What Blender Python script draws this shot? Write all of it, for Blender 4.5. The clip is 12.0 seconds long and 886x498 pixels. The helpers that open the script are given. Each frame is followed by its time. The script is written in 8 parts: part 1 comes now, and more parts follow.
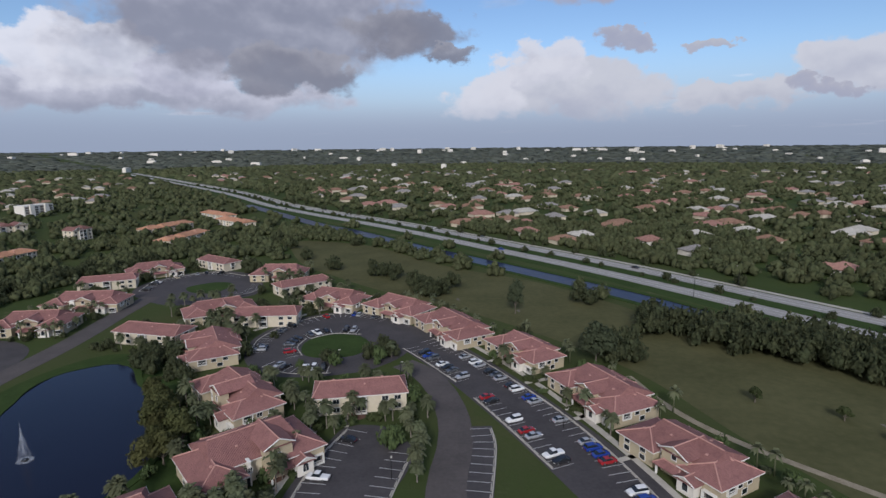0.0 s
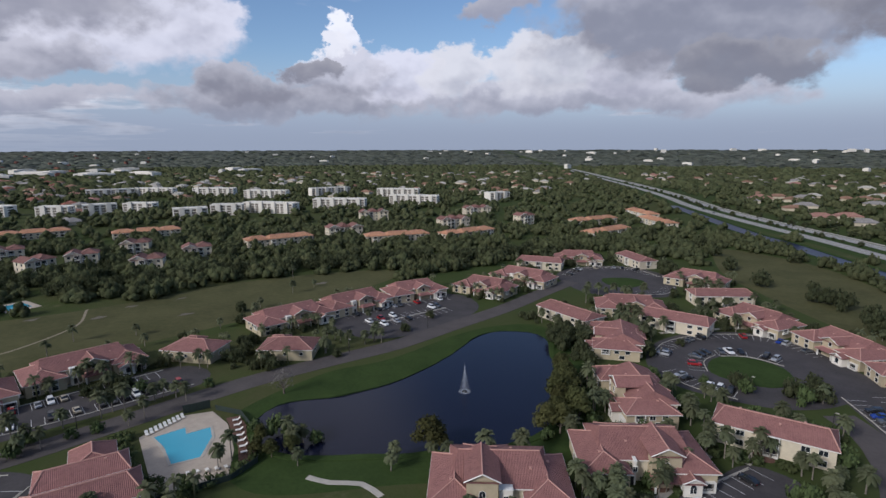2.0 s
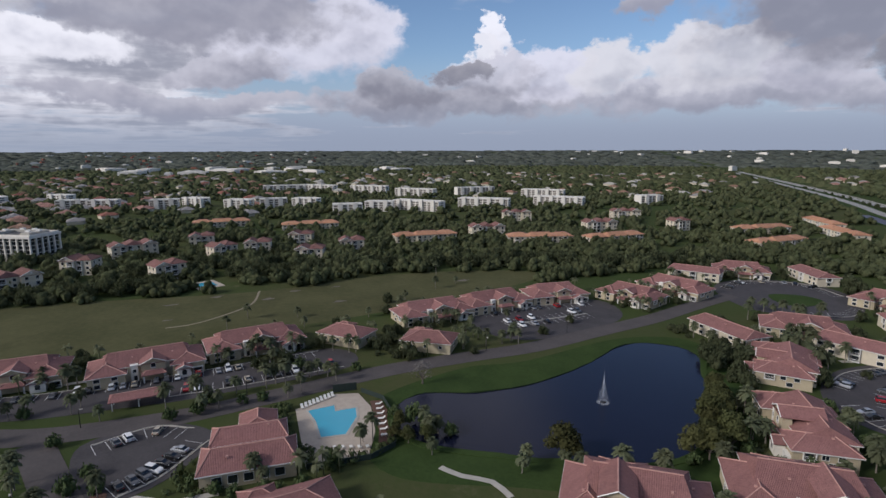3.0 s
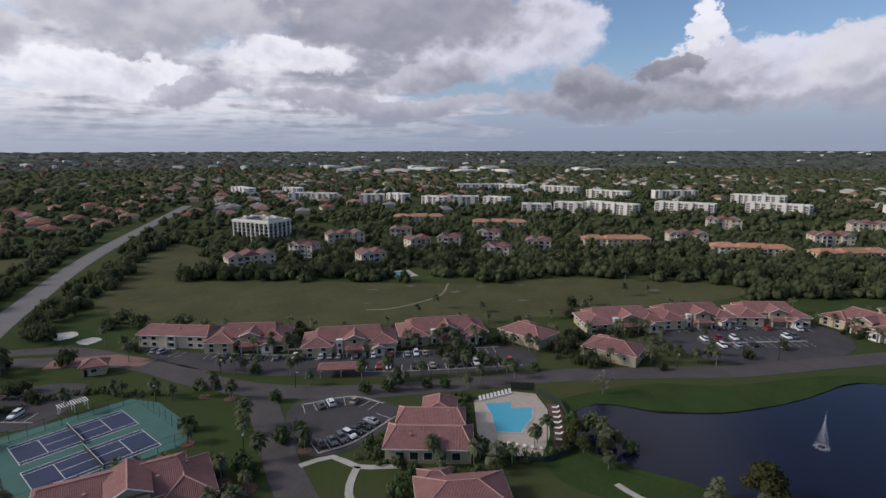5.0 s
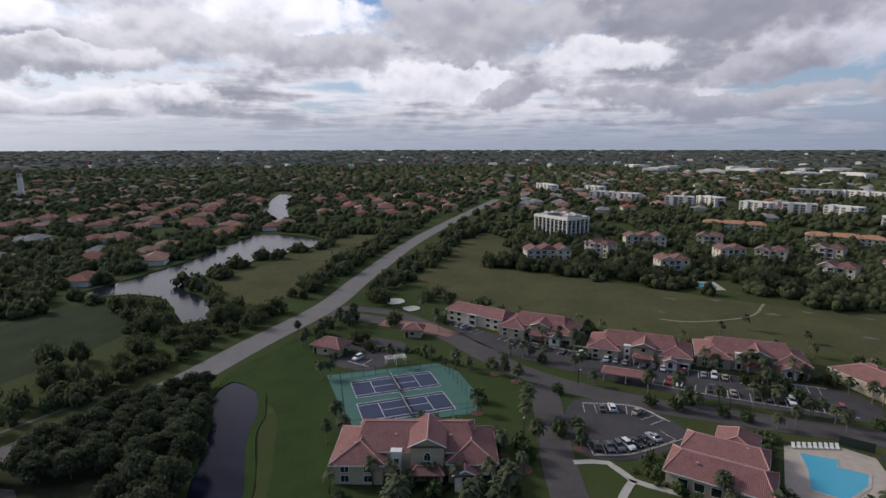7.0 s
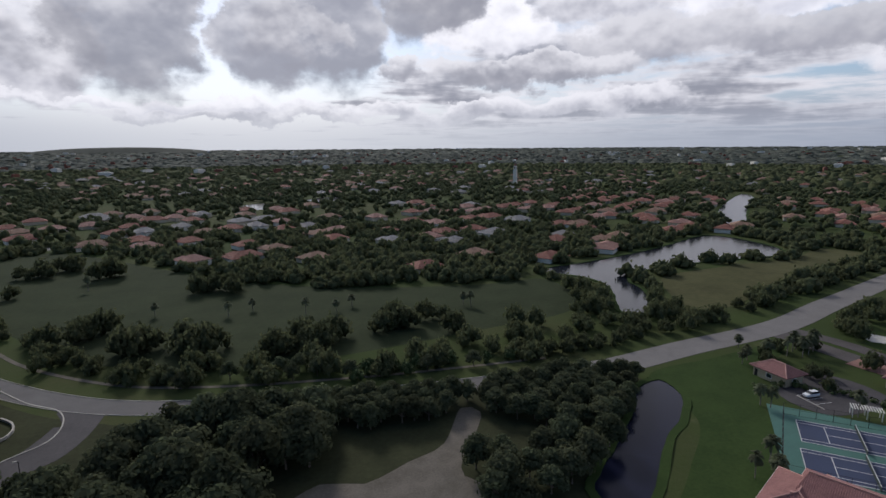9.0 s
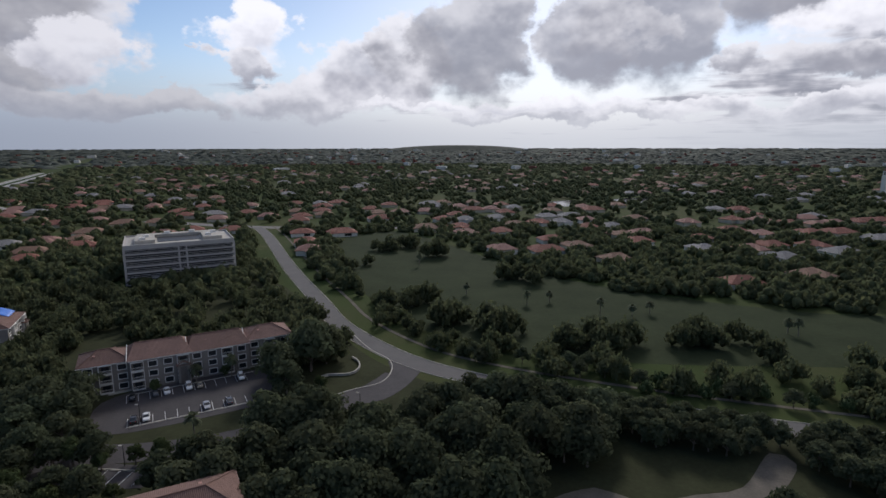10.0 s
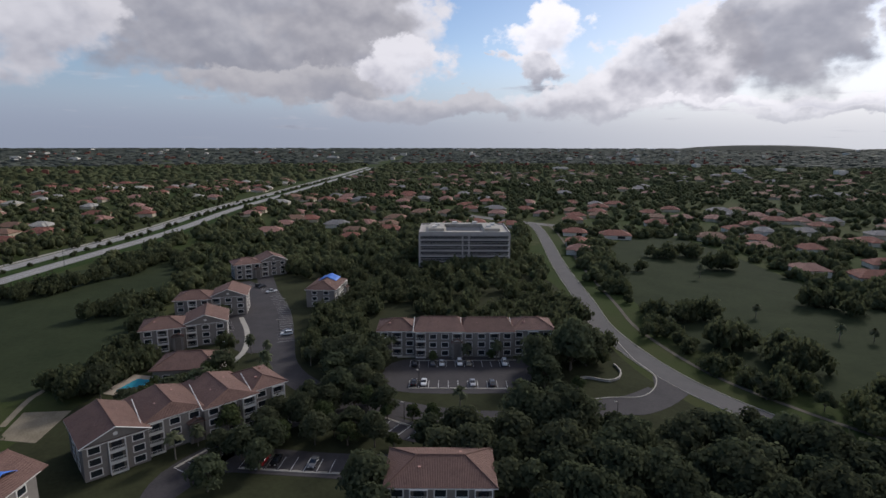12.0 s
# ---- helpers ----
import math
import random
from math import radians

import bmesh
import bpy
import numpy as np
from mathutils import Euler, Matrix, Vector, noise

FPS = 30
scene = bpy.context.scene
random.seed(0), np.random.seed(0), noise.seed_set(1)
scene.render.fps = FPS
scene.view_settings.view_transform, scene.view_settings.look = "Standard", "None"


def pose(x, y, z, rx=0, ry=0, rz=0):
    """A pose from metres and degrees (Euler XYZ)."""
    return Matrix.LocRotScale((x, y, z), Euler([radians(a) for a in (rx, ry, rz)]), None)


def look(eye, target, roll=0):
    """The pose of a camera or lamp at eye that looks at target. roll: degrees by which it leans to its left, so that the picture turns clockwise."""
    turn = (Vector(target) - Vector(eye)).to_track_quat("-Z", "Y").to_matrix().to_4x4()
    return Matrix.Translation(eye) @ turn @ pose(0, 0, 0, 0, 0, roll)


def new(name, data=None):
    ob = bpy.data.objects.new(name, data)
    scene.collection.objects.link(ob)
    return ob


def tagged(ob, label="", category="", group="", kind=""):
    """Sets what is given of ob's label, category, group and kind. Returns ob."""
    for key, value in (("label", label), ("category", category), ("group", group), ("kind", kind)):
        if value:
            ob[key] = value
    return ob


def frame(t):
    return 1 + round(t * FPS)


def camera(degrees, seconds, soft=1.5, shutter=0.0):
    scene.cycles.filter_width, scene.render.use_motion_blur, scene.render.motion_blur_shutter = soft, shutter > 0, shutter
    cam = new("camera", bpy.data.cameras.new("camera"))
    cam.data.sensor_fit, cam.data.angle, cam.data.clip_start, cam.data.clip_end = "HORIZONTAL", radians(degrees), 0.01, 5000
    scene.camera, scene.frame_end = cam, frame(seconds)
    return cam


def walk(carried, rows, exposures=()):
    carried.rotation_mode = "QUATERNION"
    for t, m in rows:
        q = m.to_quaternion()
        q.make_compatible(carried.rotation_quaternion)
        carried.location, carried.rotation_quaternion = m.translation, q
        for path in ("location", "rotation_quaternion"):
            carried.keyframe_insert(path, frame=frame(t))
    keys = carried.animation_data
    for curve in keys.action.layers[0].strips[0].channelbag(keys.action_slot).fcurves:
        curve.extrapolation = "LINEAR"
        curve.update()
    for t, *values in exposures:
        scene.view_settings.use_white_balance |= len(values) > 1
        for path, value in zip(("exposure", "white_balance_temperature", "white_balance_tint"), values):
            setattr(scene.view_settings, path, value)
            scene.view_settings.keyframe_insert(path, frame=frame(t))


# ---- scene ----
cam = camera(77.9, 12.0)
PATH = [
    (0.0, pose(0, 0, 66, 79.35, 0.54, 0.01)),
    (0.5, pose(0, 0, 66, 79.42, 0.61, 19.55)),
    (1.0, pose(0, 0, 66, 79.43, 0.30, 31.32)),
    (1.5, pose(0, 0, 66, 79.49, 0.19, 36.94)),
    (2.0, pose(0, 0, 66, 79.53, 0.13, 42.48)),
    (2.5, pose(0, 0, 66, 79.59, 0.15, 46.61)),
    (3.0, pose(0, 0, 66, 79.60, 0.16, 57.42)),
    (3.5, pose(0, 0, 66, 79.62, 0.00, 68.57)),
    (3.7, pose(0, 0, 66, 79.62, 0.00, 72.40)),
    (5.3, pose(0, 0, 66, 79.66, 0.10, 79.10)),
    (5.5, pose(0, 0, 66, 79.66, 0.10, 81.53)),
    (6.0, pose(0, 0, 66, 79.58, 0.11, 89.31)),
    (6.5, pose(0, 0, 66, 79.55, 0.03, 99.18)),
    (6.7, pose(0, 0, 66, 79.55, 0.03, 102.88)),
    (8.3, pose(0, 0, 66, 79.42, 0.26, 130.79)),
    (8.5, pose(0, 0, 66, 79.42, 0.26, 136.46)),
    (9.0, pose(0, 0, 66, 79.38, 0.40, 152.65)),
    (9.5, pose(0, 0, 66, 79.41, 0.19, 168.81)),
    (10.0, pose(0, 0, 66, 79.37, 0.09, 183.93)),
    (10.5, pose(0, 0, 66, 79.29, 0.08, 195.11)),
    (11.0, pose(0, 0, 66, 79.30, -0.04, 204.45)),
    (11.5, pose(0, 0, 66, 79.30, -0.10, 209.31)),
    (12.0, pose(0, 0, 66, 79.34, -0.08, 212.17)),
]
EXPOSURES = [(0.0, 0.19, 5950, 14), (2.5, 0.17, 6050, 14), (3.7, 0.09, 6150, 16), (5.5, 0.10, 6150, 15), (6.5, 0.10, 6200, 15), (8.3, 0.02, 6150, 14), (9.5, 0.0, 6150, 14), (12.0, 0.03, 6250, 15)]
walk(cam, PATH, EXPOSURES)

# ---- sky, sun ----
SUN_YAW, SUN_ELEV = 173.5, 30.0


def heading(yaw, elev):
    a, e = radians(yaw), radians(elev)
    return Vector((-math.sin(a) * math.cos(e), math.cos(a) * math.cos(e), math.sin(e)))


SUN_DIR = heading(SUN_YAW, SUN_ELEV)


class Net:
    """Short hand for shader nodes."""

    def __init__(self, tree):
        self.tree = tree

    def node(self, kind):
        return self.tree.nodes.new(kind)

    def put(self, socket, value):
        if isinstance(value, bpy.types.NodeSocket):
            self.tree.links.new(value, socket)
        else:
            socket.default_value = value

    def math(self, op, a, b=0.0, c=0.0, clamp=False):
        n = self.node("ShaderNodeMath")
        n.operation, n.use_clamp = op, clamp
        for s, v in zip(n.inputs, (a, b, c)):
            self.put(s, v)
        return n.outputs[0]

    def vmath(self, op, a, b=(0, 0, 0)):
        n = self.node("ShaderNodeVectorMath")
        n.operation = op
        self.put(n.inputs[0], a)
        if op == "SCALE":
            self.put(n.inputs[3], b)
        else:
            self.put(n.inputs[1], b)
        return n.outputs["Value"] if op in ("DOT_PRODUCT", "LENGTH") else n.outputs[0]

    def remap(self, v, a, b, lo=0.0, hi=1.0, smooth=False):
        n = self.node("ShaderNodeMapRange")
        n.interpolation_type = "SMOOTHSTEP" if smooth else "LINEAR"
        for s, x in zip(n.inputs, (v, a, b, lo, hi)):
            self.put(s, x)
        return n.outputs[0]

    def noise(self, vec, scale, detail=4.0, rough=0.55, distort=0.0):
        n = self.node("ShaderNodeTexNoise")
        self.put(n.inputs["Vector"], vec)
        n.inputs["Scale"].default_value, n.inputs["Detail"].default_value = scale, detail
        n.inputs["Roughness"].default_value, n.inputs["Distortion"].default_value = rough, distort
        return n.outputs["Fac"]

    def mix(self, f, a, b, blend="MIX"):
        n = self.node("ShaderNodeMix")
        n.data_type, n.blend_type = "RGBA", blend
        self.put(n.inputs[0], f)
        for s, v in ((n.inputs[6], a), (n.inputs[7], b)):
            self.put(s, (*v, 1) if isinstance(v, tuple) and len(v) == 3 else v)
        return n.outputs[2]


# cumulus: yaw, elevation, half width, half height in degrees, depth of the flat base, shaded tone, lit tone, how far the shade climbs
CLOUDS = [
    # far rows low over the horizon
    (30, 4.6, 18, 2.0, 0.8, 0.28, 0.50, 0.1), (58, 4.4, 14, 1.9, 0.8, 0.25, 0.46, 0.2), (84, 3.8, 12, 1.6, 0.7, 0.30, 0.46, 0.1), (147, 3.6, 20, 1.3, 0.7, 0.40, 0.80, 0.0),
    (172, 3.0, 14, 0.8, 0.7, 0.40, 0.75, 0.0), (196, 4.4, 11, 2.4, 0.6, 0.36, 0.74, -0.2), (178, 3.9, 15, 0.8, 0.7, 0.50, 0.85, -0.2), (215, 3.6, 9, 1.7, 0.6, 0.34, 0.56, 0.0),
    (-13, 4.6, 9, 3.2, 0.6, 0.40, 0.52, -0.4), (-11, 7.2, 4.2, 2.8, 0.7, 0.42, 0.60, -0.4), (-5, 4.8, 4.5, 2.6, 0.7, 0.41, 0.60, -0.4), (-36.5, 5.2, 4.5, 3.0, 0.7, 0.40, 0.54, -0.3), (-27, 3.6, 6, 1.8, 0.6, 0.38, 0.52, -0.2),
    # small dark scraps and a thin veil
    (-17.5, 9.4, 2.0, 1.0, 0.8, 0.33, 0.40, 0.3), (-33, 4.2, 2.0, 0.7, 0.8, 0.34, 0.40, 0.3), (-24, 9.2, 1.5, 0.5, 0.8, 0.38, 0.44, 0.3), (-20, 14.6, 14, 1.9, 0.9, 0.33, 0.40, 0.3), (38, 12.8, 3.4, 1.5, 0.8, 0.30, 0.40, 0.3),
    # the row of white heads and the tower
    (52.4, 10.4, 1.4, 2.6, 0.9, 0.50, 0.84, -0.6), (54.2, 9.0, 2.2, 1.8, 0.9, 0.42, 0.76, -0.5), (47, 6.6, 4.5, 3.0, 0.7, 0.34, 0.68, -0.3), (41.5, 7.2, 3.6, 3.0, 0.7, 0.40, 0.66, -0.4),
    (35.5, 7.4, 3.8, 2.9, 0.7, 0.38, 0.66, -0.4), (30, 7.6, 4.6, 3.4, 0.7, 0.38, 0.64, -0.3), (24, 6.4, 5.0, 2.8, 0.7, 0.32, 0.58, -0.1), (53, 7.0, 4.6, 2.2, 0.8, 0.24, 0.58, 0.0), (55, 7.6, 2.6, 1.1, 0.9, 0.22, 0.32, 0.4), (61, 5.6, 6.0, 1.8, 0.7, 0.22, 0.42, 0.3),
    # the great grey cloud with its low torn base
    (17, 12.0, 16, 6.2, 0.95, 0.235, 0.42, 0.4), (2.5, 10.4, 6.5, 2.2, 0.8, 0.19, 0.30, 0.5), (14, 7.0, 6.0, 2.2, 0.8, 0.20, 0.30, 0.5), (-1, 8.6, 3.4, 0.9, 0.8, 0.19, 0.30, 0.5),
    # grey and white masses opposite
    (70, 9.8, 8.5, 4.4, 0.8, 0.34, 0.66, -0.4), (82, 12.4, 15, 4.0, 0.8, 0.27, 0.42, 0.4), (92, 8.2, 6, 1.9, 0.7, 0.46, 0.80, -0.3), (78, 7.4, 5.0, 2.2, 0.7, 0.27, 0.50, 0.1),
    (104, 11.2, 12, 3.6, 0.7, 0.36, 0.56, 0.1), (108, 6.4, 9, 2.2, 0.7, 0.46, 0.82, -0.2), (100, 5.0, 5, 1.4, 0.8, 0.30, 0.50, 0.2), (124, 12.0, 9, 3.0, 0.7, 0.52, 0.95, -0.4), (119, 8.4, 7, 2.2, 0.7, 0.36, 0.60, 0.2),
    (131, 8.6, 10, 3.2, 0.7, 0.36, 0.68, 0.1), (143, 6.6, 10, 1.6, 0.7, 0.33, 0.72, 0.2), (146, 10.4, 7, 2.8, 0.7, 0.50, 0.98, -0.2), (137, 12.6, 6, 2.2, 0.7, 0.40, 0.80, 0.0),
    # heavy clouds before the sun, bright along their rims
    (191.0, 6.6, 6.0, 3.6, 0.7, 0.38, 0.80, -0.1), (186.0, 8.2, 4.0, 4.4, 0.8, 0.30, 0.78, 0.0), (180.5, 9.6, 5.6, 5.6, 0.95, 0.31, 0.60, 0.35), (163.5, 11.0, 6.0, 6.0, 0.95, 0.33, 0.60, 0.3), (169.5, 9.6, 4.6, 5.0, 0.9, 0.34, 0.64, 0.25), (154.0, 13.2, 4.8, 3.6, 0.9, 0.32, 0.54, 0.35), (156.0, 8.0, 2.6, 1.7, 0.8, 0.34, 0.74, 0.1),
    (200.4, 11.4, 4.2, 3.8, 0.8, 0.50, 0.96, -0.6), (203.0, 8.2, 2.6, 1.8, 0.8, 0.36, 0.80, 0.0),
    (221, 9.6, 10, 5.4, 0.75, 0.38, 0.72, -0.1), (230, 10.2, 15, 6.0, 0.95, 0.29, 0.50, 0.3), (216, 7.2, 4.5, 2.6, 0.7, 0.42, 0.76, -0.4), (227, 5.6, 11, 2.0, 0.7, 0.31, 0.48, 0.1), (250, 9.0, 8, 4.0, 0.7, 0.36, 0.66, -0.2)]


def build_sky():
    world = bpy.data.worlds.new("sky")
    scene.world = world
    world.use_nodes = True
    t = world.node_tree
    t.nodes.clear()
    n = Net(t)
    way = n.node("ShaderNodeTexCoord").outputs["Generated"]
    sep = n.node("ShaderNodeSeparateXYZ")
    n.put(sep.inputs[0], way)
    east, north, up = sep.outputs
    sky = n.node("ShaderNodeTexSky")
    sky.sky_type, sky.sun_disc, sky.sun_elevation, sky.sun_rotation = "NISHITA", False, radians(SUN_ELEV), radians(360 - SUN_YAW)
    sky.air_density, sky.dust_density, sky.ozone_density = 1.0, 0.4, 3.0
    glow = n.math("POWER", n.math("MAXIMUM", n.vmath("DOT_PRODUCT", way, tuple(heading(SUN_YAW - 3, 15))), 0.0), 6.0)
    wide = n.math("POWER", n.math("MAXIMUM", n.vmath("DOT_PRODUCT", way, tuple(heading(SUN_YAW - 12, 10))), 0.0), 1.6)
    glow = n.math("ADD", n.math("MULTIPLY", glow, 0.75), n.math("MULTIPLY", wide, 0.30), clamp=True)
    blue = n.mix(n.remap(up, 0.02, 0.17, 0.9, 0.0, True), n.vmath("SCALE", sky.outputs[0], 0.095), n.mix(n.math("MULTIPLY", glow, 0.9), (0.31, 0.36, 0.46), (0.74, 0.75, 0.76)))

    # bearings in degrees, bent by noise so that outlines billow
    yaw = n.math("MULTIPLY", n.math("ARCTAN2", n.math("MULTIPLY", east, -1.0), north), 180 / math.pi)
    yaw = n.math("ADD", yaw, n.math("MULTIPLY", n.math("LESS_THAN", yaw, -75.0), 360.0))
    elev = n.math("MULTIPLY", n.math("ARCSINE", up), 180 / math.pi)

    def stretched(z):
        m = n.node("ShaderNodeMapping")
        m.inputs["Scale"].default_value = (1.0, 1.0, z)
        n.put(m.inputs["Vector"], way)
        return m.outputs[0]

    def puffs(at, scale):
        v = n.node("ShaderNodeTexVoronoi")
        v.feature, v.normalize = "SMOOTH_F1", True
        n.put(v.inputs["Vector"], at)
        v.inputs["Scale"].default_value, v.inputs["Detail"].default_value, v.inputs["Roughness"].default_value, v.inputs["Smoothness"].default_value = scale, 3.0, 0.62, 0.6
        return v.outputs["Distance"]

    at = stretched(1.35)
    swirl = n.node("ShaderNodeTexNoise")
    n.put(swirl.inputs["Vector"], at)
    swirl.inputs["Scale"].default_value, swirl.inputs["Detail"].default_value, swirl.inputs["Roughness"].default_value = 7.0, 6.0, 0.6
    bend = n.node("ShaderNodeSeparateColor")
    n.put(bend.inputs[0], swirl.outputs["Color"])
    bulge = n.math("SUBTRACT", 0.42, puffs(n.vmath("ADD", at, n.vmath("SCALE", swirl.outputs["Color"], 0.03)), 13.0))
    fine = n.noise(at, 5.0, 4.0, 0.5)
    yaw_w = n.math("ADD", yaw, n.math("MULTIPLY", n.math("SUBTRACT", bend.outputs[0], 0.5), 17.0))
    elev_w = n.math("ADD", elev, n.math("MULTIPLY", n.math("SUBTRACT", bend.outputs[1], 0.5), 8.0))
    # relief: brighter where the cloud swells towards the light
    light = (SUN_DIR * 0.4 + Vector((0, 0, 0.9))).normalized() * 0.02
    shift = n.vmath("ADD", at, tuple(light))
    rel = n.math("SUBTRACT", n.noise(at, 8.0, 4.0, 0.5), n.noise(shift, 8.0, 4.0, 0.5))
    rel = n.math("ADD", n.math("MULTIPLY", rel, 2.8), n.math("ADD", n.math("MULTIPLY", bulge, 0.75), n.math("MULTIPLY", n.math("SUBTRACT", fine, 0.5), 0.75)))

    # a broken sheet far overhead, laid on a plane so that it thins towards the horizon
    over = n.math("ADD", n.math("MAXIMUM", up, 0.0), 0.05)
    flat = n.node("ShaderNodeCombineXYZ")
    n.put(flat.inputs[0], n.math("DIVIDE", east, over))
    n.put(flat.inputs[1], n.math("DIVIDE", north, over))
    sheet = n.noise(flat.outputs[0], 0.42, 7.0, 0.58)
    dense = n.math("ADD", n.remap(n.math("ABSOLUTE", n.math("SUBTRACT", yaw, 118.0)), 30.0, 62.0, 0.10, -0.12, True), n.remap(up, 0.22, 0.5, 0.0, 0.11, True))
    sheet_mask = n.remap(n.math("ADD", sheet, dense), 0.47, 0.60, 0.0, 0.96, True)
    sheet_tone = n.remap(n.math("ADD", n.math("ADD", sheet, n.math("MULTIPLY", dense, 0.5)), n.math("MULTIPLY", rel, -0.22)), 0.46, 0.68, 1.0, 0.0, True)
    sheet_col = n.mix(sheet_tone, (0.30, 0.305, 0.345), (0.74, 0.73, 0.745))
    col = n.mix(sheet_mask, blue, sheet_col)

    for cy, ce, half_w, half_h, base, dark, lit, climb in CLOUDS:
        dy = n.math("DIVIDE", n.math("SUBTRACT", yaw_w, cy), half_w)
        de = n.math("SUBTRACT", elev_w, ce)
        rise = n.math("DIVIDE", de, half_h)
        fall = n.math("DIVIDE", de, -half_h * base)
        de = n.math("MAXIMUM", rise, fall)
        d2 = n.math("ADD", n.math("MULTIPLY", dy, dy), n.math("MULTIPLY", de, de))
        body = n.math("ADD", n.math("SUBTRACT", 1.0, d2), n.math("MULTIPLY", bulge, 2.0))
        mask = n.remap(body, 0.0, n.remap(rise, -0.7, 0.6, 1.1, 0.46), 0.0, 0.95, True)
        tone = n.math("ADD", n.math("SUBTRACT", n.math("MULTIPLY", rise, 0.42), climb * 0.55), n.math("ADD", rel, 0.42))
        tone = n.math("ADD", tone, n.remap(body, 0.2, 1.0, 0.26, -0.06))
        tone = n.remap(tone, -0.1, 1.1, 0.0, 1.0, True)
        tint = 1.12 if 140 > cy > -60 and dark < 0.36 else 1.06
        col = n.mix(mask, col, n.mix(tone, (dark, dark * 1.01, dark * (tint + 0.06)), (lit, lit * 0.99, lit * (tint - 0.05))))

    # thin places near the sun shine through
    shine = n.math("MULTIPLY", n.math("MULTIPLY", glow, n.remap(n.vmath("DOT_PRODUCT", col, (0.333, 0.333, 0.333)), 0.40, 0.95, 0.0, 1.0, True)), 0.5)
    col = n.mix(shine, col, (1.10, 1.08, 1.05))
    # pale air low over the horizon
    low = n.remap(up, 0.0, 0.085, 0.95, 0.0, True)
    col = n.mix(low, col, n.mix(n.math("MULTIPLY", glow, 0.9), (0.275, 0.315, 0.385), (0.72, 0.73, 0.73)))
    bg = n.node("ShaderNodeBackground")
    n.put(bg.inputs[0], col)
    bg.inputs[1].default_value = 1.0
    out = n.node("ShaderNodeOutputWorld")
    n.put(out.inputs[0], bg.outputs[0])


build_sky()
sun = new("sun", bpy.data.lights.new("sun", "SUN"))
sun.data.energy, sun.data.angle, sun.data.color = 2.15, radians(12), (1.0, 0.95, 0.86)
sun.matrix_world = look(SUN_DIR * 900, (0, 0, 0))

# ---- materials ----
def material(name, base, second=None, scale=1.0, rough=0.8, metal=0.0, bump=0.0, bump_scale=20.0, vary=0.0, island=False, spec=0.5, coords="Object", stain=0.0, thin=0.0, leafy=False):
    """A surface of two tones mixed by noise at two scales, with fine relief; vary: brightness from object to object."""
    m = bpy.data.materials.new(name)
    m.use_nodes = True
    n = Net(m.node_tree)
    b = m.node_tree.nodes["Principled BSDF"]
    pos = n.node("ShaderNodeNewGeometry").outputs["Position"] if coords == "World" else n.node("ShaderNodeTexCoord").outputs["Object"]
    second = second or tuple(c * 0.72 for c in base)
    f = n.math("ADD", n.math("MULTIPLY", n.noise(pos, scale, 5.0), 0.6), n.math("MULTIPLY", n.noise(pos, scale * 9.0, 3.0), 0.4))
    col = n.mix(n.remap(f, 0.38, 0.64), base, second)
    if stain:
        col = n.mix(n.math("MULTIPLY", n.remap(n.noise(pos, scale * 0.3, 6.0, 0.7), 0.52, 0.70, 0.0, 1.0, True), stain), col, tuple(c * 0.45 for c in base))
    if leafy:  # lighter leaf tufts and darker gaps, as random noise in the colour
        tuft = n.math("ADD", n.math("MULTIPLY", n.noise(pos, 0.55, 4.0, 0.65), 0.6), n.math("MULTIPLY", n.noise(pos, 2.2, 3.0, 0.7), 0.4))
        col = n.mix(n.remap(tuft, 0.40, 0.60, 0.0, 1.0, True), n.mix(0.12, col, (0.03, 0.036, 0.02)), n.mix(0.25, col, (0.19, 0.20, 0.09)))
    if vary:
        rnd = n.node("ShaderNodeNewGeometry").outputs["Random Per Island"] if island else n.node("ShaderNodeObjectInfo").outputs["Random"]
        h = n.node("ShaderNodeHueSaturation")
        n.put(h.inputs["Hue"], n.remap(n.math("FRACT", n.math("MULTIPLY", rnd, 7.31)), 0, 1, 0.5 - vary * 0.06, 0.5 + vary * 0.06))
        n.put(h.inputs["Value"], n.remap(rnd, 0, 1, 1 - vary, 1 + vary))
        n.put(h.inputs["Color"], col)
        col = h.outputs[0]
    n.put(b.inputs["Base Color"], col)
    b.inputs["Roughness"].default_value, b.inputs["Metallic"].default_value = rough, metal
    b.inputs["Specular IOR Level"].default_value = spec
    if bump:
        bp = n.node("ShaderNodeBump")
        bp.inputs["Strength"].default_value, bp.inputs["Distance"].default_value = bump, 0.9 if leafy else 0.1
        n.put(bp.inputs["Height"], n.noise(pos, bump_scale, 4.0))
        n.put(b.inputs["Normal"], bp.outputs[0])
    if thin:  # leaves let light through
        tl, mx = n.node("ShaderNodeBsdfTranslucent"), n.node("ShaderNodeMixShader")
        n.put(tl.inputs["Color"], col)
        n.put(mx.inputs[0], thin)
        n.put(mx.inputs[1], b.outputs[0])
        n.put(mx.inputs[2], tl.outputs[0])
        n.put(m.node_tree.nodes["Material Output"].inputs["Surface"], mx.outputs[0])
    return m


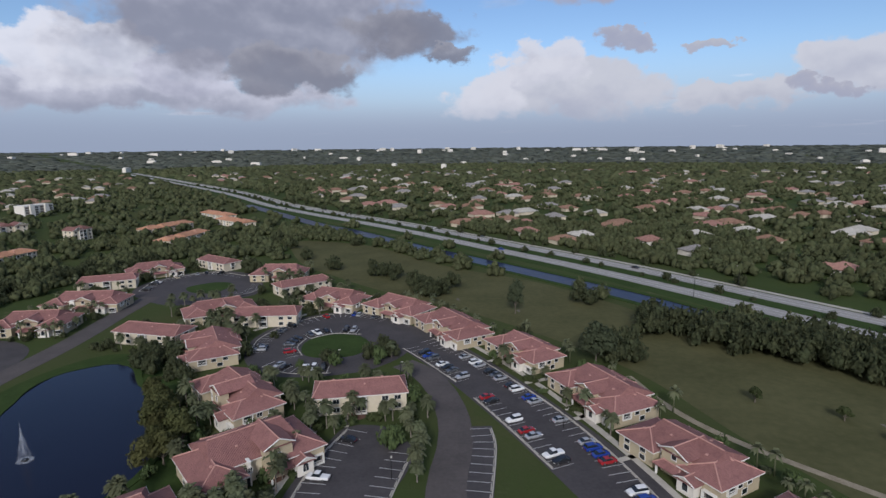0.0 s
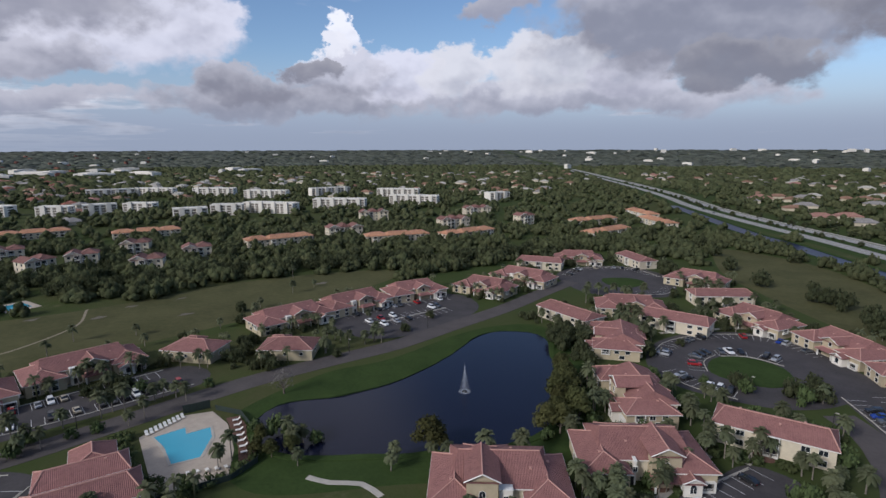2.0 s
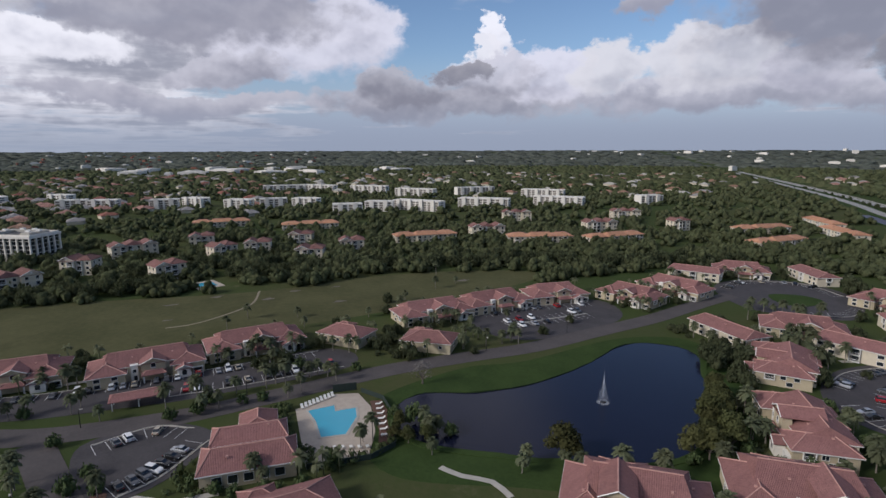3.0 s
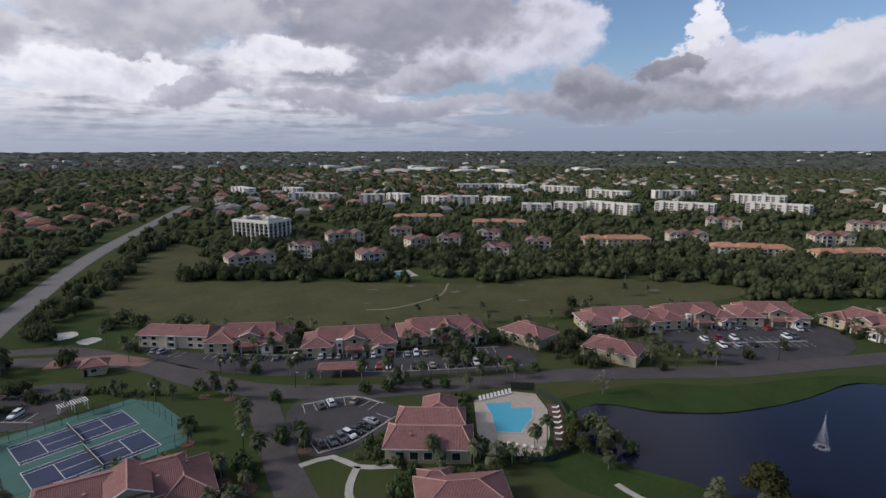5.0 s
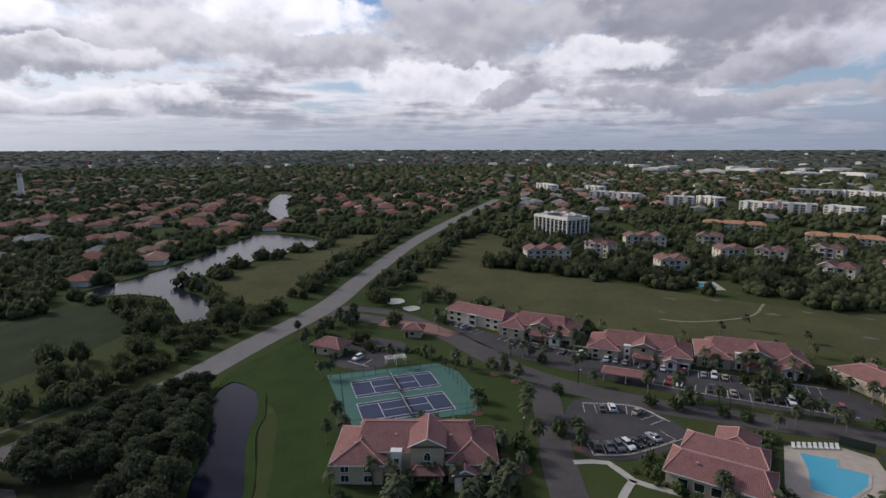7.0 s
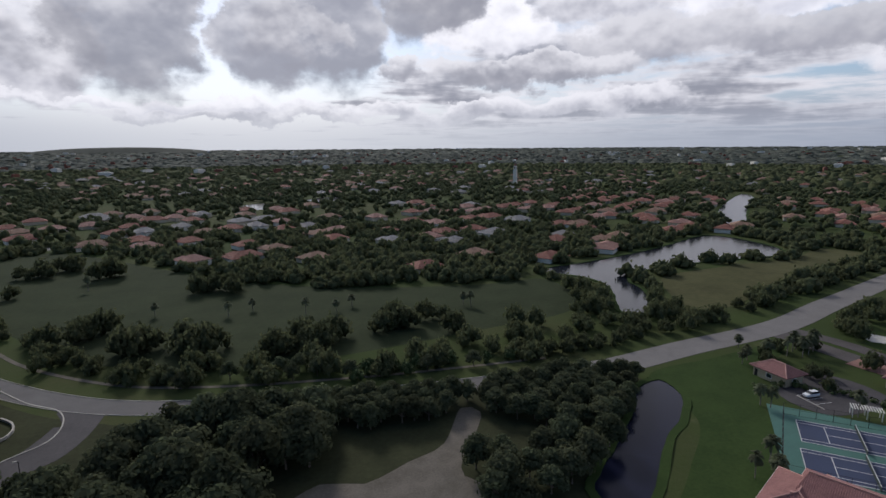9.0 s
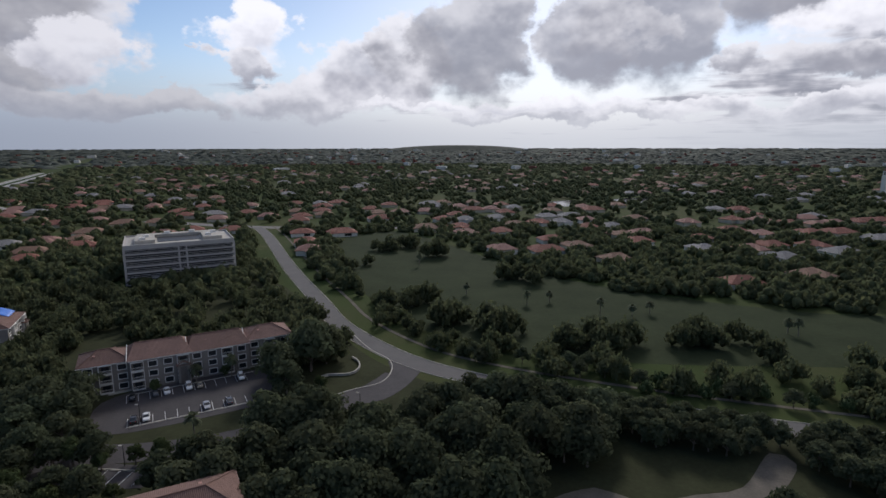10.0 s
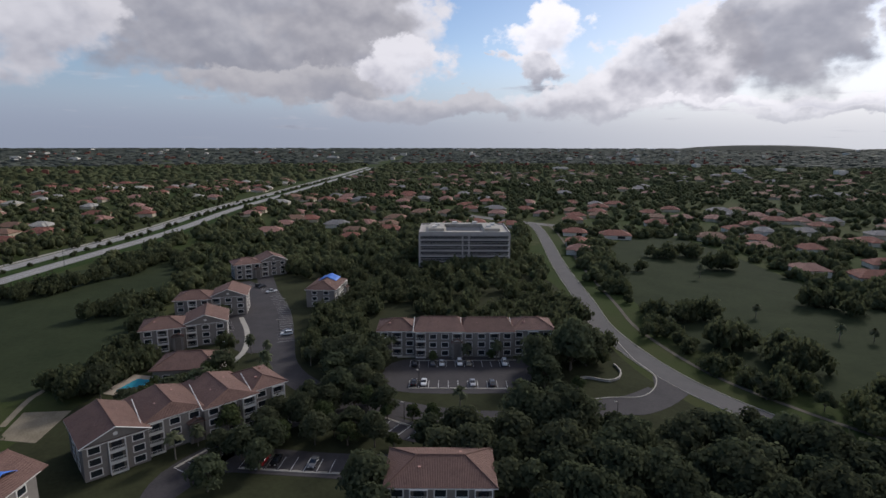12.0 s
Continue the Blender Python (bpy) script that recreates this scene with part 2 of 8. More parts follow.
def tile_material(name, base, dark, pitch=0.32):
    """Barrel roof tiles: rolls down the slope, darker in their troughs, and courses across it, weathered."""
    m = bpy.data.materials.new(name)
    m.use_nodes = True
    n = Net(m.node_tree)
    b = m.node_tree.nodes["Principled BSDF"]
    tc = n.node("ShaderNodeTexCoord")
    sep = n.node("ShaderNodeSeparateXYZ")
    n.put(sep.inputs[0], tc.outputs["UV"])
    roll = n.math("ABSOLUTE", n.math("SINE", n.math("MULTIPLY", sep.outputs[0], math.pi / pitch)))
    course = n.math("FRACT", n.math("MULTIPLY", sep.outputs[1], 1 / 0.42))
    cell = n.node("ShaderNodeCombineXYZ")
    n.put(cell.inputs[0], n.math("FLOOR", n.math("DIVIDE", sep.outputs[0], pitch)))
    n.put(cell.inputs[1], n.math("FLOOR", n.math("MULTIPLY", sep.outputs[1], 1 / 0.42)))
    white = n.node("ShaderNodeTexWhiteNoise")
    white.noise_dimensions = "2D"
    n.put(white.inputs["Vector"], cell.outputs[0])
    pos = tc.outputs["Object"]
    col = n.mix(n.remap(n.noise(pos, 0.35, 5.0, 0.65), 0.35, 0.7), base, dark)
    col = n.mix(n.math("MULTIPLY", white.outputs["Value"], 0.35), col, tuple(c * 1.35 for c in base))
    col = n.mix(n.math("MULTIPLY", n.remap(n.noise(pos, 1.7, 6.0, 0.7), 0.56, 0.72), 0.5), col, tuple(c * 0.4 for c in dark))
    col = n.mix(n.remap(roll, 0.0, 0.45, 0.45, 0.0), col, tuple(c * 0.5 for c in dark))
    h = n.node("ShaderNodeHueSaturation")
    rnd = n.node("ShaderNodeObjectInfo").outputs["Random"]
    n.put(h.inputs["Value"], n.remap(rnd, 0, 1, 0.9, 1.1))
    n.put(h.inputs["Color"], col)
    n.put(b.inputs["Base Color"], h.outputs[0])
    b.inputs["Roughness"].default_value, b.inputs["Specular IOR Level"].default_value = 0.82, 0.2
    bp = n.node("ShaderNodeBump")
    bp.inputs["Strength"].default_value, bp.inputs["Distance"].default_value = 0.9, 0.08
    n.put(bp.inputs["Height"], n.math("ADD", roll, n.math("MULTIPLY", course, 0.5)))
    n.put(b.inputs["Normal"], bp.outputs[0])
    return m


def ground_material():
    """Mown lawns, dry field grass and bare sand, mixed by noise at several scales."""
    m = bpy.data.materials.new("grass_ground")
    m.use_nodes = True
    n = Net(m.node_tree)
    b = m.node_tree.nodes["Principled BSDF"]
    pos = n.node("ShaderNodeNewGeometry").outputs["Position"]
    big, mid, fine = n.noise(pos, 0.006, 5.0, 0.6), n.noise(pos, 0.045, 6.0, 0.65), n.noise(pos, 0.7, 5.0, 0.7)
    col = n.mix(n.remap(big, 0.42, 0.6), (0.044, 0.062, 0.022), (0.072, 0.074, 0.033))
    col = n.mix(n.remap(mid, 0.45, 0.7), col, (0.052, 0.072, 0.023))
    col = n.mix(n.math("MULTIPLY", n.remap(n.noise(pos, 0.03, 7.0, 0.72), 0.60, 0.72), 0.5), col, (0.19, 0.165, 0.10))
    col = n.mix(n.remap(fine, 0.35, 0.7, 0.0, 0.5), col, (0.045, 0.065, 0.02))
    n.put(b.inputs["Base Color"], col)
    b.inputs["Roughness"].default_value, b.inputs["Specular IOR Level"].default_value = 0.95, 0.04
    bp = n.node("ShaderNodeBump")
    bp.inputs["Strength"].default_value, bp.inputs["Distance"].default_value = 0.6, 0.3
    n.put(bp.inputs["Height"], fine)
    n.put(b.inputs["Normal"], bp.outputs[0])
    return m


def water_material(name, base, rough, ripple):
    m = bpy.data.materials.new(name)
    m.use_nodes = True
    n = Net(m.node_tree)
    b = m.node_tree.nodes["Principled BSDF"]
    pos = n.node("ShaderNodeNewGeometry").outputs["Position"]
    n.put(b.inputs["Base Color"], n.mix(n.noise(pos, 0.05, 4.0), base, tuple(c * 0.7 for c in base)))
    b.inputs["Roughness"].default_value, b.inputs["IOR"].default_value = rough, 1.33
    bp = n.node("ShaderNodeBump")
    bp.inputs["Strength"].default_value, bp.inputs["Distance"].default_value = ripple, 0.1
    n.put(bp.inputs["Height"], n.noise(pos, 1.6, 3.0))
    n.put(b.inputs["Normal"], bp.outputs[0])
    return m


GROUND = ground_material()
LAWN = material("mown_lawn", (0.043, 0.068, 0.021), (0.030, 0.050, 0.016), 0.12, 0.95, bump=0.5, bump_scale=2.0, spec=0.04, coords="World")
DRYGRASS = material("dry_field_grass", (0.098, 0.096, 0.046), (0.068, 0.070, 0.032), 0.05, 0.95, bump=0.5, bump_scale=2.0, spec=0.04, coords="World", stain=0.6)
# darker than the lawn: cloud shade over these greens is painted into the grass
SHADED_ROUGH = material("rough_green", (0.043, 0.054, 0.027), (0.030, 0.040, 0.020), 0.06, 0.95, bump=0.6, bump_scale=1.5, spec=0.04, coords="World", stain=0.3)
# litter tone with the shade under the trees mixed into the colour
SHADED_LITTER = material("shaded_understorey", (0.050, 0.055, 0.028), (0.034, 0.037, 0.02), 0.1, 0.95, bump=0.6, bump_scale=1.2, spec=0.04, coords="World", stain=0.4)
GRAVEL = material("white_gravel", (0.55, 0.53, 0.48), (0.42, 0.40, 0.36), 0.8, 0.9, coords="World")
OFFICE = material("grey_office_concrete", (0.47, 0.44, 0.41), (0.39, 0.365, 0.34), 0.4, 0.85, stain=0.3)
MIDROAD = material("worn_road", (0.105, 0.098, 0.094), (0.080, 0.075, 0.073), 0.2, 0.9, bump=0.2, bump_scale=5.0, coords="World", stain=0.3)
SAND = material("bare_sand", (0.30, 0.26, 0.19), (0.20, 0.17, 0.12), 0.3, 0.95, spec=0.04, coords="World", stain=0.4)
ASPHALT = material("worn_asphalt", (0.070, 0.064, 0.065), (0.048, 0.044, 0.046), 0.15, 0.88, spec=0.25, bump=0.3, bump_scale=6.0, coords="World", stain=0.35)
OLDROAD = material("bleached_road", (0.172, 0.16, 0.15), (0.135, 0.126, 0.118), 0.2, 0.9, bump=0.2, bump_scale=5.0, coords="World", stain=0.25)
HIGHWAY = material("pale_highway_asphalt", (0.30, 0.285, 0.265), (0.24, 0.23, 0.215), 0.08, 0.9, coords="World", stain=0.15)
CONCRETE = material("pale_concrete", (0.46, 0.43, 0.37), (0.36, 0.335, 0.29), 0.5, 0.85, bump=0.2, coords="World", stain=0.3)
PAVER = material("red_pavers", (0.26, 0.13, 0.10), (0.19, 0.10, 0.08), 0.8, 0.85, bump=0.3, coords="World")
DECK = material("pool_deck", (0.46, 0.39, 0.31), (0.38, 0.32, 0.26), 0.6, 0.8, bump=0.15, coords="World", stain=0.2)
PAINT = material("road_paint", (0.62, 0.62, 0.60), (0.45, 0.45, 0.44), 0.8, 0.7, coords="World", stain=0.3)
LAKE = water_material("lake_water", (0.011, 0.013, 0.030), 0.16, 0.08)
LAKEW = water_material("pale_lake_water", (0.016, 0.019, 0.028), 0.16, 0.08)
LAKE.node_tree.nodes["Principled BSDF"].inputs["Specular IOR Level"].default_value = 0.3
CANALW = water_material("canal_water", (0.016, 0.022, 0.060), 0.30, 0.25)
CANALW.node_tree.nodes["Principled BSDF"].inputs["Specular IOR Level"].default_value = 0.2
DRIVE = material("faded_brown_asphalt", (0.098, 0.086, 0.082), (0.072, 0.064, 0.062), 0.12, 0.9, spec=0.2, bump=0.3, bump_scale=6.0, coords="World", stain=0.4)
DIRT = material("grey_mud", (0.17, 0.15, 0.125), (0.11, 0.10, 0.08), 0.25, 0.95, bump=0.5, bump_scale=2.0, spec=0.05, coords="World", stain=0.5)
POOLW = water_material("pool_water", (0.06, 0.42, 0.58), 0.05, 0.1)
COURT = material("green_court", (0.048, 0.142, 0.112), (0.040, 0.118, 0.093), 0.2, 0.8, coords="World", stain=0.2)
COURTBLUE = material("blue_court", (0.026, 0.040, 0.092), (0.022, 0.034, 0.078), 0.2, 0.8, coords="World", stain=0.2)
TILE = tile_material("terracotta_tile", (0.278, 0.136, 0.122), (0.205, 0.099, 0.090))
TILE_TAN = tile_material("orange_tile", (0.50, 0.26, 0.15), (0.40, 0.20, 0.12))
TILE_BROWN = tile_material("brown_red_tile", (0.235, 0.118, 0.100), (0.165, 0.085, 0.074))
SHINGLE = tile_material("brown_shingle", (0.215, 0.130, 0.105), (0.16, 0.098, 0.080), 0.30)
CAP = material("ridge_cap", (0.52, 0.30, 0.25), (0.40, 0.21, 0.17), 1.5, 0.85)
STUCCO = material("cream_stucco", (0.62, 0.55, 0.42), (0.54, 0.47, 0.35), 0.4, 0.9, bump=0.2, vary=0.06, stain=0.2)
STUCCO_Y = material("ochre_stucco", (0.46, 0.385, 0.26), (0.39, 0.33, 0.22), 0.4, 0.9, bump=0.2, vary=0.06, stain=0.2)
STUCCO_W = material("white_stucco", (0.74, 0.70, 0.62), (0.66, 0.62, 0.55), 0.4, 0.9, bump=0.2, vary=0.05, stain=0.2)
STUCCO_T = material("taupe_stucco", (0.25, 0.225, 0.20), (0.20, 0.18, 0.16), 0.4, 0.9, bump=0.2, vary=0.06, stain=0.2)
TRIM = material("white_trim", (0.78, 0.76, 0.71), (0.68, 0.66, 0.61), 1.0, 0.6)
GLASS = material("dark_window_glass", (0.022, 0.028, 0.034), (0.016, 0.02, 0.026), 0.5, 0.08, spec=0.8)
DARK = material("dark_metal", (0.03, 0.03, 0.032), (0.02, 0.02, 0.022), 2.0, 0.5, metal=0.6)
FENCE = material("fence_mesh_green", (0.02, 0.035, 0.028), (0.015, 0.025, 0.02), 2.0, 0.7)
# shade colour for flat panels that stand for balconies, entrances and belfry holes
PAINTED_SHADE = material("shaded_balcony", (0.16, 0.14, 0.12), (0.12, 0.105, 0.09), 1.0, 0.9)
BARK = material("grey_bark", (0.17, 0.14, 0.11), (0.10, 0.08, 0.065), 3.0, 0.95, bump=0.5)
PALMBARK = material("palm_bark", (0.23, 0.20, 0.165), (0.15, 0.13, 0.105), 3.0, 0.95, bump=0.5)
LEAF = material("broad_leaves", (0.086, 0.106, 0.045), (0.060, 0.077, 0.033), 0.5, 0.85, vary=0.25, spec=0.04, thin=0.38)
LEAF_OLIVE = material("olive_leaves", (0.102, 0.106, 0.043), (0.076, 0.080, 0.033), 0.5, 0.85, vary=0.25, spec=0.04, thin=0.38)
LEAF_DARK = material("dense_dark_leaves", (0.098, 0.112, 0.064), (0.072, 0.085, 0.050), 0.5, 0.9, vary=0.25, spec=0.03, thin=0.5)
LEAF_PALM = material("palm_fronds", (0.125, 0.138, 0.078), (0.084, 0.096, 0.052), 0.8, 0.75, vary=0.25, spec=0.08, thin=0.25)
LEAF_GREY = material("grey_bare_twigs", (0.17, 0.155, 0.14), (0.12, 0.11, 0.10), 0.8, 0.9, vary=0.1)
WOODS = material("woods_foliage", (0.126, 0.141, 0.071), (0.090, 0.105, 0.054), 0.02, 0.9, vary=0.22, island=True, spec=0.03, coords="World", thin=0.35, leafy=True, bump=1.0, bump_scale=1.6)
# greyer and bluer than the nearer woods: distance haze is put into this colour
WOODS_HAZED = material("far_woods_foliage", (0.096, 0.105, 0.084), (0.068, 0.077, 0.062), 0.004, 0.9, vary=0.3, island=True, spec=0.06, coords="World")
WOODS_DARK = material("dark_grove_foliage", (0.092, 0.106, 0.058), (0.064, 0.077, 0.043), 0.05, 0.9, vary=0.22, island=True, spec=0.03, coords="World", thin=0.45, leafy=True, bump=1.0, bump_scale=1.6)
TARP = material("blue_tarp", (0.03, 0.17, 0.62), (0.025, 0.13, 0.5), 1.0, 0.45, bump=0.6, bump_scale=3.0)
TYRE = material("tyre_rubber", (0.02, 0.02, 0.021), (0.015, 0.015, 0.016), 4.0, 0.9)
RIM = material("wheel_rim", (0.45, 0.45, 0.46), (0.35, 0.35, 0.36), 4.0, 0.35, metal=0.9)
LAMPGLASS = material("headlamp_glass", (0.7, 0.7, 0.68), (0.6, 0.6, 0.58), 4.0, 0.15)
TAILGLASS = material("tail_lamp", (0.35, 0.02, 0.02), (0.28, 0.015, 0.015), 4.0, 0.2)
SPRAY = material("fountain_spray", (0.62, 0.65, 0.70), (0.5, 0.53, 0.58), 1.0, 0.5)
SPRAY.node_tree.nodes["Principled BSDF"].inputs["Alpha"].default_value = 0.3
MULCH = material("bark_mulch", (0.13, 0.065, 0.045), (0.09, 0.045, 0.032), 1.5, 0.95, coords="World")

# ---- building blocks ----
from mathutils import geometry

TAU = 2 * math.pi


def mesh_of(name, bm, mat, smooth=False):
    me = bpy.data.meshes.new(name)
    bm.to_mesh(me)
    bm.free()
    me.materials.append(mat)
    if smooth:
        me.polygons.foreach_set("use_smooth", [True] * len(me.polygons))
    return me


def part(name, bm, mat, parent, label="", smooth=False):
    """One mesh object under a thing or a part."""
    ob = new(name, mesh_of(name, bm, mat, smooth))
    ob.parent = parent
    if label:
        tagged(ob, label)
    return ob


def thing(name, label, category, group="", m=None):
    ob = new(name)
    if m is not None:
        ob.matrix_world = m
    return tagged(ob, label, category, group)


FAMILY = {}


def clone(ob, m):
    """copy_thing() with the list of parts remembered, for templates that are copied many times."""
    if ob not in FAMILY:
        FAMILY[ob] = (ob, *ob.children_recursive)
    kin = FAMILY[ob]
    made = {}
    for o in kin:
        c = made[o] = o.copy()
        scene.collection.objects.link(c)
        if o is not ob:
            c.parent = made[o.parent]
            c.matrix_parent_inverse = o.matrix_parent_inverse
    made[ob].matrix_basis = m
    return made[ob]


def drop(*obs):
    """Takes templates away once they are copied."""
    gone = []
    for ob in obs:
        gone += FAMILY.pop(ob, None) or (ob, *ob.children_recursive)
    bpy.data.batch_remove(gone)


def merged(name, pieces):
    """One mesh of several bmeshes, each with its own material."""
    out = bmesh.new()
    me = bpy.data.meshes.new(name)
    for k, (bm, mat) in enumerate(pieces):
        for f in bm.faces:
            f.material_index = k
        tmp = bpy.data.meshes.new("tmp")
        bm.to_mesh(tmp)
        bm.free()
        out.from_mesh(tmp)
        bpy.data.meshes.remove(tmp)
        me.materials.append(mat)
    out.to_mesh(me)
    out.free()
    return me


def setting(name, bm, mat, label, category, kind="structure"):
    return tagged(new(name, mesh_of(name, bm, mat)), label, category, "", kind)


def box(bm, x0, x1, y0, y1, z0, z1):
    v = [bm.verts.new(p) for p in ((x0, y0, z0), (x1, y0, z0), (x1, y1, z0), (x0, y1, z0), (x0, y0, z1), (x1, y0, z1), (x1, y1, z1), (x0, y1, z1))]
    for f in ((3, 2, 1, 0), (4, 5, 6, 7), (0, 1, 5, 4), (1, 2, 6, 5), (2, 3, 7, 6), (3, 0, 4, 7)):
        bm.faces.new([v[i] for i in f])
    return bm


def boxes(*rows):
    bm = bmesh.new()
    for r in rows:
        box(bm, *r)
    return bm


def prism(outline, z0, z1):
    """A solid over a plan outline (counter-clockwise)."""
    bm = bmesh.new()
    lo, hi = [bm.verts.new((x, y, z0)) for x, y in outline], [bm.verts.new((x, y, z1)) for x, y in outline]
    for tri in geometry.tessellate_polygon([[Vector((x, y, 0)) for x, y in outline]]):
        a, b, c = (hi[i] for i in tri)
        up = (b.co.x - a.co.x) * (c.co.y - a.co.y) - (b.co.y - a.co.y) * (c.co.x - a.co.x)
        bm.faces.new((a, b, c) if up > 0 else (a, c, b))
    k = len(lo)
    for i in range(k):
        bm.faces.new((lo[i], lo[(i + 1) % k], hi[(i + 1) % k], hi[i]))
    return bm


def rod(bm, a, b, r0, r1, sides=6):
    a, b = Vector(a), Vector(b)
    q = (b - a).to_track_quat("Z", "Y")
    lo, hi = [], []
    for i in range(sides):
        d = Vector((math.cos(i * TAU / sides), math.sin(i * TAU / sides), 0))
        lo.append(bm.verts.new(a + q @ (d * r0)))
        hi.append(bm.verts.new(b + q @ (d * r1)))
    for i in range(sides):
        bm.faces.new((lo[i], lo[(i + 1) % sides], hi[(i + 1) % sides], hi[i]))
    bm.faces.new(hi)
    bm.faces.new(lo[::-1])
    return bm


def spline(pts, step=4.0, closed=False):
    """A smooth line through plan points, resampled."""
    p = [Vector(q) for q in pts]
    k = len(p)
    out = []
    for i in range(k if closed else k - 1):
        if closed:
            a, b, c, d = p[i - 1], p[i], p[(i + 1) % k], p[(i + 2) % k]
        else:
            b, c = p[i], p[i + 1]
            a, d = (p[i - 1] if i else b * 2 - c), (p[i + 2] if i + 2 < k else c * 2 - b)
        steps = max(2, int((c - b).length / step))
        for j in range(steps):
            t = j / steps
            out.append(0.5 * (2 * b + (c - a) * t + (2 * a - 5 * b + 4 * c - d) * t * t + (3 * b - a - 3 * c + d) * t ** 3))
    if not closed:
        out.append(p[-1])
    return out


def ccw(line):
    area = sum(line[i - 1][0] * line[i][1] - line[i][0] * line[i - 1][1] for i in range(len(line)))
    return line if area > 0 else line[::-1]


def offsets(line, d):
    out = []
    for i, p in enumerate(line):
        a, b = line[max(0, i - 1)], line[min(len(line) - 1, i + 1)]
        t = (b - a).normalized()
        out.append(Vector((p[0] - t[1] * d, p[1] + t[0] * d)))
    return out


def ribbon(line, left, right, z0, z1):
    """A slab along a line, from its left offset to its right one (offsets to the left are positive)."""
    a, b = offsets(line, left), offsets(line, right)
    bm = bmesh.new()
    rows = [[bm.verts.new((*p, z)) for p in (q0, q1) for z in (z0, z1)] for q0, q1 in zip(a, b)]
    for r, s in zip(rows, rows[1:]):
        bm.faces.new((r[1], r[3], s[3], s[1]))
        bm.faces.new((r[0], r[1], s[1], s[0]))
        bm.faces.new((r[3], r[2], s[2], s[3]))
    bmesh.ops.recalc_face_normals(bm, faces=bm.faces)
    return bm


# plan of what is taken: trees keep off it
CELL, HALF = 2.0, 700
taken = np.zeros((HALF, HALF), dtype=bool)


def inside(outline, xs, ys):
    hit = np.zeros(xs.shape, dtype=bool)
    j = len(outline) - 1
    for i in range(len(outline)):
        (xi, yi), (xj, yj) = outline[i][:2], outline[j][:2]
        cross = (yi > ys) != (yj > ys)
        hit ^= cross & (xs < (xj - xi) * (ys - yi) / ((yj - yi) or 1e-9) + xi)
        j = i
    return hit


def take(outline):
    g = (np.arange(HALF) - HALF / 2 + 0.5) * CELL
    x0, x1 = min(p[0] for p in outline), max(p[0] for p in outline)
    y0, y1 = min(p[1] for p in outline), max(p[1] for p in outline)
    i0, i1 = np.searchsorted(g, (x0, x1))
    j0, j1 = np.searchsorted(g, (y0, y1))
    xs, ys = np.meshgrid(g[i0:i1], g[j0:j1], indexing="ij")
    taken[i0:i1, j0:j1] |= inside(outline, xs, ys)


def take_line(line, half):
    take([tuple(p) for p in offsets(line, half)] + [tuple(p) for p in offsets(line, -half)][::-1])


def is_free(x, y):
    i, j = int(x / CELL + HALF / 2), int(y / CELL + HALF / 2)
    return not (0 <= i < HALF and 0 <= j < HALF and taken[i, j])


def free_mask(xy):
    ij = (xy / CELL + HALF / 2).astype(int)
    ok = ((ij >= 0) & (ij < HALF)).all(1)
    out = np.ones(len(xy), dtype=bool)
    out[ok] = ~taken[ij[ok, 0], ij[ok, 1]]
    return out


def area(name, pts, mat, label, category, z=0.05, step=3.0, smooth=True, block=True):
    """A flat piece of the setting over a plan outline."""
    line = ccw(spline(pts, step, True) if smooth else [Vector(p) for p in pts])
    if block:
        take(line)
    return setting(name, prism(line, -0.3, z), mat, label, category), line


def road(name, pts, width, mat, label, z=0.06, step=5.0):
    line = spline(pts, step)
    take_line(line, width / 2 + 1.0)
    return setting(name, ribbon(line, width / 2, -width / 2, -0.3, z), mat, label, "road"), line


# ---- the ground ----
def build_ground():
    bm = bmesh.new()
    rings = [0, 60, 120, 200, 300, 450, 650, 900, 1250, 1700, 2200, 2700, 3200, 3700, 4200, 4900]
    sides = 72
    prev = None
    for r in rings:
        rise = 42.0 * max(0.0, (r - 1900) / 3000) ** 1.6
        if r == 0:
            ring = [bm.verts.new((0, 0, 0))]
        else:
            ring = [bm.verts.new((r * math.cos(i * TAU / sides), r * math.sin(i * TAU / sides), rise)) for i in range(sides)]
        if prev is not None:
            for i in range(sides):
                j = (i + 1) % sides
                bm.faces.new((prev[0], ring[i], ring[j]) if len(prev) == 1 else (prev[i], ring[i], ring[j], prev[j]))
        prev = ring
    return setting("ground", bm, GROUND, "flat grassy land with dry patches reaching to the horizon", "ground")


build_ground()


def ground_rise(r):
    return 42.0 * np.maximum(0.0, (r - 1900) / 3000) ** 1.6

# ---- water ----
def lake(name, pts, mat, label, bank=1.6):
    ob, line = area(name, pts, mat, label, "water", 0.04)
    ring = line + [line[0]]
    bm = ribbon(ring, 0.3, -bank, -0.2, 0.05)
    for v in bm.verts:
        v.co.z += 0.35 * (noise.noise(v.co * 0.1) + 0.6) if v.co.z > 0 else 0
        v.co.x += 0.8 * noise.noise(v.co * 0.13)
        v.co.y += 0.8 * noise.noise(v.co * 0.13 + Vector((9, 4, 0)))
    setting("bank", bm, LAWN, "low grassy bank along the water's edge", "bank")
    return line


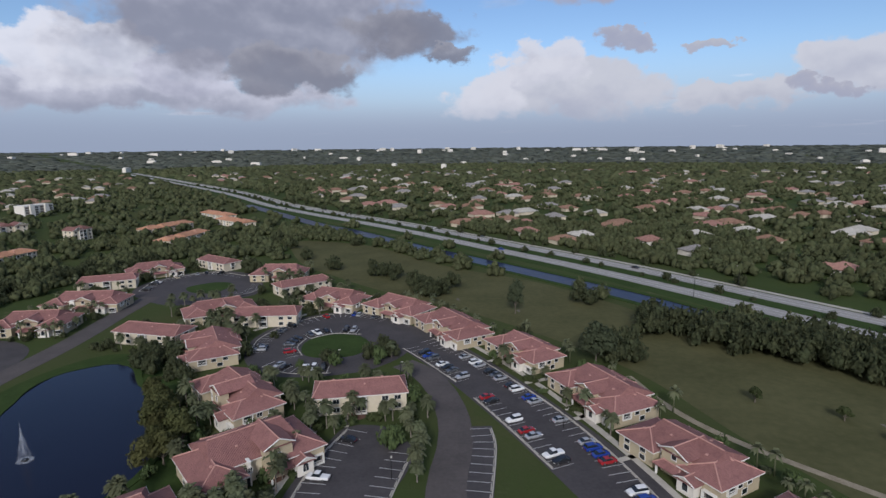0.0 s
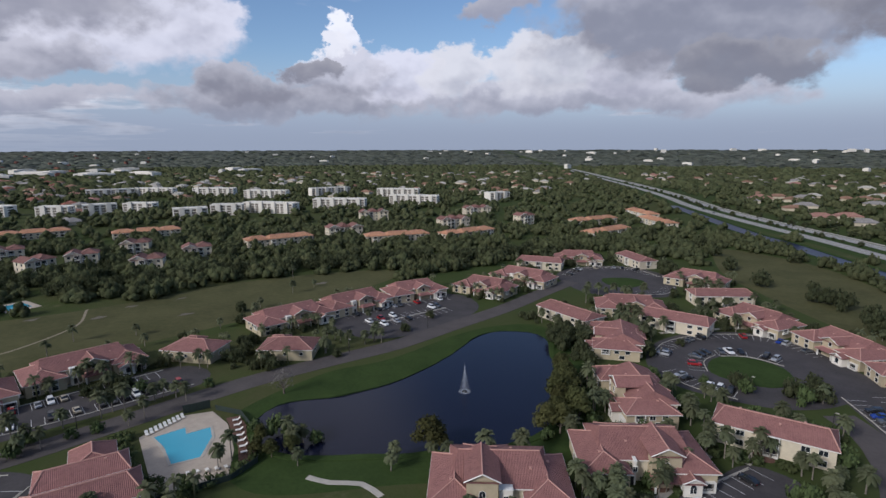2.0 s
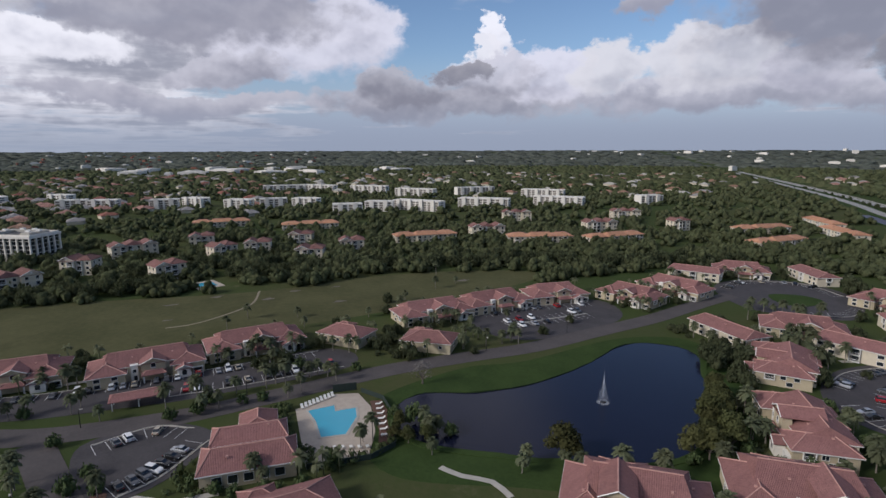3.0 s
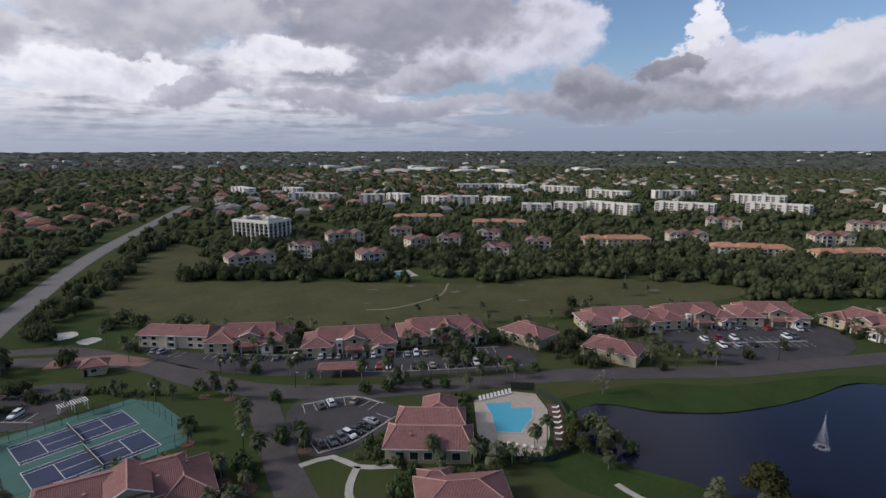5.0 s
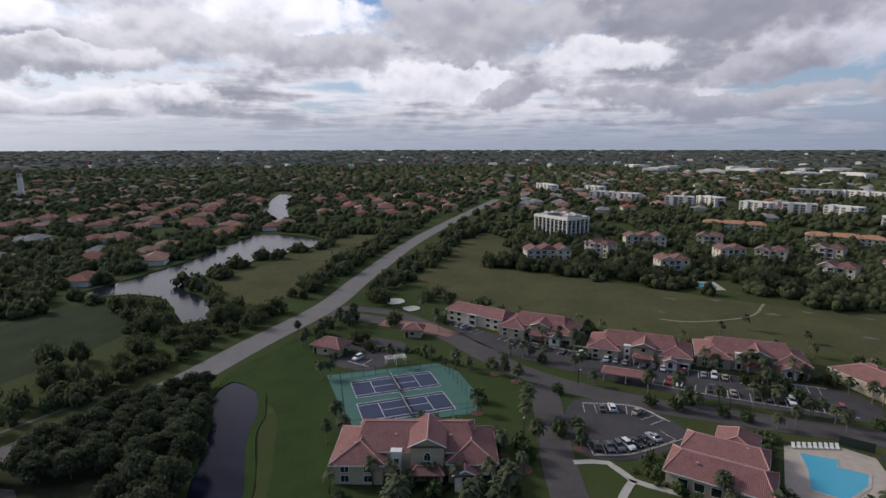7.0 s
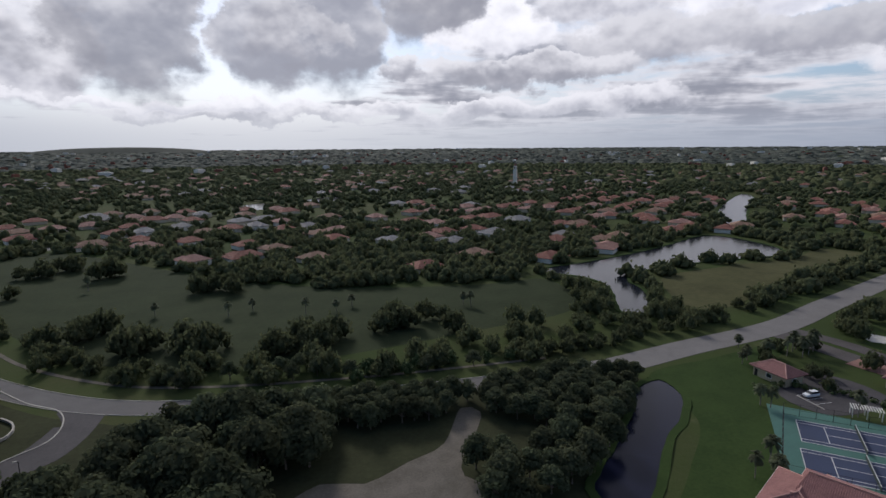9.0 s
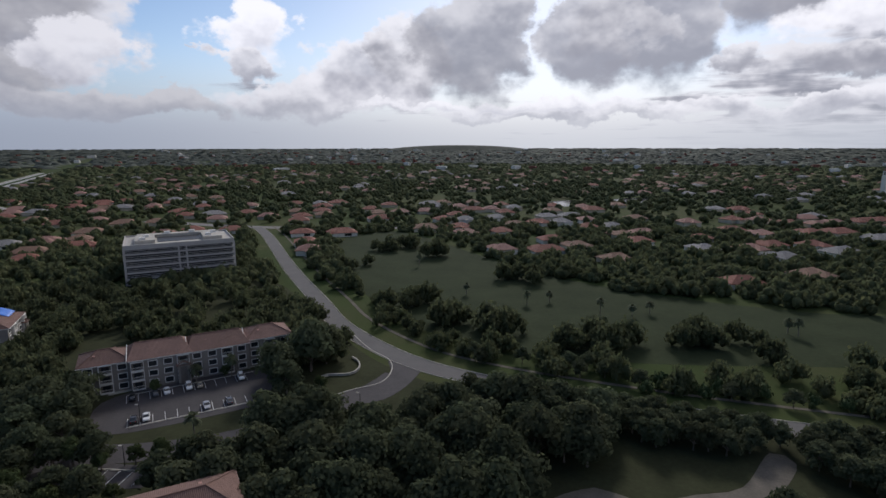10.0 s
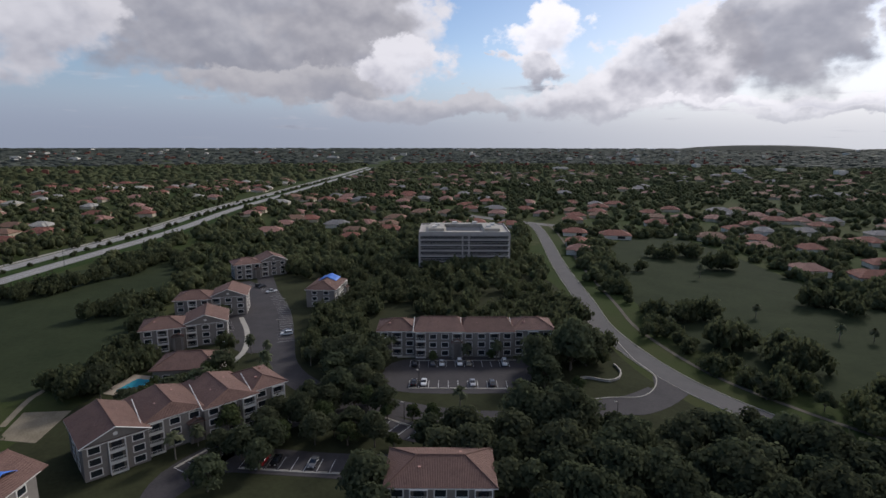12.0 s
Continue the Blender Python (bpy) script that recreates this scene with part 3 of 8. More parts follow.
lake("lake_water", [(-116, 59), (-122, 69), (-114, 84), (-110, 101), (-112, 124), (-117, 148), (-109, 160), (-98, 160), (-87, 146), (-73, 127), (-64, 108), (-66, 92), (-76, 81), (-92, 63), (-104, 56)],
                 LAKE, "dark still lake with a fountain")
lake("pond_water", [(-122, -103), (-120, -93), (-109, -84), (-98, -79), (-84, -69), (-70, -62), (-70, -72), (-83, -81), (-101, -92), (-112, -101)], LAKE, "narrow dark pond under trees")
WEST_LINE = lake("west_lake_water", [(-178, -232), (-215, -236), (-252, -241), (-287, -248), (-357, -264), (-353, -213), (-325, -195), (-278, -203), (-225, -205), (-204, -195), (-192, -172), (-170, -150), (-161, -156), (-184, -186), (-188, -208)],
                 LAKEW, "pale reflecting lake beside the houses")
take([(p[0] * 1.1 + 25, p[1] * 1.12 + 24) for p in WEST_LINE])
lake("channel_water", [(-690, -470), (-660, -430), (-520, -345), (-428, -284), (-424, -300), (-515, -372)], LAKEW, "narrow channel between houses")
lake("far_pond_water", [(-68, -634), (-96, -680), (-126, -680), (-116, -630), (-88, -612)], LAKEW, "pale far pond among houses")
lake("far_pond_water", [(-154, -680), (-184, -716), (-212, -718), (-198, -670), (-168, -650)], LAKEW, "pale far pond among houses")
CANAL = spline([(-230, 640), (-112, 475), (-78, 437), (-22, 364), (21, 311), (54, 270), (80, 237), (93, 218), (104, 200)], 6)
take_line(CANAL, 11)
setting("canal_water", ribbon(CANAL, 6.5, -6.5, -0.3, 0.05), CANALW, "straight blue canal beside the highway", "water")
for side in (1, -1):
    setting("canal_bank", ribbon(CANAL, side * 6.3, side * 9.5, -0.2, 0.35), LAWN, "mown grass bank of the canal", "bank")

# ---- roads ----
HW = spline([(-2700, 3700), (-1400, 2170), (-432, 973), (-184, 627), (-40, 459), (43, 351), (94, 283), (157, 186), (250, 36), (337, -108), (413, -240), (503, -367), (606, -537), (935, -1070), (1900, -2600)], 25)
take_line(HW, 26)
for side, nm in ((1, "highway_northbound"), (-1, "highway_southbound")):
    setting(nm, ribbon(HW, side * 4.5, side * 15.5, -0.3, 0.08), HIGHWAY, "pale three-lane carriageway of the highway", "road")
    for lane in (8.2, 11.8):
        setting("lane_line", ribbon(HW, side * lane, side * (lane + 0.25), 0.0, 0.10), PAINT, "white lane line on the highway", "marking")
setting("median", ribbon(HW, 4.6, -4.6, -0.2, 0.16), LAWN, "grass median of the highway", "ground")
setting("highway_verge", ribbon(HW, -24, -15.6, -0.2, 0.05), LAWN, "mown grass verge between highway and canal", "ground")
setting("highway_pavement", ribbon(HW, 19.5, 17.0, -0.2, 0.1), CONCRETE, "concrete pavement along the highway", "pavement")

BOUL, BOUL_WEST = road("boulevard", [(-700, -150), (-399, -140), (-258, -124), (-199, -115), (-150, -116), (-119, -116), (-100, -119)], 11, OLDROAD, "bleached wide two-lane road", 0.07)
BOUL2, BOUL_EAST = road("boulevard_bend", [(-101, -119), (-70, -126), (-40, -134), (-3, -147), (24, -163), (51, -193), (70, -227), (105, -290), (157, -392), (185, -440)], 7.4, MIDROAD, "worn two-lane road", 0.07)
BOUL_LINE = BOUL_WEST + BOUL_EAST
setting("boulevard_path", ribbon(BOUL_EAST, -11.5, -12.9, -0.2, 0.06), DIRT, "pale path along the road", "pavement")
road("cross_street", [(-40, -470), (74, -442), (185, -440), (300, -470)], 12, OLDROAD, "bleached cross street", 0.05)
road("lake_road", [(-133, 240), (-132, 212), (-130, 180), (-131, 150), (-132, 120), (-137, 95), (-141, 70), (-142, 36), (-143, 14), (-147, -6), (-152, -20), (-164, -38), (-177, -53), (-185, -70), (-188, -90), (-190, -112)], 8.5, DRIVE, "faded brown asphalt residential road", 0.055)
road("south_drive", [(-147, -17), (-127, -13), (-111, -9.5), (-95, -5), (-70, 2)], 7.5, DRIVE, "faded brown asphalt drive", 0.065)
road("entry_drive", [(-166, -36), (-182, -58), (-196, -80), (-199, -96), (-197, -113)], 6.5, DRIVE, "faded brown asphalt entry lane", 0.05)
road("curved_drive", [(0, 70), (0, 97), (2, 112), (2, 125), (-1, 140), (-6, 152), (-13, 160)], 8.0, DRIVE, "faded brown asphalt curved drive", 0.06)
road("villa_lane", [(48, 60), (39, 82), (33.5, 97), (26.5, 114), (18.5, 132), (8.5, 152), (-2, 170), (-12, 184), (-22, 192)], 18, ASPHALT, "asphalt lane with stalls on both sides", 0.055)
road("apartment_road", [(24, -150), (28, -141), (36, -130), (48, -118), (60, -110), (75, -105), (90, -103), (106, -101), (125, -108), (146, -126), (170, -146), (200, -166), (232, -190)], 8, ASPHALT, "asphalt road among the apartments", 0.055)
area("turning_place", [(17, -162), (19, -146), (25, -134), (33, -131), (37, -135), (35, -139), (28, -144), (26, -152), (28, -162)], ASPHALT, "asphalt mouth of the apartment road", "road", 0.062)

LOTS = {
    "loop_lot": [(-65, 168), (-67, 184), (-61, 201), (-47, 213), (-32, 214), (-20, 206), (-10, 190), (-12, 170), (-22, 156), (-36, 151), (-50, 151), (-59, 157)],
    "south_lot": [(-24, 121), (-14, 121), (-9, 115), (-7, 109), (-8.5, 101), (-11, 94), (-12, 86), (-30, 84), (-31, 98), (-28, 108)],
    "north_lot": [(-145, 246), (-147, 272), (-126, 292), (-98, 280), (-86, 246), (-98, 234), (-118, 226)],
    "west_lot": [(-176, 124), (-172, 152), (-162, 182), (-143, 178), (-134, 160), (-136, 128), (-150, 116)],
    "front_lot": [(-198, -62), (-187, -44), (-178, -16), (-172, 20), (-168, 62), (-150, 62), (-152, 20), (-156, 2), (-163, -22), (-178, -48)],
    "club_lot": [(-140, -8), (-142, 8), (-134, 17), (-127, 18), (-116, 8), (-113, -3), (-122, -9)],
    "pump_lot": [(-156, -88), (-168, -80), (-166, -66), (-155, -64), (-142, -68), (-142, -80)],
    "court_lot": [(97, -131), (66, -151), (56, -134), (58, -128), (82, -113), (92, -114)],
    "lower_lot": [(90, -101), (101, -88), (104, -60), (98, -48), (93, -50), (96, -70), (93, -86), (84, -96)],
    "side_lot": [(98, -60), (90, -64), (76, -71), (63, -78), (66, -86), (78, -80), (97, -70)],
    "mid_lot": [(85, -100), (66, -99.5), (66, -93), (84, -93)],
    "upper_lot": [(222, -172), (196, -162), (166, -142), (138, -118), (146, -108), (164, -116), (186, -130), (214, -152)],
}
LOT = {}
for nm, pts in LOTS.items():
    LOT[nm] = area(nm, pts, ASPHALT, "dark worn asphalt parking lot", "parking lot", 0.05)[0]
    LOT[nm].name = "parking_lot"
area("island", [(-48, 174), (-47, 182), (-40, 187), (-30, 185), (-25, 175), (-29, 167), (-38, 165), (-45, 167)], LAWN, "bright green lawn island in the parking loop", "lawn", 0.16)
area("island", [(-124, 256), (-114, 266), (-104, 262), (-106, 247), (-116, 246)], LAWN, "green lawn island in the parking lot", "lawn", 0.16)
area("paver_plaza", [(-189, -84), (-190, -66), (-182, -52), (-177, -55), (-181, -68), (-181, -84)], PAVER, "red paved gate plaza", "pavement", 0.075, smooth=False)
area("dirt_patch", [(-12, -92), (-23, -99), (-31, -95), (-42, -98), (-52, -101), (-63.5, -114), (-67, -110), (-61, -102), (-53, -94), (-50, -88), (-53, -80), (-40, -74), (-20, -80)], DIRT, "bare muddy clearing under trees", "ground", 0.03)
area("sand_court", [(147, -43), (157, -52), (148, -59), (138, -47)], SAND, "pale sand volleyball court", "court", 0.04, smooth=False)
area("garden_bed", [(-221, -100), (-223, -92), (-212, -76), (-200, -77), (-206, -90)], LAWN, "planted garden lawn at the entrance", "lawn", 0.03)
# lawns, dry field
area("tennis_lawn", [(-186, -104), (-150, -106), (-122, -106), (-112, -82), (-92, -68), (-70, -54), (-72, -40), (-96, -52), (-120, -66), (-138, -84), (-160, -94)], LAWN, "mown bright lawn beside the tennis courts", "lawn", 0.025, block=False)
area("lake_lawn", [(-126, 60), (-130, 90), (-124, 110), (-122, 150), (-108, 170), (-84, 158), (-66, 132), (-52, 112), (-56, 88), (-74, 66), (-92, 46), (-112, 48)], LAWN, "mown lawn round the lake", "lawn", 0.02, block=False)
area("field", [(-105, 385), (-50, 365), (0, 300), (44, 262), (70, 225), (84, 200), (110, 170), (140, 130), (116, 76), (92, 66), (70, 108), (57, 150), (34, 185), (6, 216), (-26, 244), (-55, 275), (-85, 315)], DRYGRASS, "open field of dry mown grass", "field", 0.015, block=True)
area("field", [(-214, -50), (-240, -84), (-290, -84), (-284, -20), (-258, 60), (-254, 130), (-226, 192), (-204, 184), (-196, 100), (-202, 20)], DRYGRASS, "open field of dry mown grass", "field", 0.015, block=True)
area("understorey", [(60, -40), (30, -70), (-10, -76), (-70, -62), (-118, -106), (-60, -128), (0, -140), (20, -150), (40, -170), (70, -215), (112, -262), (180, -240), (250, -200), (236, -160), (176, -92), (150, -62), (136, -36), (100, -10)], SHADED_LITTER, "litter and rough grass darkened for the shade under the trees", "ground", 0.012, block=False)
area("golf_field", [(98, -384), (60, -420), (-20, -300), (-70, -250), (-130, -222), (-168, -214), (-150, -170), (-100, -164), (-30, -166), (20, -190), (52, -238), (80, -300)], SHADED_ROUGH, "wide rough green with cloud shade in its colour and scattered trees", "field", 0.015, block=True)
area("field", [(176, -50), (309, -98), (302, -178), (248, -152), (214, -112), (178, -90)], SHADED_ROUGH, "open field of rough grass with cloud shade in its colour", "field", 0.015, block=True)
area("field", [(-190, -140), (-240, -146), (-310, -158), (-375, -168), (-372, -196), (-330, -186), (-275, -190), (-226, -190), (-202, -168)], DRYGRASS, "rough dry grass between road and lake", "field", 0.015, block=True)
area("field", [(-246, -92), (-300, -100), (-395, -102), (-418, -94), (-345, -64), (-290, -64), (-262, -76)], DRYGRASS, "open rough grass beside the road", "field", 0.022, block=True)
for pts, w in (([(53, 149), (57, 130), (65, 114), (83, 93), (100, 76)], 2.0), ([(-222, 18), (-222, 30), (-236, 52), (-258, 62)], 1.0), ([(153, -46), (165, -57), (170, -67)], 1.6)):
    setting("sand_path", ribbon(spline(pts, 4), w / 2, -w / 2, -0.1, 0.03), SAND, "trodden sandy path", "path")
for pts, w in (([(-110, -6), (-112, 1), (-107, 6), (-105, 15)], 1.6), ([(-107, 6), (-101, 4), (-95, 4), (-88, 8)], 1.6), ([(-89, 56), (-84, 58), (-79, 62), (-73, 62)], 1.4), ([(-70, 192), (-60, 206), (-46, 220), (-30, 221), (-18, 214)], 1.6),
               ([(-8, 197), (6, 180), (17, 162), (27, 142), (35, 122), (41, 104), (46, 86)], 1.6), ([(-182, -14), (-178, 20), (-174, 60)], 1.6), ([(-31, 122), (-32, 108), (-35, 92), (-44, 88)], 1.6), ([(100, -132), (84, -144), (67, -155)], 1.6),
               ([(176, -132), (160, -122), (146, -110), (140, -100)], 1.8)):
    setting("footpath", ribbon(spline(pts, 3), w / 2, -w / 2, -0.1, 0.09), CONCRETE, "pale concrete footpath", "pavement")

for a, b in (((22.5, 145), (30, 148)), ((31.5, 124), (37, 127)), ((36.5, 106), (44, 109)), ((14, 161), (20, 166)), ((-28.5, 104), (-33, 107)), ((-24, 121), (-24, 127))):
    setting("footpath", ribbon([Vector(a), Vector(b)], 0.7, -0.7, -0.1, 0.09), CONCRETE, "pale concrete footpath", "pavement")
for d in (4.0, -4.0):
    setting("kerb", ribbon(BOUL_EAST, d + 0.09, d - 0.09, -0.1, 0.15), CONCRETE, "pale concrete kerb along the road", "kerb")
setting("kerb", ribbon(spline([(45, -184), (36, -170), (28, -161), (26, -152), (28, -144), (35, -139), (42, -132)], 2), 0.15, -0.15, -0.1, 0.2), CONCRETE, "pale curved kerb at the road mouth", "kerb")
setting("garden_wall", ribbon(spline([(46, -145), (44, -148), (38, -149), (36, -153), (37, -158), (40, -162)], 2), 0.2, -0.2, -0.1, 0.7), CONCRETE, "low white curved entrance wall", "wall")
for pts in ([(-215, -97), (-209, -90), (-214, -86), (-219, -90)], [(-206, -84), (-202, -79), (-207, -76), (-210, -80)], [(-222, -104), (-218, -100), (-222, -97)]):
    area("gravel_bed", pts, GRAVEL, "pale gravel bed with planting", "ground", 0.1)
for x, y, rot in ((-285, 43, 10), (147, -76.5, 20)):
    c, s = math.cos(radians(rot)), math.sin(radians(rot))
    for half, z, mat, lab, cat in ((8, 0.06, DECK, "pale deck round a small pool", "pavement"), (5, 0.1, POOLW, "small turquoise swimming pool", "water")):
        area("pool_surround" if half == 8 else "pool_water", [(x + c * a - s * b, y + s * a + c * b) for a, b in ((-half, -half * 0.8), (half, -half * 0.8), (half, half * 0.8), (-half, half * 0.8))], mat, lab, cat, z, smooth=False)
# worn sandy spots in the fields
patch_rng = random.Random(8)
for x, y, r in ((-255, 24, 5), (-242, 61, 6), (-221, 87, 5), (-249, 76, 4), (-258, 43, 4), (-223, 155, 5), (-232, 20, 3), (92, 96, 3), (104, 118, 3), (30, 214, 3), (6, 232, 3), (-246, 96, 4)):
    pts = []
    for k in range(9):
        a, d = k / 9 * TAU, 0.55 * r * patch_rng.uniform(0.35, 1.1)
        pts.append((x + d * math.cos(a) * 0.7, y + d * math.sin(a) * 1.6))
    area("sand_patch", pts, DIRT, "bare sandy spot worn into dry grass", "ground", 0.03, block=False)

# ---- buildings ----
def roof_uv(bm):
    """Lays the tile courses: u along the eave, v up the slope."""
    bm.normal_update()
    uv = bm.loops.layers.uv.new("tiles")
    for f in bm.faces:
        n = f.normal
        u = Vector((0, 0, 1)).cross(n)
        u = u.normalized() if u.length > 0.05 else Vector((1, 0, 0))
        v = n.cross(u)
        for l in f.loops:
            l[uv].uv = (l.vert.co.dot(u), l.vert.co.dot(v))
    return bm


def hip_shape(bm, x0, x1, y0, y1, eave, pitch=0.40, lip=0.22, hip=1.0):
    """A hip roof over a rectangle; hip 0 makes gable ends, less than 1 steep ends. Returns its ridge and hip lines."""
    w, d = x1 - x0, y1 - y0
    long_x = w >= d
    half = min(w, d) / 2
    zr = eave + pitch * half
    if long_x:
        r0, r1 = (x0 + half * hip, (y0 + y1) / 2, zr), (x1 - half * hip, (y0 + y1) / 2, zr)
    else:
        r0, r1 = ((x0 + x1) / 2, y0 + half * hip, zr), ((x0 + x1) / 2, y1 - half * hip, zr)
    c = [bm.verts.new(p) for p in ((x0, y0, eave), (x1, y0, eave), (x1, y1, eave), (x0, y1, eave))]
    u = [bm.verts.new((v.co.x, v.co.y, eave - lip)) for v in c]
    a, b = bm.verts.new(r0), bm.verts.new(r1)
    if long_x:
        fs = ((c[0], c[1], b, a), (c[2], c[3], a, b), (c[1], c[2], b), (c[3], c[0], a))
        ends = ((0, 3, r0), (1, 2, r1))
    else:
        fs = ((c[1], c[2], b, a), (c[3], c[0], a, b), (c[0], c[1], a), (c[2], c[3], b))
        ends = ((0, 1, r0), (2, 3, r1))
    for f in (fs if hip > 0.01 else fs[:2]):
        bm.faces.new(f)
    for i in range(4):
        bm.faces.new((u[i], u[(i + 1) % 4], c[(i + 1) % 4], c[i]))
    bm.faces.new(u[::-1])
    lines = [(r0, r1)]
    if hip > 0.3:
        for i, j, r in ends:
            lines += [(tuple(c[i].co), r), (tuple(c[j].co), r)]
    return lines


def add_roof(parent, rect, eave, mat, pitch=0.40, hip=1.0, over=0.55, caps=CAP, label=""):
    x0, x1, y0, y1 = rect
    bm = bmesh.new()
    lines = hip_shape(bm, x0 - over, x1 + over, y0 - over, y1 + over, eave, pitch, 0.22, hip)
    cb = bmesh.new()
    for a, b in lines:
        rod(cb, Vector(a) + Vector((0, 0, 0.04)), Vector(b) + Vector((0, 0, 0.04)), 0.15, 0.15, 5)
    if FINE or not caps:
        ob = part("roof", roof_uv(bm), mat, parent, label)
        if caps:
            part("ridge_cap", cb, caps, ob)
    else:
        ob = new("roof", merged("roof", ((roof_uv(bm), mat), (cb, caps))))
        ob.parent = parent
    return ob


TURN = {"-y": 0, "x": 90, "y": 180, "-x": -90}
FINE = False
SHARED = {}


def window_pieces(w, h, arched):
    t = 0.1
    fr, gl = bmesh.new(), bmesh.new()
    box(fr, -w / 2 - t, -w / 2, -0.09, 0.03, 0, h)
    box(fr, w / 2, w / 2 + t, -0.09, 0.03, 0, h)
    box(fr, -w / 2 - t, w / 2 + t, -0.12, 0.03, -t, 0)
    box(fr, -0.03, 0.03, -0.07, 0.02, 0, h)
    if arched:
        pts = [(-w / 2, 0), (w / 2, 0)] + [(w / 2 * math.cos(a), h + w / 2 * math.sin(a)) for a in np.linspace(0, math.pi, 9)]
        gl.faces.new([gl.verts.new((p[0], -0.03, p[1])) for p in pts])
        for k in range(8):
            a0, a1 = k * math.pi / 8, (k + 1) * math.pi / 8
            rod(fr, (w / 2 * math.cos(a0), -0.04, h + w / 2 * math.sin(a0)), (w / 2 * math.cos(a1), -0.04, h + w / 2 * math.sin(a1)), t * 0.7, t * 0.7, 4)
    else:
        box(fr, -w / 2 - t, w / 2 + t, -0.09, 0.03, h, h + t)
        box(gl, -w / 2, w / 2, -0.04, 0.0, 0, h)
    return fr, gl


def plain_window(w, h, arched):
    """Frame and recessed pane in one connected mesh."""
    t = 0.19 if w >= 1.9 and not arched else 0.1
    if arched:
        ring = [(-w / 2, 0), (w / 2, 0)] + [(w / 2 * math.cos(a), h + w / 2 * math.sin(a)) for a in np.linspace(0, math.pi, 7)]
    else:
        ring = [(-w / 2, 0), (w / 2, 0), (w / 2, h), (-w / 2, h)]
    cx, cz = 0, sum(p[1] for p in ring) / len(ring)
    bm = bmesh.new()

    def loop(grow, y):
        return [bm.verts.new((cx + p[0] * (1 + grow * 2 / w), y, cz + (p[1] - cz) * (1 + grow * 2 / h))) for p in ring]

    a, b, c, d = loop(t, 0.03), loop(t, -0.10), loop(0, -0.10), loop(0, -0.03)
    k = len(ring)
    for p, q in ((a, b), (b, c), (c, d)):
        for i in range(k):
            bm.faces.new((p[i], p[(i + 1) % k], q[(i + 1) % k], q[i]))
    bm.faces.new(d).material_index = 1
    me = bpy.data.meshes.new("window")
    bmesh.ops.recalc_face_normals(bm, faces=bm.faces)
    bm.to_mesh(me)
    bm.free()
    me.materials.append(TRIM)
    me.materials.append(GLASS)
    return me


def add_window(parent, x, y, z, w, h, face="-y", arched=False):
    """A framed window set into a wall that looks along face; near houses have the pane as a piece of its own."""
    key = ("window", w, h, arched, FINE)
    if key not in SHARED:
        fr, gl = window_pieces(w, h, arched)
        SHARED[key] = (mesh_of("window", fr, TRIM), mesh_of("pane", gl, GLASS)) if FINE else (plain_window(w, h, arched),)
    ob = new("window", SHARED[key][0])
    ob.parent, ob.matrix_local = parent, pose(x, y, z, 0, 0, TURN[face])
    for me in SHARED[key][1:]:
        new("pane", me).parent = ob
    return ob


def add_balcony(parent, x, y, z, w, h, face="-y", depth=0.5):
    """A balcony front: flat panel painted dark as its inner shade, glass door, white slab, posts and rail proud of the
    wall.
    """
    key = ("balcony", w, h, depth, FINE)
    if key not in SHARED:
        sl = boxes((-w / 2 - 0.15, w / 2 + 0.15, -depth, 0.05, -0.18, 0.0), (-w / 2 - 0.15, -w / 2, -depth, 0.05, 0, h + 0.15), (w / 2, w / 2 + 0.15, -depth, 0.05, 0, h + 0.15), (-w / 2 - 0.15, w / 2 + 0.15, -depth, 0.05, h + 0.151, h + 0.3))
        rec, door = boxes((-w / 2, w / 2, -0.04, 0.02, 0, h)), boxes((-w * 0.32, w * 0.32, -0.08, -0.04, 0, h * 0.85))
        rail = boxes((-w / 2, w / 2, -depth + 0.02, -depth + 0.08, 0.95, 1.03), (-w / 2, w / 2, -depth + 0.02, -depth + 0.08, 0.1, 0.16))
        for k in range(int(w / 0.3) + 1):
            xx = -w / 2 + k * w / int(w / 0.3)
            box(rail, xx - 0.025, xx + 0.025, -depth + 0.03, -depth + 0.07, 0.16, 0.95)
        SHARED[key] = [(n_, mesh_of(n_, bm_, mt)) for n_, bm_, mt in (("balcony", sl, TRIM), ("recess", rec, PAINTED_SHADE), ("sliding_door", door, GLASS), ("railing", rail, TRIM))] if FINE else \
            [("balcony", merged("balcony", ((sl, TRIM), (rec, PAINTED_SHADE), (door, GLASS), (rail, TRIM))))]
    ob = new("balcony", SHARED[key][0][1])
    ob.parent, ob.matrix_local = parent, pose(x, y, z, 0, 0, TURN[face])
    for n_, me in SHARED[key][1:]:
        piece = new(n_, me)
        piece.parent = ob
        if n_ == "railing":
            tagged(piece, kind="stuff")
    return ob


def gable_wall(bm, x0, x1, y, eave, pitch, thick=0.25):
    """The triangle under a gable, closing a roof end at y."""
    xm, zr = (x0 + x1) / 2, eave + pitch * (x1 - x0) / 2
    f = [bm.verts.new(p) for p in ((x0, y, eave - 0.3), (x1, y, eave - 0.3), (xm, y, zr - 0.05))]
    g = [bm.verts.new((v.co.x, y + thick, v.co.z)) for v in f]
    bm.faces.new(f)
    bm.faces.new(g[::-1])
    for i in range(3):
        bm.faces.new((f[i], g[i], g[(i + 1) % 3], f[(i + 1) % 3]))
    return bm


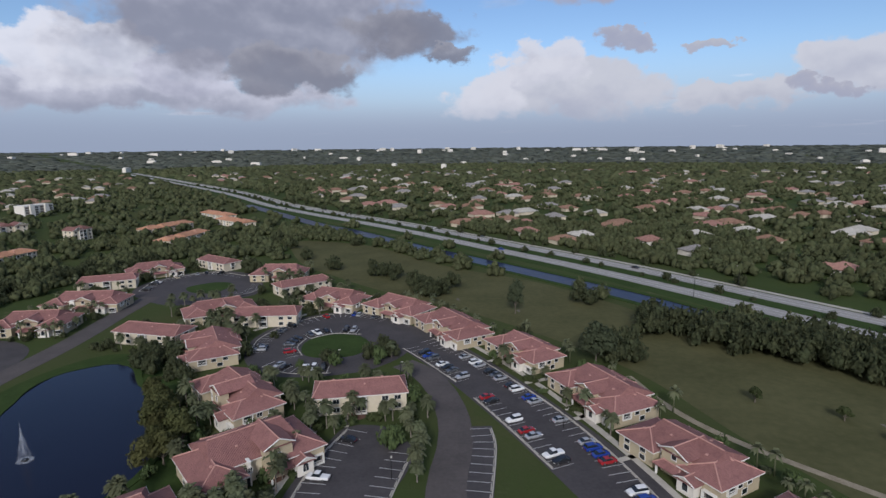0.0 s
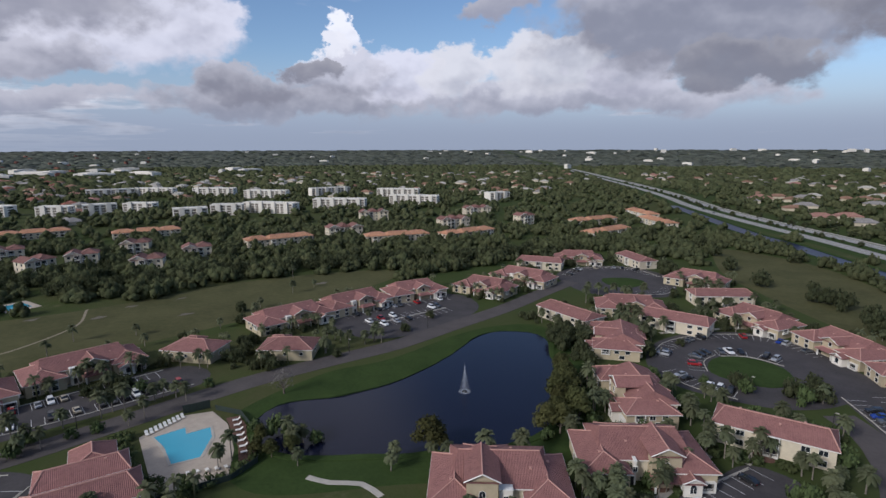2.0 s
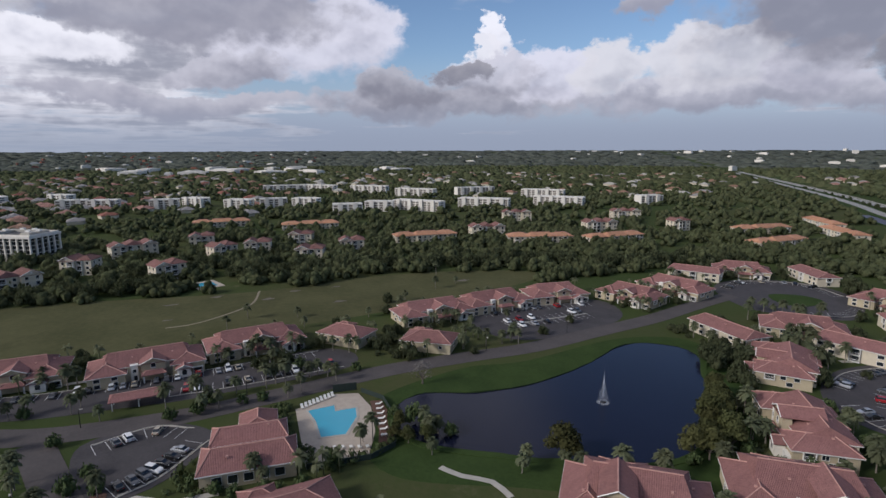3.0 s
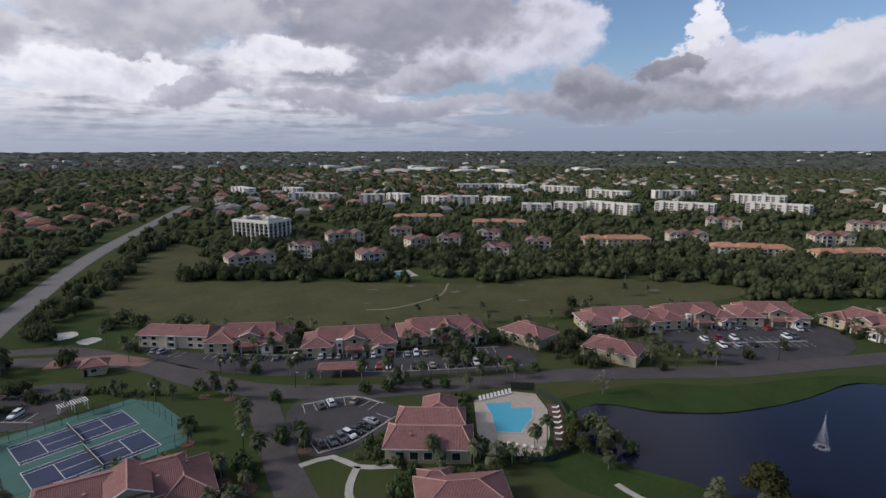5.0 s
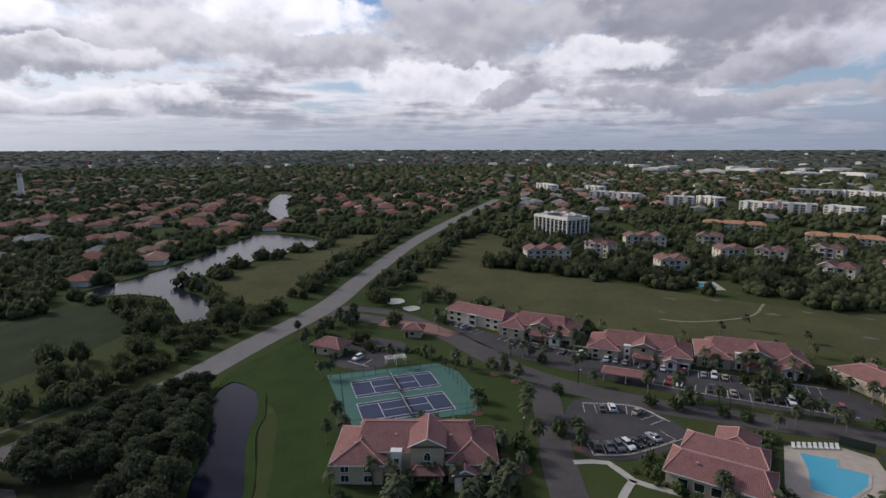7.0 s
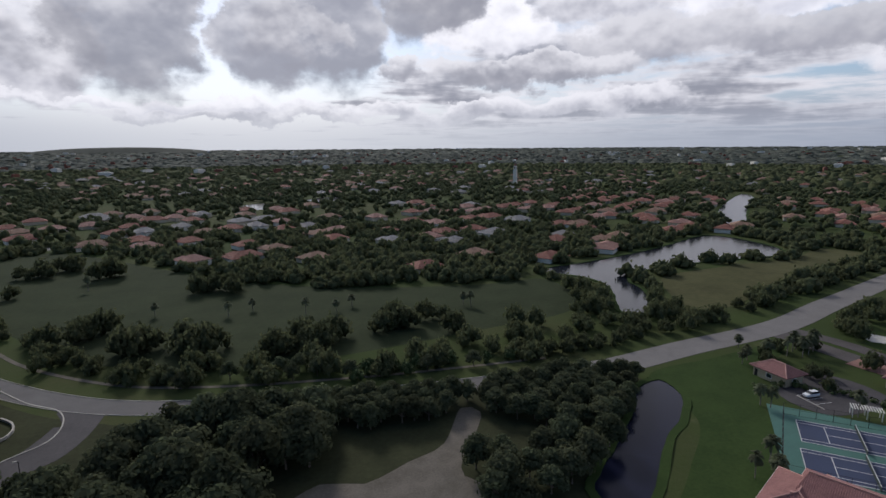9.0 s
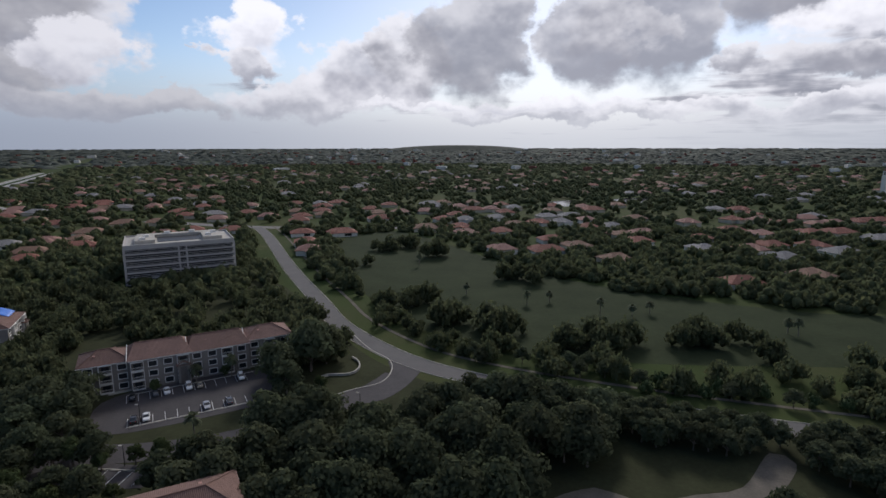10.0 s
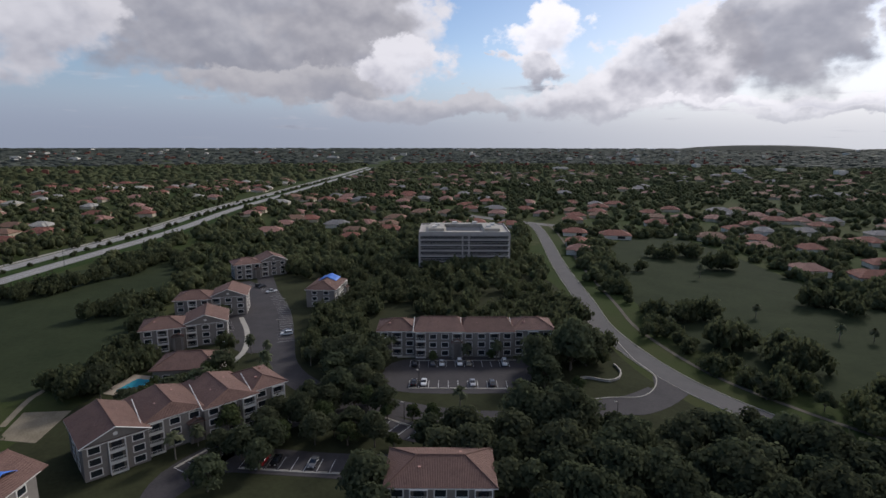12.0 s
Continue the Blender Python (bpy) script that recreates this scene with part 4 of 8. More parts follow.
def gable_trim(parent, x0, x1, y, eave, pitch, over=0.55):
    xm = (x0 + x1) / 2
    zr = eave + pitch * ((x1 - x0) / 2 + over)
    bm = bmesh.new()
    for xe in (x0 - over, x1 + over):
        rod(bm, (xe, y, eave - 0.05), (xm, y, zr - 0.05), 0.14, 0.14, 4)
    return part("bargeboard", bm, TRIM, parent)


def gutter(parent, rect, eave, over=0.55):
    x0, x1, y0, y1 = rect
    o, z0, z1 = over + 0.06, eave - 0.26, eave - 0.04
    return part("gutter", boxes((x0 - o, x1 + o, y0 - o, y0 - o + 0.07, z0, z1), (x0 - o, x1 + o, y1 + o - 0.07, y1 + o, z0, z1),
                                (x0 - o, x0 - o + 0.07, y0 - o + 0.08, y1 + o - 0.08, z0, z1), (x1 + o - 0.07, x1 + o, y0 - o + 0.08, y1 + o - 0.08, z0, z1)), TRIM, parent)


VENT = boxes((-0.25, 0.25, -0.25, 0.25, 0, 0.35))
VENT_MESH = mesh_of("vent", VENT, CAP)


def roof_vents(parent, spots):
    for p in spots:
        v = new("roof_vent", VENT_MESH)
        v.parent, v.location = parent, p


def villa(kind, length, deep=1.0, shift=0.0, tall=0.9):
    """A two-storey villa with a tiled roof; front towards -y, long side along x. kinds: row, gabled, hipped."""
    v = thing("villa", "two-storey cream stucco villa with a terracotta barrel-tile roof", "house", "villas of the estate")
    h = length / 2
    E = 5.5
    if kind == "row":
        body = (-h, h, -5.2, 5.8)
        part("wall", boxes((*body, -0.2, E)), STUCCO, v)
        add_roof(v, body, E, TILE, 0.40, 0.35)
        gutter(v, body, E)
        k = max(2, round(length / 8.5))
        step = length / k
        for i in range(k):
            x = -h + step * (i + 0.5)
            if i % 2 == 0:
                add_window(v, x - 1.7, -5.2, 3.4, 1.7, 1.3)
                add_window(v, x + 1.7, -5.2, 3.4, 1.7, 1.3)
                add_window(v, x - 1.7, -5.2, 0.8, 1.7, 1.4)
                add_window(v, x + 1.7, -5.2, 0.8, 1.7, 1.4)
            else:
                add_balcony(v, x, -5.2, 2.9, 2.8, 2.3, depth=1.1)
                add_balcony(v, x, -5.2, 0.2, 2.8, 2.3, depth=1.1)
            if i == 0:
                add_window(v, x, 5.8, 3.4, 1.8, 1.3, "y")
        for s, f in ((-h, "-x"), (h, "x")):
            add_balcony(v, s, 0.4, 2.9, 2.6, 2.2, f)
            add_window(v, s, 0.4, 0.8, 1.6, 1.4, f)
        roof_vents(v, [(-h * 0.6, 2.5, 7.0), (h * 0.1, -2.0, 7.2), (h * 0.5, 2.6, 7.0)])
        return v
    if kind == "hipped":
        body = (-h, h, -6.5, 6.5)
        part("wall", boxes((*body, -0.2, 4.6)), STUCCO_Y, v)
        add_roof(v, body, 4.6, TILE, 0.42, 1.0)
        gutter(v, body, 4.6)
        wing = (-h + 1, -h + 8, 4.0, 9.5)
        part("wall", boxes((*wing, -0.2, 4.6)), STUCCO, v)
        add_roof(v, wing, 4.55, TILE, 0.42, 0.9)
        for x in (-h * 0.6, 0.0, h * 0.6):
            add_window(v, x, 6.5, 2.0, 1.6, 1.3, "y")
            add_window(v, x, -6.5, 2.2, 1.2, 1.2)
        add_window(v, h, 0, 1.6, 1.8, 1.4, "x")
        add_window(v, -h, 1.5, 1.6, 1.8, 1.4, "-x")
        roof_vents(v, [(-h * 0.3, -2.0, 6.3), (h * 0.3, 2.4, 6.2)])
        return v
    # gabled: deep main body, two lower end wings, a tall front gable with an arched window
    k = deep
    main = (-h + 4.0, h - 4.0, -5.6 * k, 9.4 * k)
    part("wall", boxes((*main, -0.2, E)), STUCCO, v)
    add_roof(v, main, E, TILE, 0.47, 0.25)
    gutter(v, main, E)
    left, right = (-h, -h + 9.6, -9.6 * k, 7.6 * k), (h - 9.0, h, -8.8 * k, 8.0 * k)
    WE = 4.5
    for w in (left, right):
        part("wall", boxes((w[0] + 0.02, w[1] - 0.02, w[2], w[3] - 0.03, -0.2, WE)), STUCCO_Y, v)
        add_roof(v, w, WE, TILE, 0.47, 0.9)
        gutter(v, w, WE)
    # a step in the rear roof
    rear = (-h + 7.0, h * 0.15, 5.0 * k, 10.8 * k)
    part("wall", boxes((*rear, -0.2, WE)), STUCCO, v)
    add_roof(v, rear, WE + 0.4, TILE, 0.45, 0.8)
    gx0, gx1 = -1.6 + shift, 4.6 + shift
    gy = -8.2 * k
    part("wall", boxes((gx0, gx1, gy, -5.5 * k, -0.2, E + tall)), STUCCO_Y, v)
    add_roof(v, (gx0, gx1, gy, 2.5), E + tall, TILE, 0.5, 0.0)
    part("gable", gable_wall(bmesh.new(), gx0, gx1, gy, E + tall, 0.5), STUCCO_Y, v)
    gable_trim(v, gx0, gx1, gy - 0.55, E + tall, 0.5)
    add_window(v, (gx0 + gx1) / 2, gy, E - 0.9, 1.2, 1.1, arched=True)
    add_roof(v, (gx0 + 0.2, gx1 - 0.2, gy - 2.2, gy + 1.0), 3.0, TILE, 0.42, 0.6, 0.4)
    for x in (gx0 + 0.4, gx1 - 0.4):
        part("porch_post", boxes((x - 0.18, x + 0.18, gy - 2.0, gy - 1.64, 0, 2.8)), TRIM, v)
    # white stair block and entry gable
    ex0, ex1 = (-h + 10.0, -2.2) if shift >= 0 else (gx1 - 0.7, gx1 + 3.2)
    ey = -8.8 * k
    part("wall", boxes((ex0 + 1.0, ex1 - 0.3, -7.2 * k, -5.5 * k, -0.2, E + 0.3)), STUCCO_W, v)
    part("coping", boxes((ex0 + 0.9, ex1 - 0.2, -7.3 * k, -5.4 * k, E + 0.3, E + 0.5)), TRIM, v)
    add_window(v, (ex0 + ex1) / 2 + 0.35, -7.2 * k, 3.3, 0.9, 1.2)
    part("door", boxes((ex1 - 1.6, ex1 - 0.7, -7.2 * k - 0.06, -7.2 * k, 0, 2.1)), DARK, v, "dark entrance door")
    # entry porch on the right wing
    rx0, rx1 = right[0] + 1.2, right[0] + 5.0
    part("wall", boxes((rx0, rx1, right[2] - 2.4, right[2] + 0.1, -0.2, 3.4)), STUCCO_W, v)
    add_roof(v, (rx0, rx1, right[2] - 2.4, right[2] + 2.0), 3.5, TILE, 0.5, 0.0)
    part("gable", gable_wall(bmesh.new(), rx0, rx1, right[2] - 2.4, 3.5, 0.5), STUCCO_W, v)
    gable_trim(v, rx0, rx1, right[2] - 2.95, 3.5, 0.5)
    add_window(v, (rx0 + rx1) / 2, right[2] - 2.4, 1.0, 1.3, 1.4, arched=True)
    for x in (left[0] + 2.4, left[0] + 6.8):
        add_window(v, x, left[2], 2.7, 1.5, 1.2)
        add_window(v, x, left[2], 0.6, 1.5, 1.4)
    add_balcony(v, right[0] + 7.0, right[2], 0.1, 2.6, 2.1, depth=0.9)
    for x in (-h * 0.3, h * 0.3):
        add_window(v, x, main[3], 3.0, 1.8, 1.3, "y")
    for s, f in ((-h + 0.02, "-x"), (h - 0.02, "x")):
        add_balcony(v, s, -4.5 * k, 2.3, 2.4, 1.9, f)
        add_window(v, s, -0.5 * k, 2.7, 1.4, 1.2, f)
        add_window(v, s, 3.5 * k, 2.7, 1.4, 1.2, f)
        add_window(v, s, 1.5 * k, 0.6, 1.6, 1.4, f)
    zt = E + 0.47 * 4 * k
    roof_vents(v, [(-h * 0.25, -1.7 * k, zt), (h * 0.45, -1.9 * k, zt), (-h + 4.0, -5.0 * k, 6.6), (h - 3.6, 2.0, 6.4), (h * 0.2, 5.6 * k, zt)])
    return v


FOOT = []
paved = taken.copy()


def place(template, x, y, rot, half_x, half_y, z=0.0, size=None):
    ob = clone(template, pose(x, y, z, 0, 0, rot))
    if size:
        ob.scale = size
    FOOT.append((x, y, rot, half_x, half_y))
    c, s = math.cos(radians(rot)), math.sin(radians(rot))
    take([(x + c * a - s * b, y + s * a + c * b) for a, b in ((-half_x, -half_y), (half_x, -half_y), (half_x, half_y), (-half_x, half_y))])
    return ob


SHORT, GABLED, GABLED_LONG, ROW, HIPPED = villa("gabled", 25, 0.72), villa("gabled", 27, 0.85), villa("gabled", 31, 0.85), villa("row", 25), villa("hipped", 20)
FINE = True
GABLED_NEAR, GABLED_LEFT, LONG_NEAR, ROW_NEAR = villa("gabled", 28, 1.0, 2.0, 2.5), villa("gabled", 28, 1.0, -5.2, 3.0), villa("gabled", 31, 0.8, 1.0, 2.3), villa("row", 25)
FINE = False
VILLAS = [(GABLED_NEAR, -41, 105, 40, 14), (GABLED_LEFT, -57, 78, 40, 14), (ROW_NEAR, -22, 133, 9, 13), (LONG_NEAR, -54, 133, -48, 16), (GABLED, -76, 169, -62, 14),
          (ROW, -101, 182, -14, 13), (GABLED, -89, 209, 30, 14), (ROW, -68, 201, 4, 13), (GABLED, -46, 224, -24, 14), (ROW, -66, 248, 40, 13), (GABLED, -84, 274, 0, 14),
          (ROW, -126, 300, -35, 13), (GABLED, -18, 211, -40, 14), (GABLED_LONG, 3, 187, -60, 16), (SHORT, 25, 164, -60, 13), (GABLED, 41, 134, -66, 14), (SHORT, 50, 104, -62, 13), (SHORT, 63, 76, -62, 13),
          (GABLED, -152, 195, 8, 14), (GABLED_LONG, -150, 223, 4, 16), (ROW, -162, 257, 22, 13), (GABLED, -153, 283, 33, 14),
          (HIPPED, -151, 91, 43, 11), (GABLED_LONG, -179, 109, 84, 16), (GABLED_LONG, -177, 138, 84, 16), (GABLED, -172, 168, 72, 14), (HIPPED, -172, 70, 32, 11),
          (GABLED_LONG, -182, 41, 87, 16), (GABLED_LONG, -179, 9, 86, 16), (GABLED, -190, -24, 82, 14), (ROW, -197, -48, 72, 13), (LONG_NEAR, -100, -38, 107, 16), (HIPPED, -88.5, 24, 84, 11)]
for tpl, x, y, rot, hx in VILLAS:
    place(tpl, x, y, rot, hx, 9, 0.0, (1.05, 1.05, 1.0) if x < -99 and tpl is LONG_NEAR else (0.92, 0.92, 0.88) if tpl in (GABLED_NEAR, GABLED_LEFT, LONG_NEAR, ROW_NEAR) else (0.84, 0.84, 0.8) if tpl is HIPPED else (0.97, 0.97, 0.82))
drop(SHORT, GABLED, GABLED_LONG, ROW, HIPPED, GABLED_NEAR, GABLED_LEFT, LONG_NEAR, ROW_NEAR)


def clubhouse():
    """One-storey clubhouse: three stepped tiled roofs over stucco walls."""
    v = thing("clubhouse", "one-storey clubhouse with stepped terracotta tile roofs beside the pool", "clubhouse")
    for rect, e in (((-9.2, 9.2, -8, 2.0), 3.6), ((-7.5, 7.5, 1.0, 8.5), 4.6), ((-2, 5.5, 6.5, 14), 4.4)):
        part("wall", boxes((*rect, -0.2, e)), STUCCO_Y, v)
        add_roof(v, rect, e, TILE, 0.44, 0.45)
        gutter(v, rect, e)
    for x in (-6, -3, 0, 3, 6):
        add_window(v, x, -8, 0.9, 1.8, 1.7)
    for y in (-5, -1):
        add_window(v, 9, y, 0.9, 1.6, 1.7, "x")
        add_window(v, -9, y, 0.9, 1.6, 1.7, "-x")
    roof_vents(v, [(-4, -5.5, 5.2), (2, -6, 5.0), (4, 4, 6.0)])
    return v


CL = clubhouse()
place(CL, -112.5, 22.8, 75, 10, 12)
drop(CL)


def small_house(w, d, e, wall, label):
    v = thing("gatehouse", label, "gatehouse")
    part("wall", boxes((-w / 2, w / 2, -d / 2, d / 2, -0.2, e)), wall, v)
    add_roof(v, (-w / 2, w / 2, -d / 2, d / 2), e, TILE, 0.5, 0.9, 0.8)
    add_window(v, 0, -d / 2, 1.0, 1.6, 1.1)
    add_window(v, w / 2, 0, 1.0, 1.4, 1.1, "x")
    part("door", boxes((-w / 2 + 0.5, -w / 2 + 1.4, -d / 2 - 0.06, -d / 2, 0, 2.1)), DARK, v)
    return v


for w, d, e, x, y, rot, lab in ((6, 5, 3.0, -175, -67, 100, "small gatehouse with a terracotta hip roof"), (10, 7, 3.0, -152, -87, 84, "small pump house with a terracotta hip roof")):
    g = small_house(w, d, e, STUCCO_Y, lab)
    place(g, x, y, rot, w / 2 + 1, d / 2 + 1)
    drop(g)
# carport over stalls
cp = thing("carport", "open carport with a low terracotta tile roof", "carport")
add_roof(cp, (-6.5, 6.5, -2.6, 2.6), 2.6, TILE, 0.35, 0.3, 0.3)
for x in (-6, 0, 6):
    for y in (-2.2, 2.2):
        part("post", boxes((x - 0.12, x + 0.12, y - 0.12, y + 0.12, 0, 2.45)), TRIM, cp)
cp.matrix_world = pose(-157, 5, 0.05, 0, 0, 84)


def apartment(blocks, label, mat=SHINGLE, wall=STUCCO_T, E=8.6, group="apartment houses", near=True, gables=()):
    """Three-storey apartment house of joined blocks (x0, x1, y0, y1); front towards -y; gables: blocks whose roof turns its end to the front."""
    v = thing("apartment_house", label, "apartment house", group)
    last = len(blocks) - 1
    for k, (x0, x1, y0, y1) in enumerate(blocks):
        e = E + (0.25 if k % 2 else 0.0)
        part("wall", boxes((x0, x1, y0, y1, -0.2, e)), wall, v)
        w = x1 - x0
        if k in gables:
            add_roof(v, (x0, x1, y0, max(y1, y0 + w + 0.5)), e, mat, 0.46, 0.0, 0.6, SHINGLE)
            part("gable", gable_wall(bmesh.new(), x0, x1, y0, e, 0.46), wall, v)
            gable_trim(v, x0, x1, y0 - 0.6, e, 0.46, 0.6)
            part("gable_vent", rod(bmesh.new(), ((x0 + x1) / 2, y0 - 0.06, e + 1.1), ((x0 + x1) / 2, y0 + 0.05, e + 1.1), 0.45, 0.45, 12), TRIM, v, "round white attic vent")
        else:
            add_roof(v, (x0, x1, y0, y1), e, mat, 0.42, 0.85 if k in (0, last) else 0.3, 0.6, CAP if mat is TILE_TAN else SHINGLE)
            if near and 0 < k:
                part("verge", rod(bmesh.new(), (x0 - 0.55, y0 - 0.6, e + 0.06), (x0 - 0.2, (y0 + y1) / 2, e + 0.42 * (y1 - y0) / 2 + 0.1), 0.1, 0.1, 4), TRIM, v)
        if near:
            gutter(v, (x0, x1, y0, y1), e)
        cols = max(2, int(w / 3.7))
        for c in range(cols):
            x = x0 + w * (c + 0.5) / cols
            for fl in range(int(E / 2.8)):
                z = fl * 2.8 + 0.75
                if (c + k) % 3 == 1:
                    add_balcony(v, x, y0, z - 0.5, 2.9, 2.2, depth=0.8)
                else:
                    add_window(v, x, y0, z, 2.0 if near else 1.5, 1.5)
                if c == 1 and fl == 1:
                    add_window(v, x, y1, z, 2.0 if near else 1.5, 1.5, "y")
        for s, f in ((x0, "-x"), (x1, "x")):
            if (s == x0 and k) or (s == x1 and k < last):
                continue
            for fl in range(int(E / 2.8)):
                add_window(v, s, (y0 + y1) / 2 - 2.5, fl * 2.8 + 0.75, 1.9 if near else 1.3, 1.5, f)
                add_window(v, s, (y0 + y1) / 2 + 2.5, fl * 2.8 + 0.75, 1.9 if near else 1.3, 1.5, f)
        # stair bay with a small gabled roof; the entrance shade is a dark panel
        if near and k == last // 2:
            bx = x1 - 2.0
            part("stair_bay", boxes((bx - 1.5, bx + 1.5, y0 - 1.2, y0 + 0.1, -0.2, 5.6)), wall, v)
            part("entrance", boxes((bx - 0.9, bx + 0.9, y0 - 1.26, y0 - 1.18, 0.0, 5.0)), PAINTED_SHADE, v, "tall dark panel painted as entrance shade")
            add_roof(v, (bx - 1.5, bx + 1.5, y0 - 1.2, y0 + 2.4), 5.6, mat, 0.5, 0.0, 0.4, SHINGLE)
        if near:
            roof_vents(v, [(x0 + w * 0.3, (y0 + y1) / 2 - 2.5, e + 1.5), (x0 + w * 0.7, (y0 + y1) / 2 + 2.5, e + 1.5)])
    return v


BROWN = "three-storey taupe apartment house with a brown shingle roof"
AP_LONG = apartment([(-22, -10, -6.5, 9), (-10.3, 2, -4.5, 10.5), (1.7, 14, -6.0, 10.5), (13.7, 22, -4.8, 8)], BROWN, gables=(0,))
AP_WIDE = apartment([(-28, -16, -5, 6), (-16.3, -1, -6.5, 6.5), (-1.3, 15, -6.3, 6.5), (14.7, 28, -5, 6)], BROWN)
AP_MID = apartment([(-13, 0, -6, 6), (-0.3, 13, -4.5, 7.5)], BROWN, gables=(1,))
AP_SMALL = apartment([(-9.5, 9.5, -6, 6)], BROWN)
for tpl, x, y, rot, hx in ((AP_LONG, 113, -68.5, -105, 22), (AP_WIDE, 85, -149, -147, 28), (AP_MID, 168, -104, -128, 13), (AP_MID, 190, -130, -135, 13), (AP_MID, 228, -184, -118, 13),
                           (AP_SMALL, 164, -167, -62, 10), (AP_SMALL, 49.5, -78, -148, 10), (AP_MID, 118, -24, -150, 13)):
    place(tpl, x, y, rot, hx + 1, 9, 0.0, (1, 1, 0.97 if tpl is AP_WIDE else 0.88))
tp = thing("community_hall", "low brown-roofed community hall beside a pool", "hall")
part("wall", boxes((-8.5, 8.5, -6, 6, -0.2, 4.2)), STUCCO_T, tp)
add_roof(tp, (-8.5, 8.5, -6, 6), 4.2, SHINGLE, 0.45, 0.9, 0.8, SHINGLE)
for x in (-5, 0, 5):
    add_window(tp, x, -6, 0.9, 1.8, 1.6)
    add_window(tp, x, 6, 0.9, 1.8, 1.6, "y")
place(tp, 143, -89, -140, 10, 8)
drop(tp)


def tarp(x, y, z, rot, w, d, slope):
    """A blue sheet draped over a roof ridge."""
    bm = bmesh.new()
    k = 8
    g = [[bm.verts.new((w * (i / k - 0.5), d * (j / k - 0.5), -abs(d * (j / k - 0.5)) * slope + 0.18 * noise.noise(Vector((i * 0.7, j * 0.7, x)))
                        )) for j in range(k + 1)] for i in range(k + 1)]
    for i in range(k):
        for j in range(k):
            bm.faces.new((g[i][j], g[i + 1][j], g[i + 1][j + 1], g[i][j + 1]))
    ob = tagged(new("tarpaulin", mesh_of("tarpaulin", bm, TARP, True)), "wrinkled blue tarpaulin spread over a roof ridge", "tarpaulin")
    ob.matrix_world = pose(x, y, z, 0, 0, rot)
    mod = ob.modifiers.new("thick", "SOLIDIFY")
    mod.thickness = 0.05
    return ob


tarp(166.5, -171.5, 10.45, -62, 8, 8, 0.44)
tarp(114, -30, 10.25, -150, 9, 7, 0.44)
drop(AP_LONG, AP_WIDE, AP_MID, AP_SMALL)


def office(w, d, floors, label, style, skin):
    """An office block: bands of glass between slabs, corner columns, a roof parapet and plant."""
    v = thing("office_building", label, "office building")
    fh = 3.6
    h = floors * fh
    part("core", boxes((-w / 2 + 0.8, w / 2 - 0.8, -d / 2 + 0.8, d / 2 - 0.8, 0, h)), GLASS, v, "dark glass bands")
    for i in range(floors + 1):
        z = i * fh
        top, thin, out = i == floors, style == "columns", 0.0
        half = (1.3 if thin else 0.9) if top else 0.2 if thin else 0.5
        out = 0.9 if top and thin else -0.4 if thin else 0.0
        part("slab", boxes((-w / 2 - out, w / 2 + out, -d / 2 - out, d / 2 + out, z - half, z + (0.9 if top else half))), skin, v)
    if style == "columns":
        for i in range(9):
            x = -w / 2 + i * w / 8
            for y in (-d / 2, d / 2):
                part("column", boxes((x - 0.42, x + 0.42, y - 0.6, y + 0.6, 0, h - 1.3)), skin, v)
        for i in range(1, 5):
            y = -d / 2 + i * d / 5
            for x in (-w / 2, w / 2):
                part("column", boxes((x - 0.55, x + 0.55, y - 0.5, y + 0.5, 0, h - 1.3)), skin, v)
    else:
        for x in (-w / 2 + 0.2, -w * 0.02, w * 0.05, w / 2 - 0.2):
            for y in (-d / 2 - 0.08, d / 2 + 0.08):
                part("column", boxes((x - 0.4, x + 0.4, y - 0.2, y + 0.2, 0, h)), skin, v)
        for i in range(floors):
            for k in range(2):
                z = i * fh + 1.1 + k * 0.95
                part("louvre", boxes((-w / 2 - 0.02, w / 2 + 0.02, -d / 2 - 0.12, -d / 2 + 0.1, z, z + 0.22), (-w / 2 - 0.12, -w / 2 + 0.1, -d / 2 + 0.11, d / 2, z, z + 0.22)), skin, v)
    part("roof", boxes((-w / 2 + 2, w / 2 - 2, -d / 2 + 2, d / 2 - 2, h + 0.9, h + 1.1)), CONCRETE, v)
    # plant rooms in a ring, small units on top; a dark slab paints the sunken court
    for x0, x1, y0, y1 in ((-w * 0.38, w * 0.38, d * 0.22, d * 0.38), (-w * 0.40, -w * 0.22, -d * 0.32, d * 0.21), (w * 0.22, w * 0.40, -d * 0.32, d * 0.21)):
        part("roof_plant", boxes((x0, x1, y0, y1, h + 1.1, h + 3.0)), CONCRETE, v)
    part("court", boxes((-w * 0.2, w * 0.2, -d * 0.25, d * 0.2, h + 1.1, h + 1.25)), DARK, v)
    for fx, fy in ((-0.33, -0.2), (-0.30, 0.05), (0.28, -0.15), (0.34, 0.1), (-0.1, 0.3), (0.14, 0.3)):
        part("roof_unit", boxes((w * fx - 1.4, w * fx + 1.4, d * fy - 1.1, d * fy + 1.1, h + 3.0, h + 4.3)), TRIM, v)
    part("parapet", boxes((-w / 2, w / 2, -d / 2, -d / 2 + 0.4, h + 0.9, h + 1.8), (-w / 2, w / 2, d / 2 - 0.4, d / 2, h + 0.9, h + 1.8), (-w / 2, -w / 2 + 0.4, -d / 2 + 0.4, d / 2 - 0.4, h + 0.9, h + 1.8), (w / 2 - 0.4, w / 2, -d / 2 + 0.4, d / 2 - 0.4, h + 0.9, h + 1.8)), skin, v)
    return v


o1 = office(38, 24, 6, "white six-storey office building with tall columns", "columns", STUCCO_W)
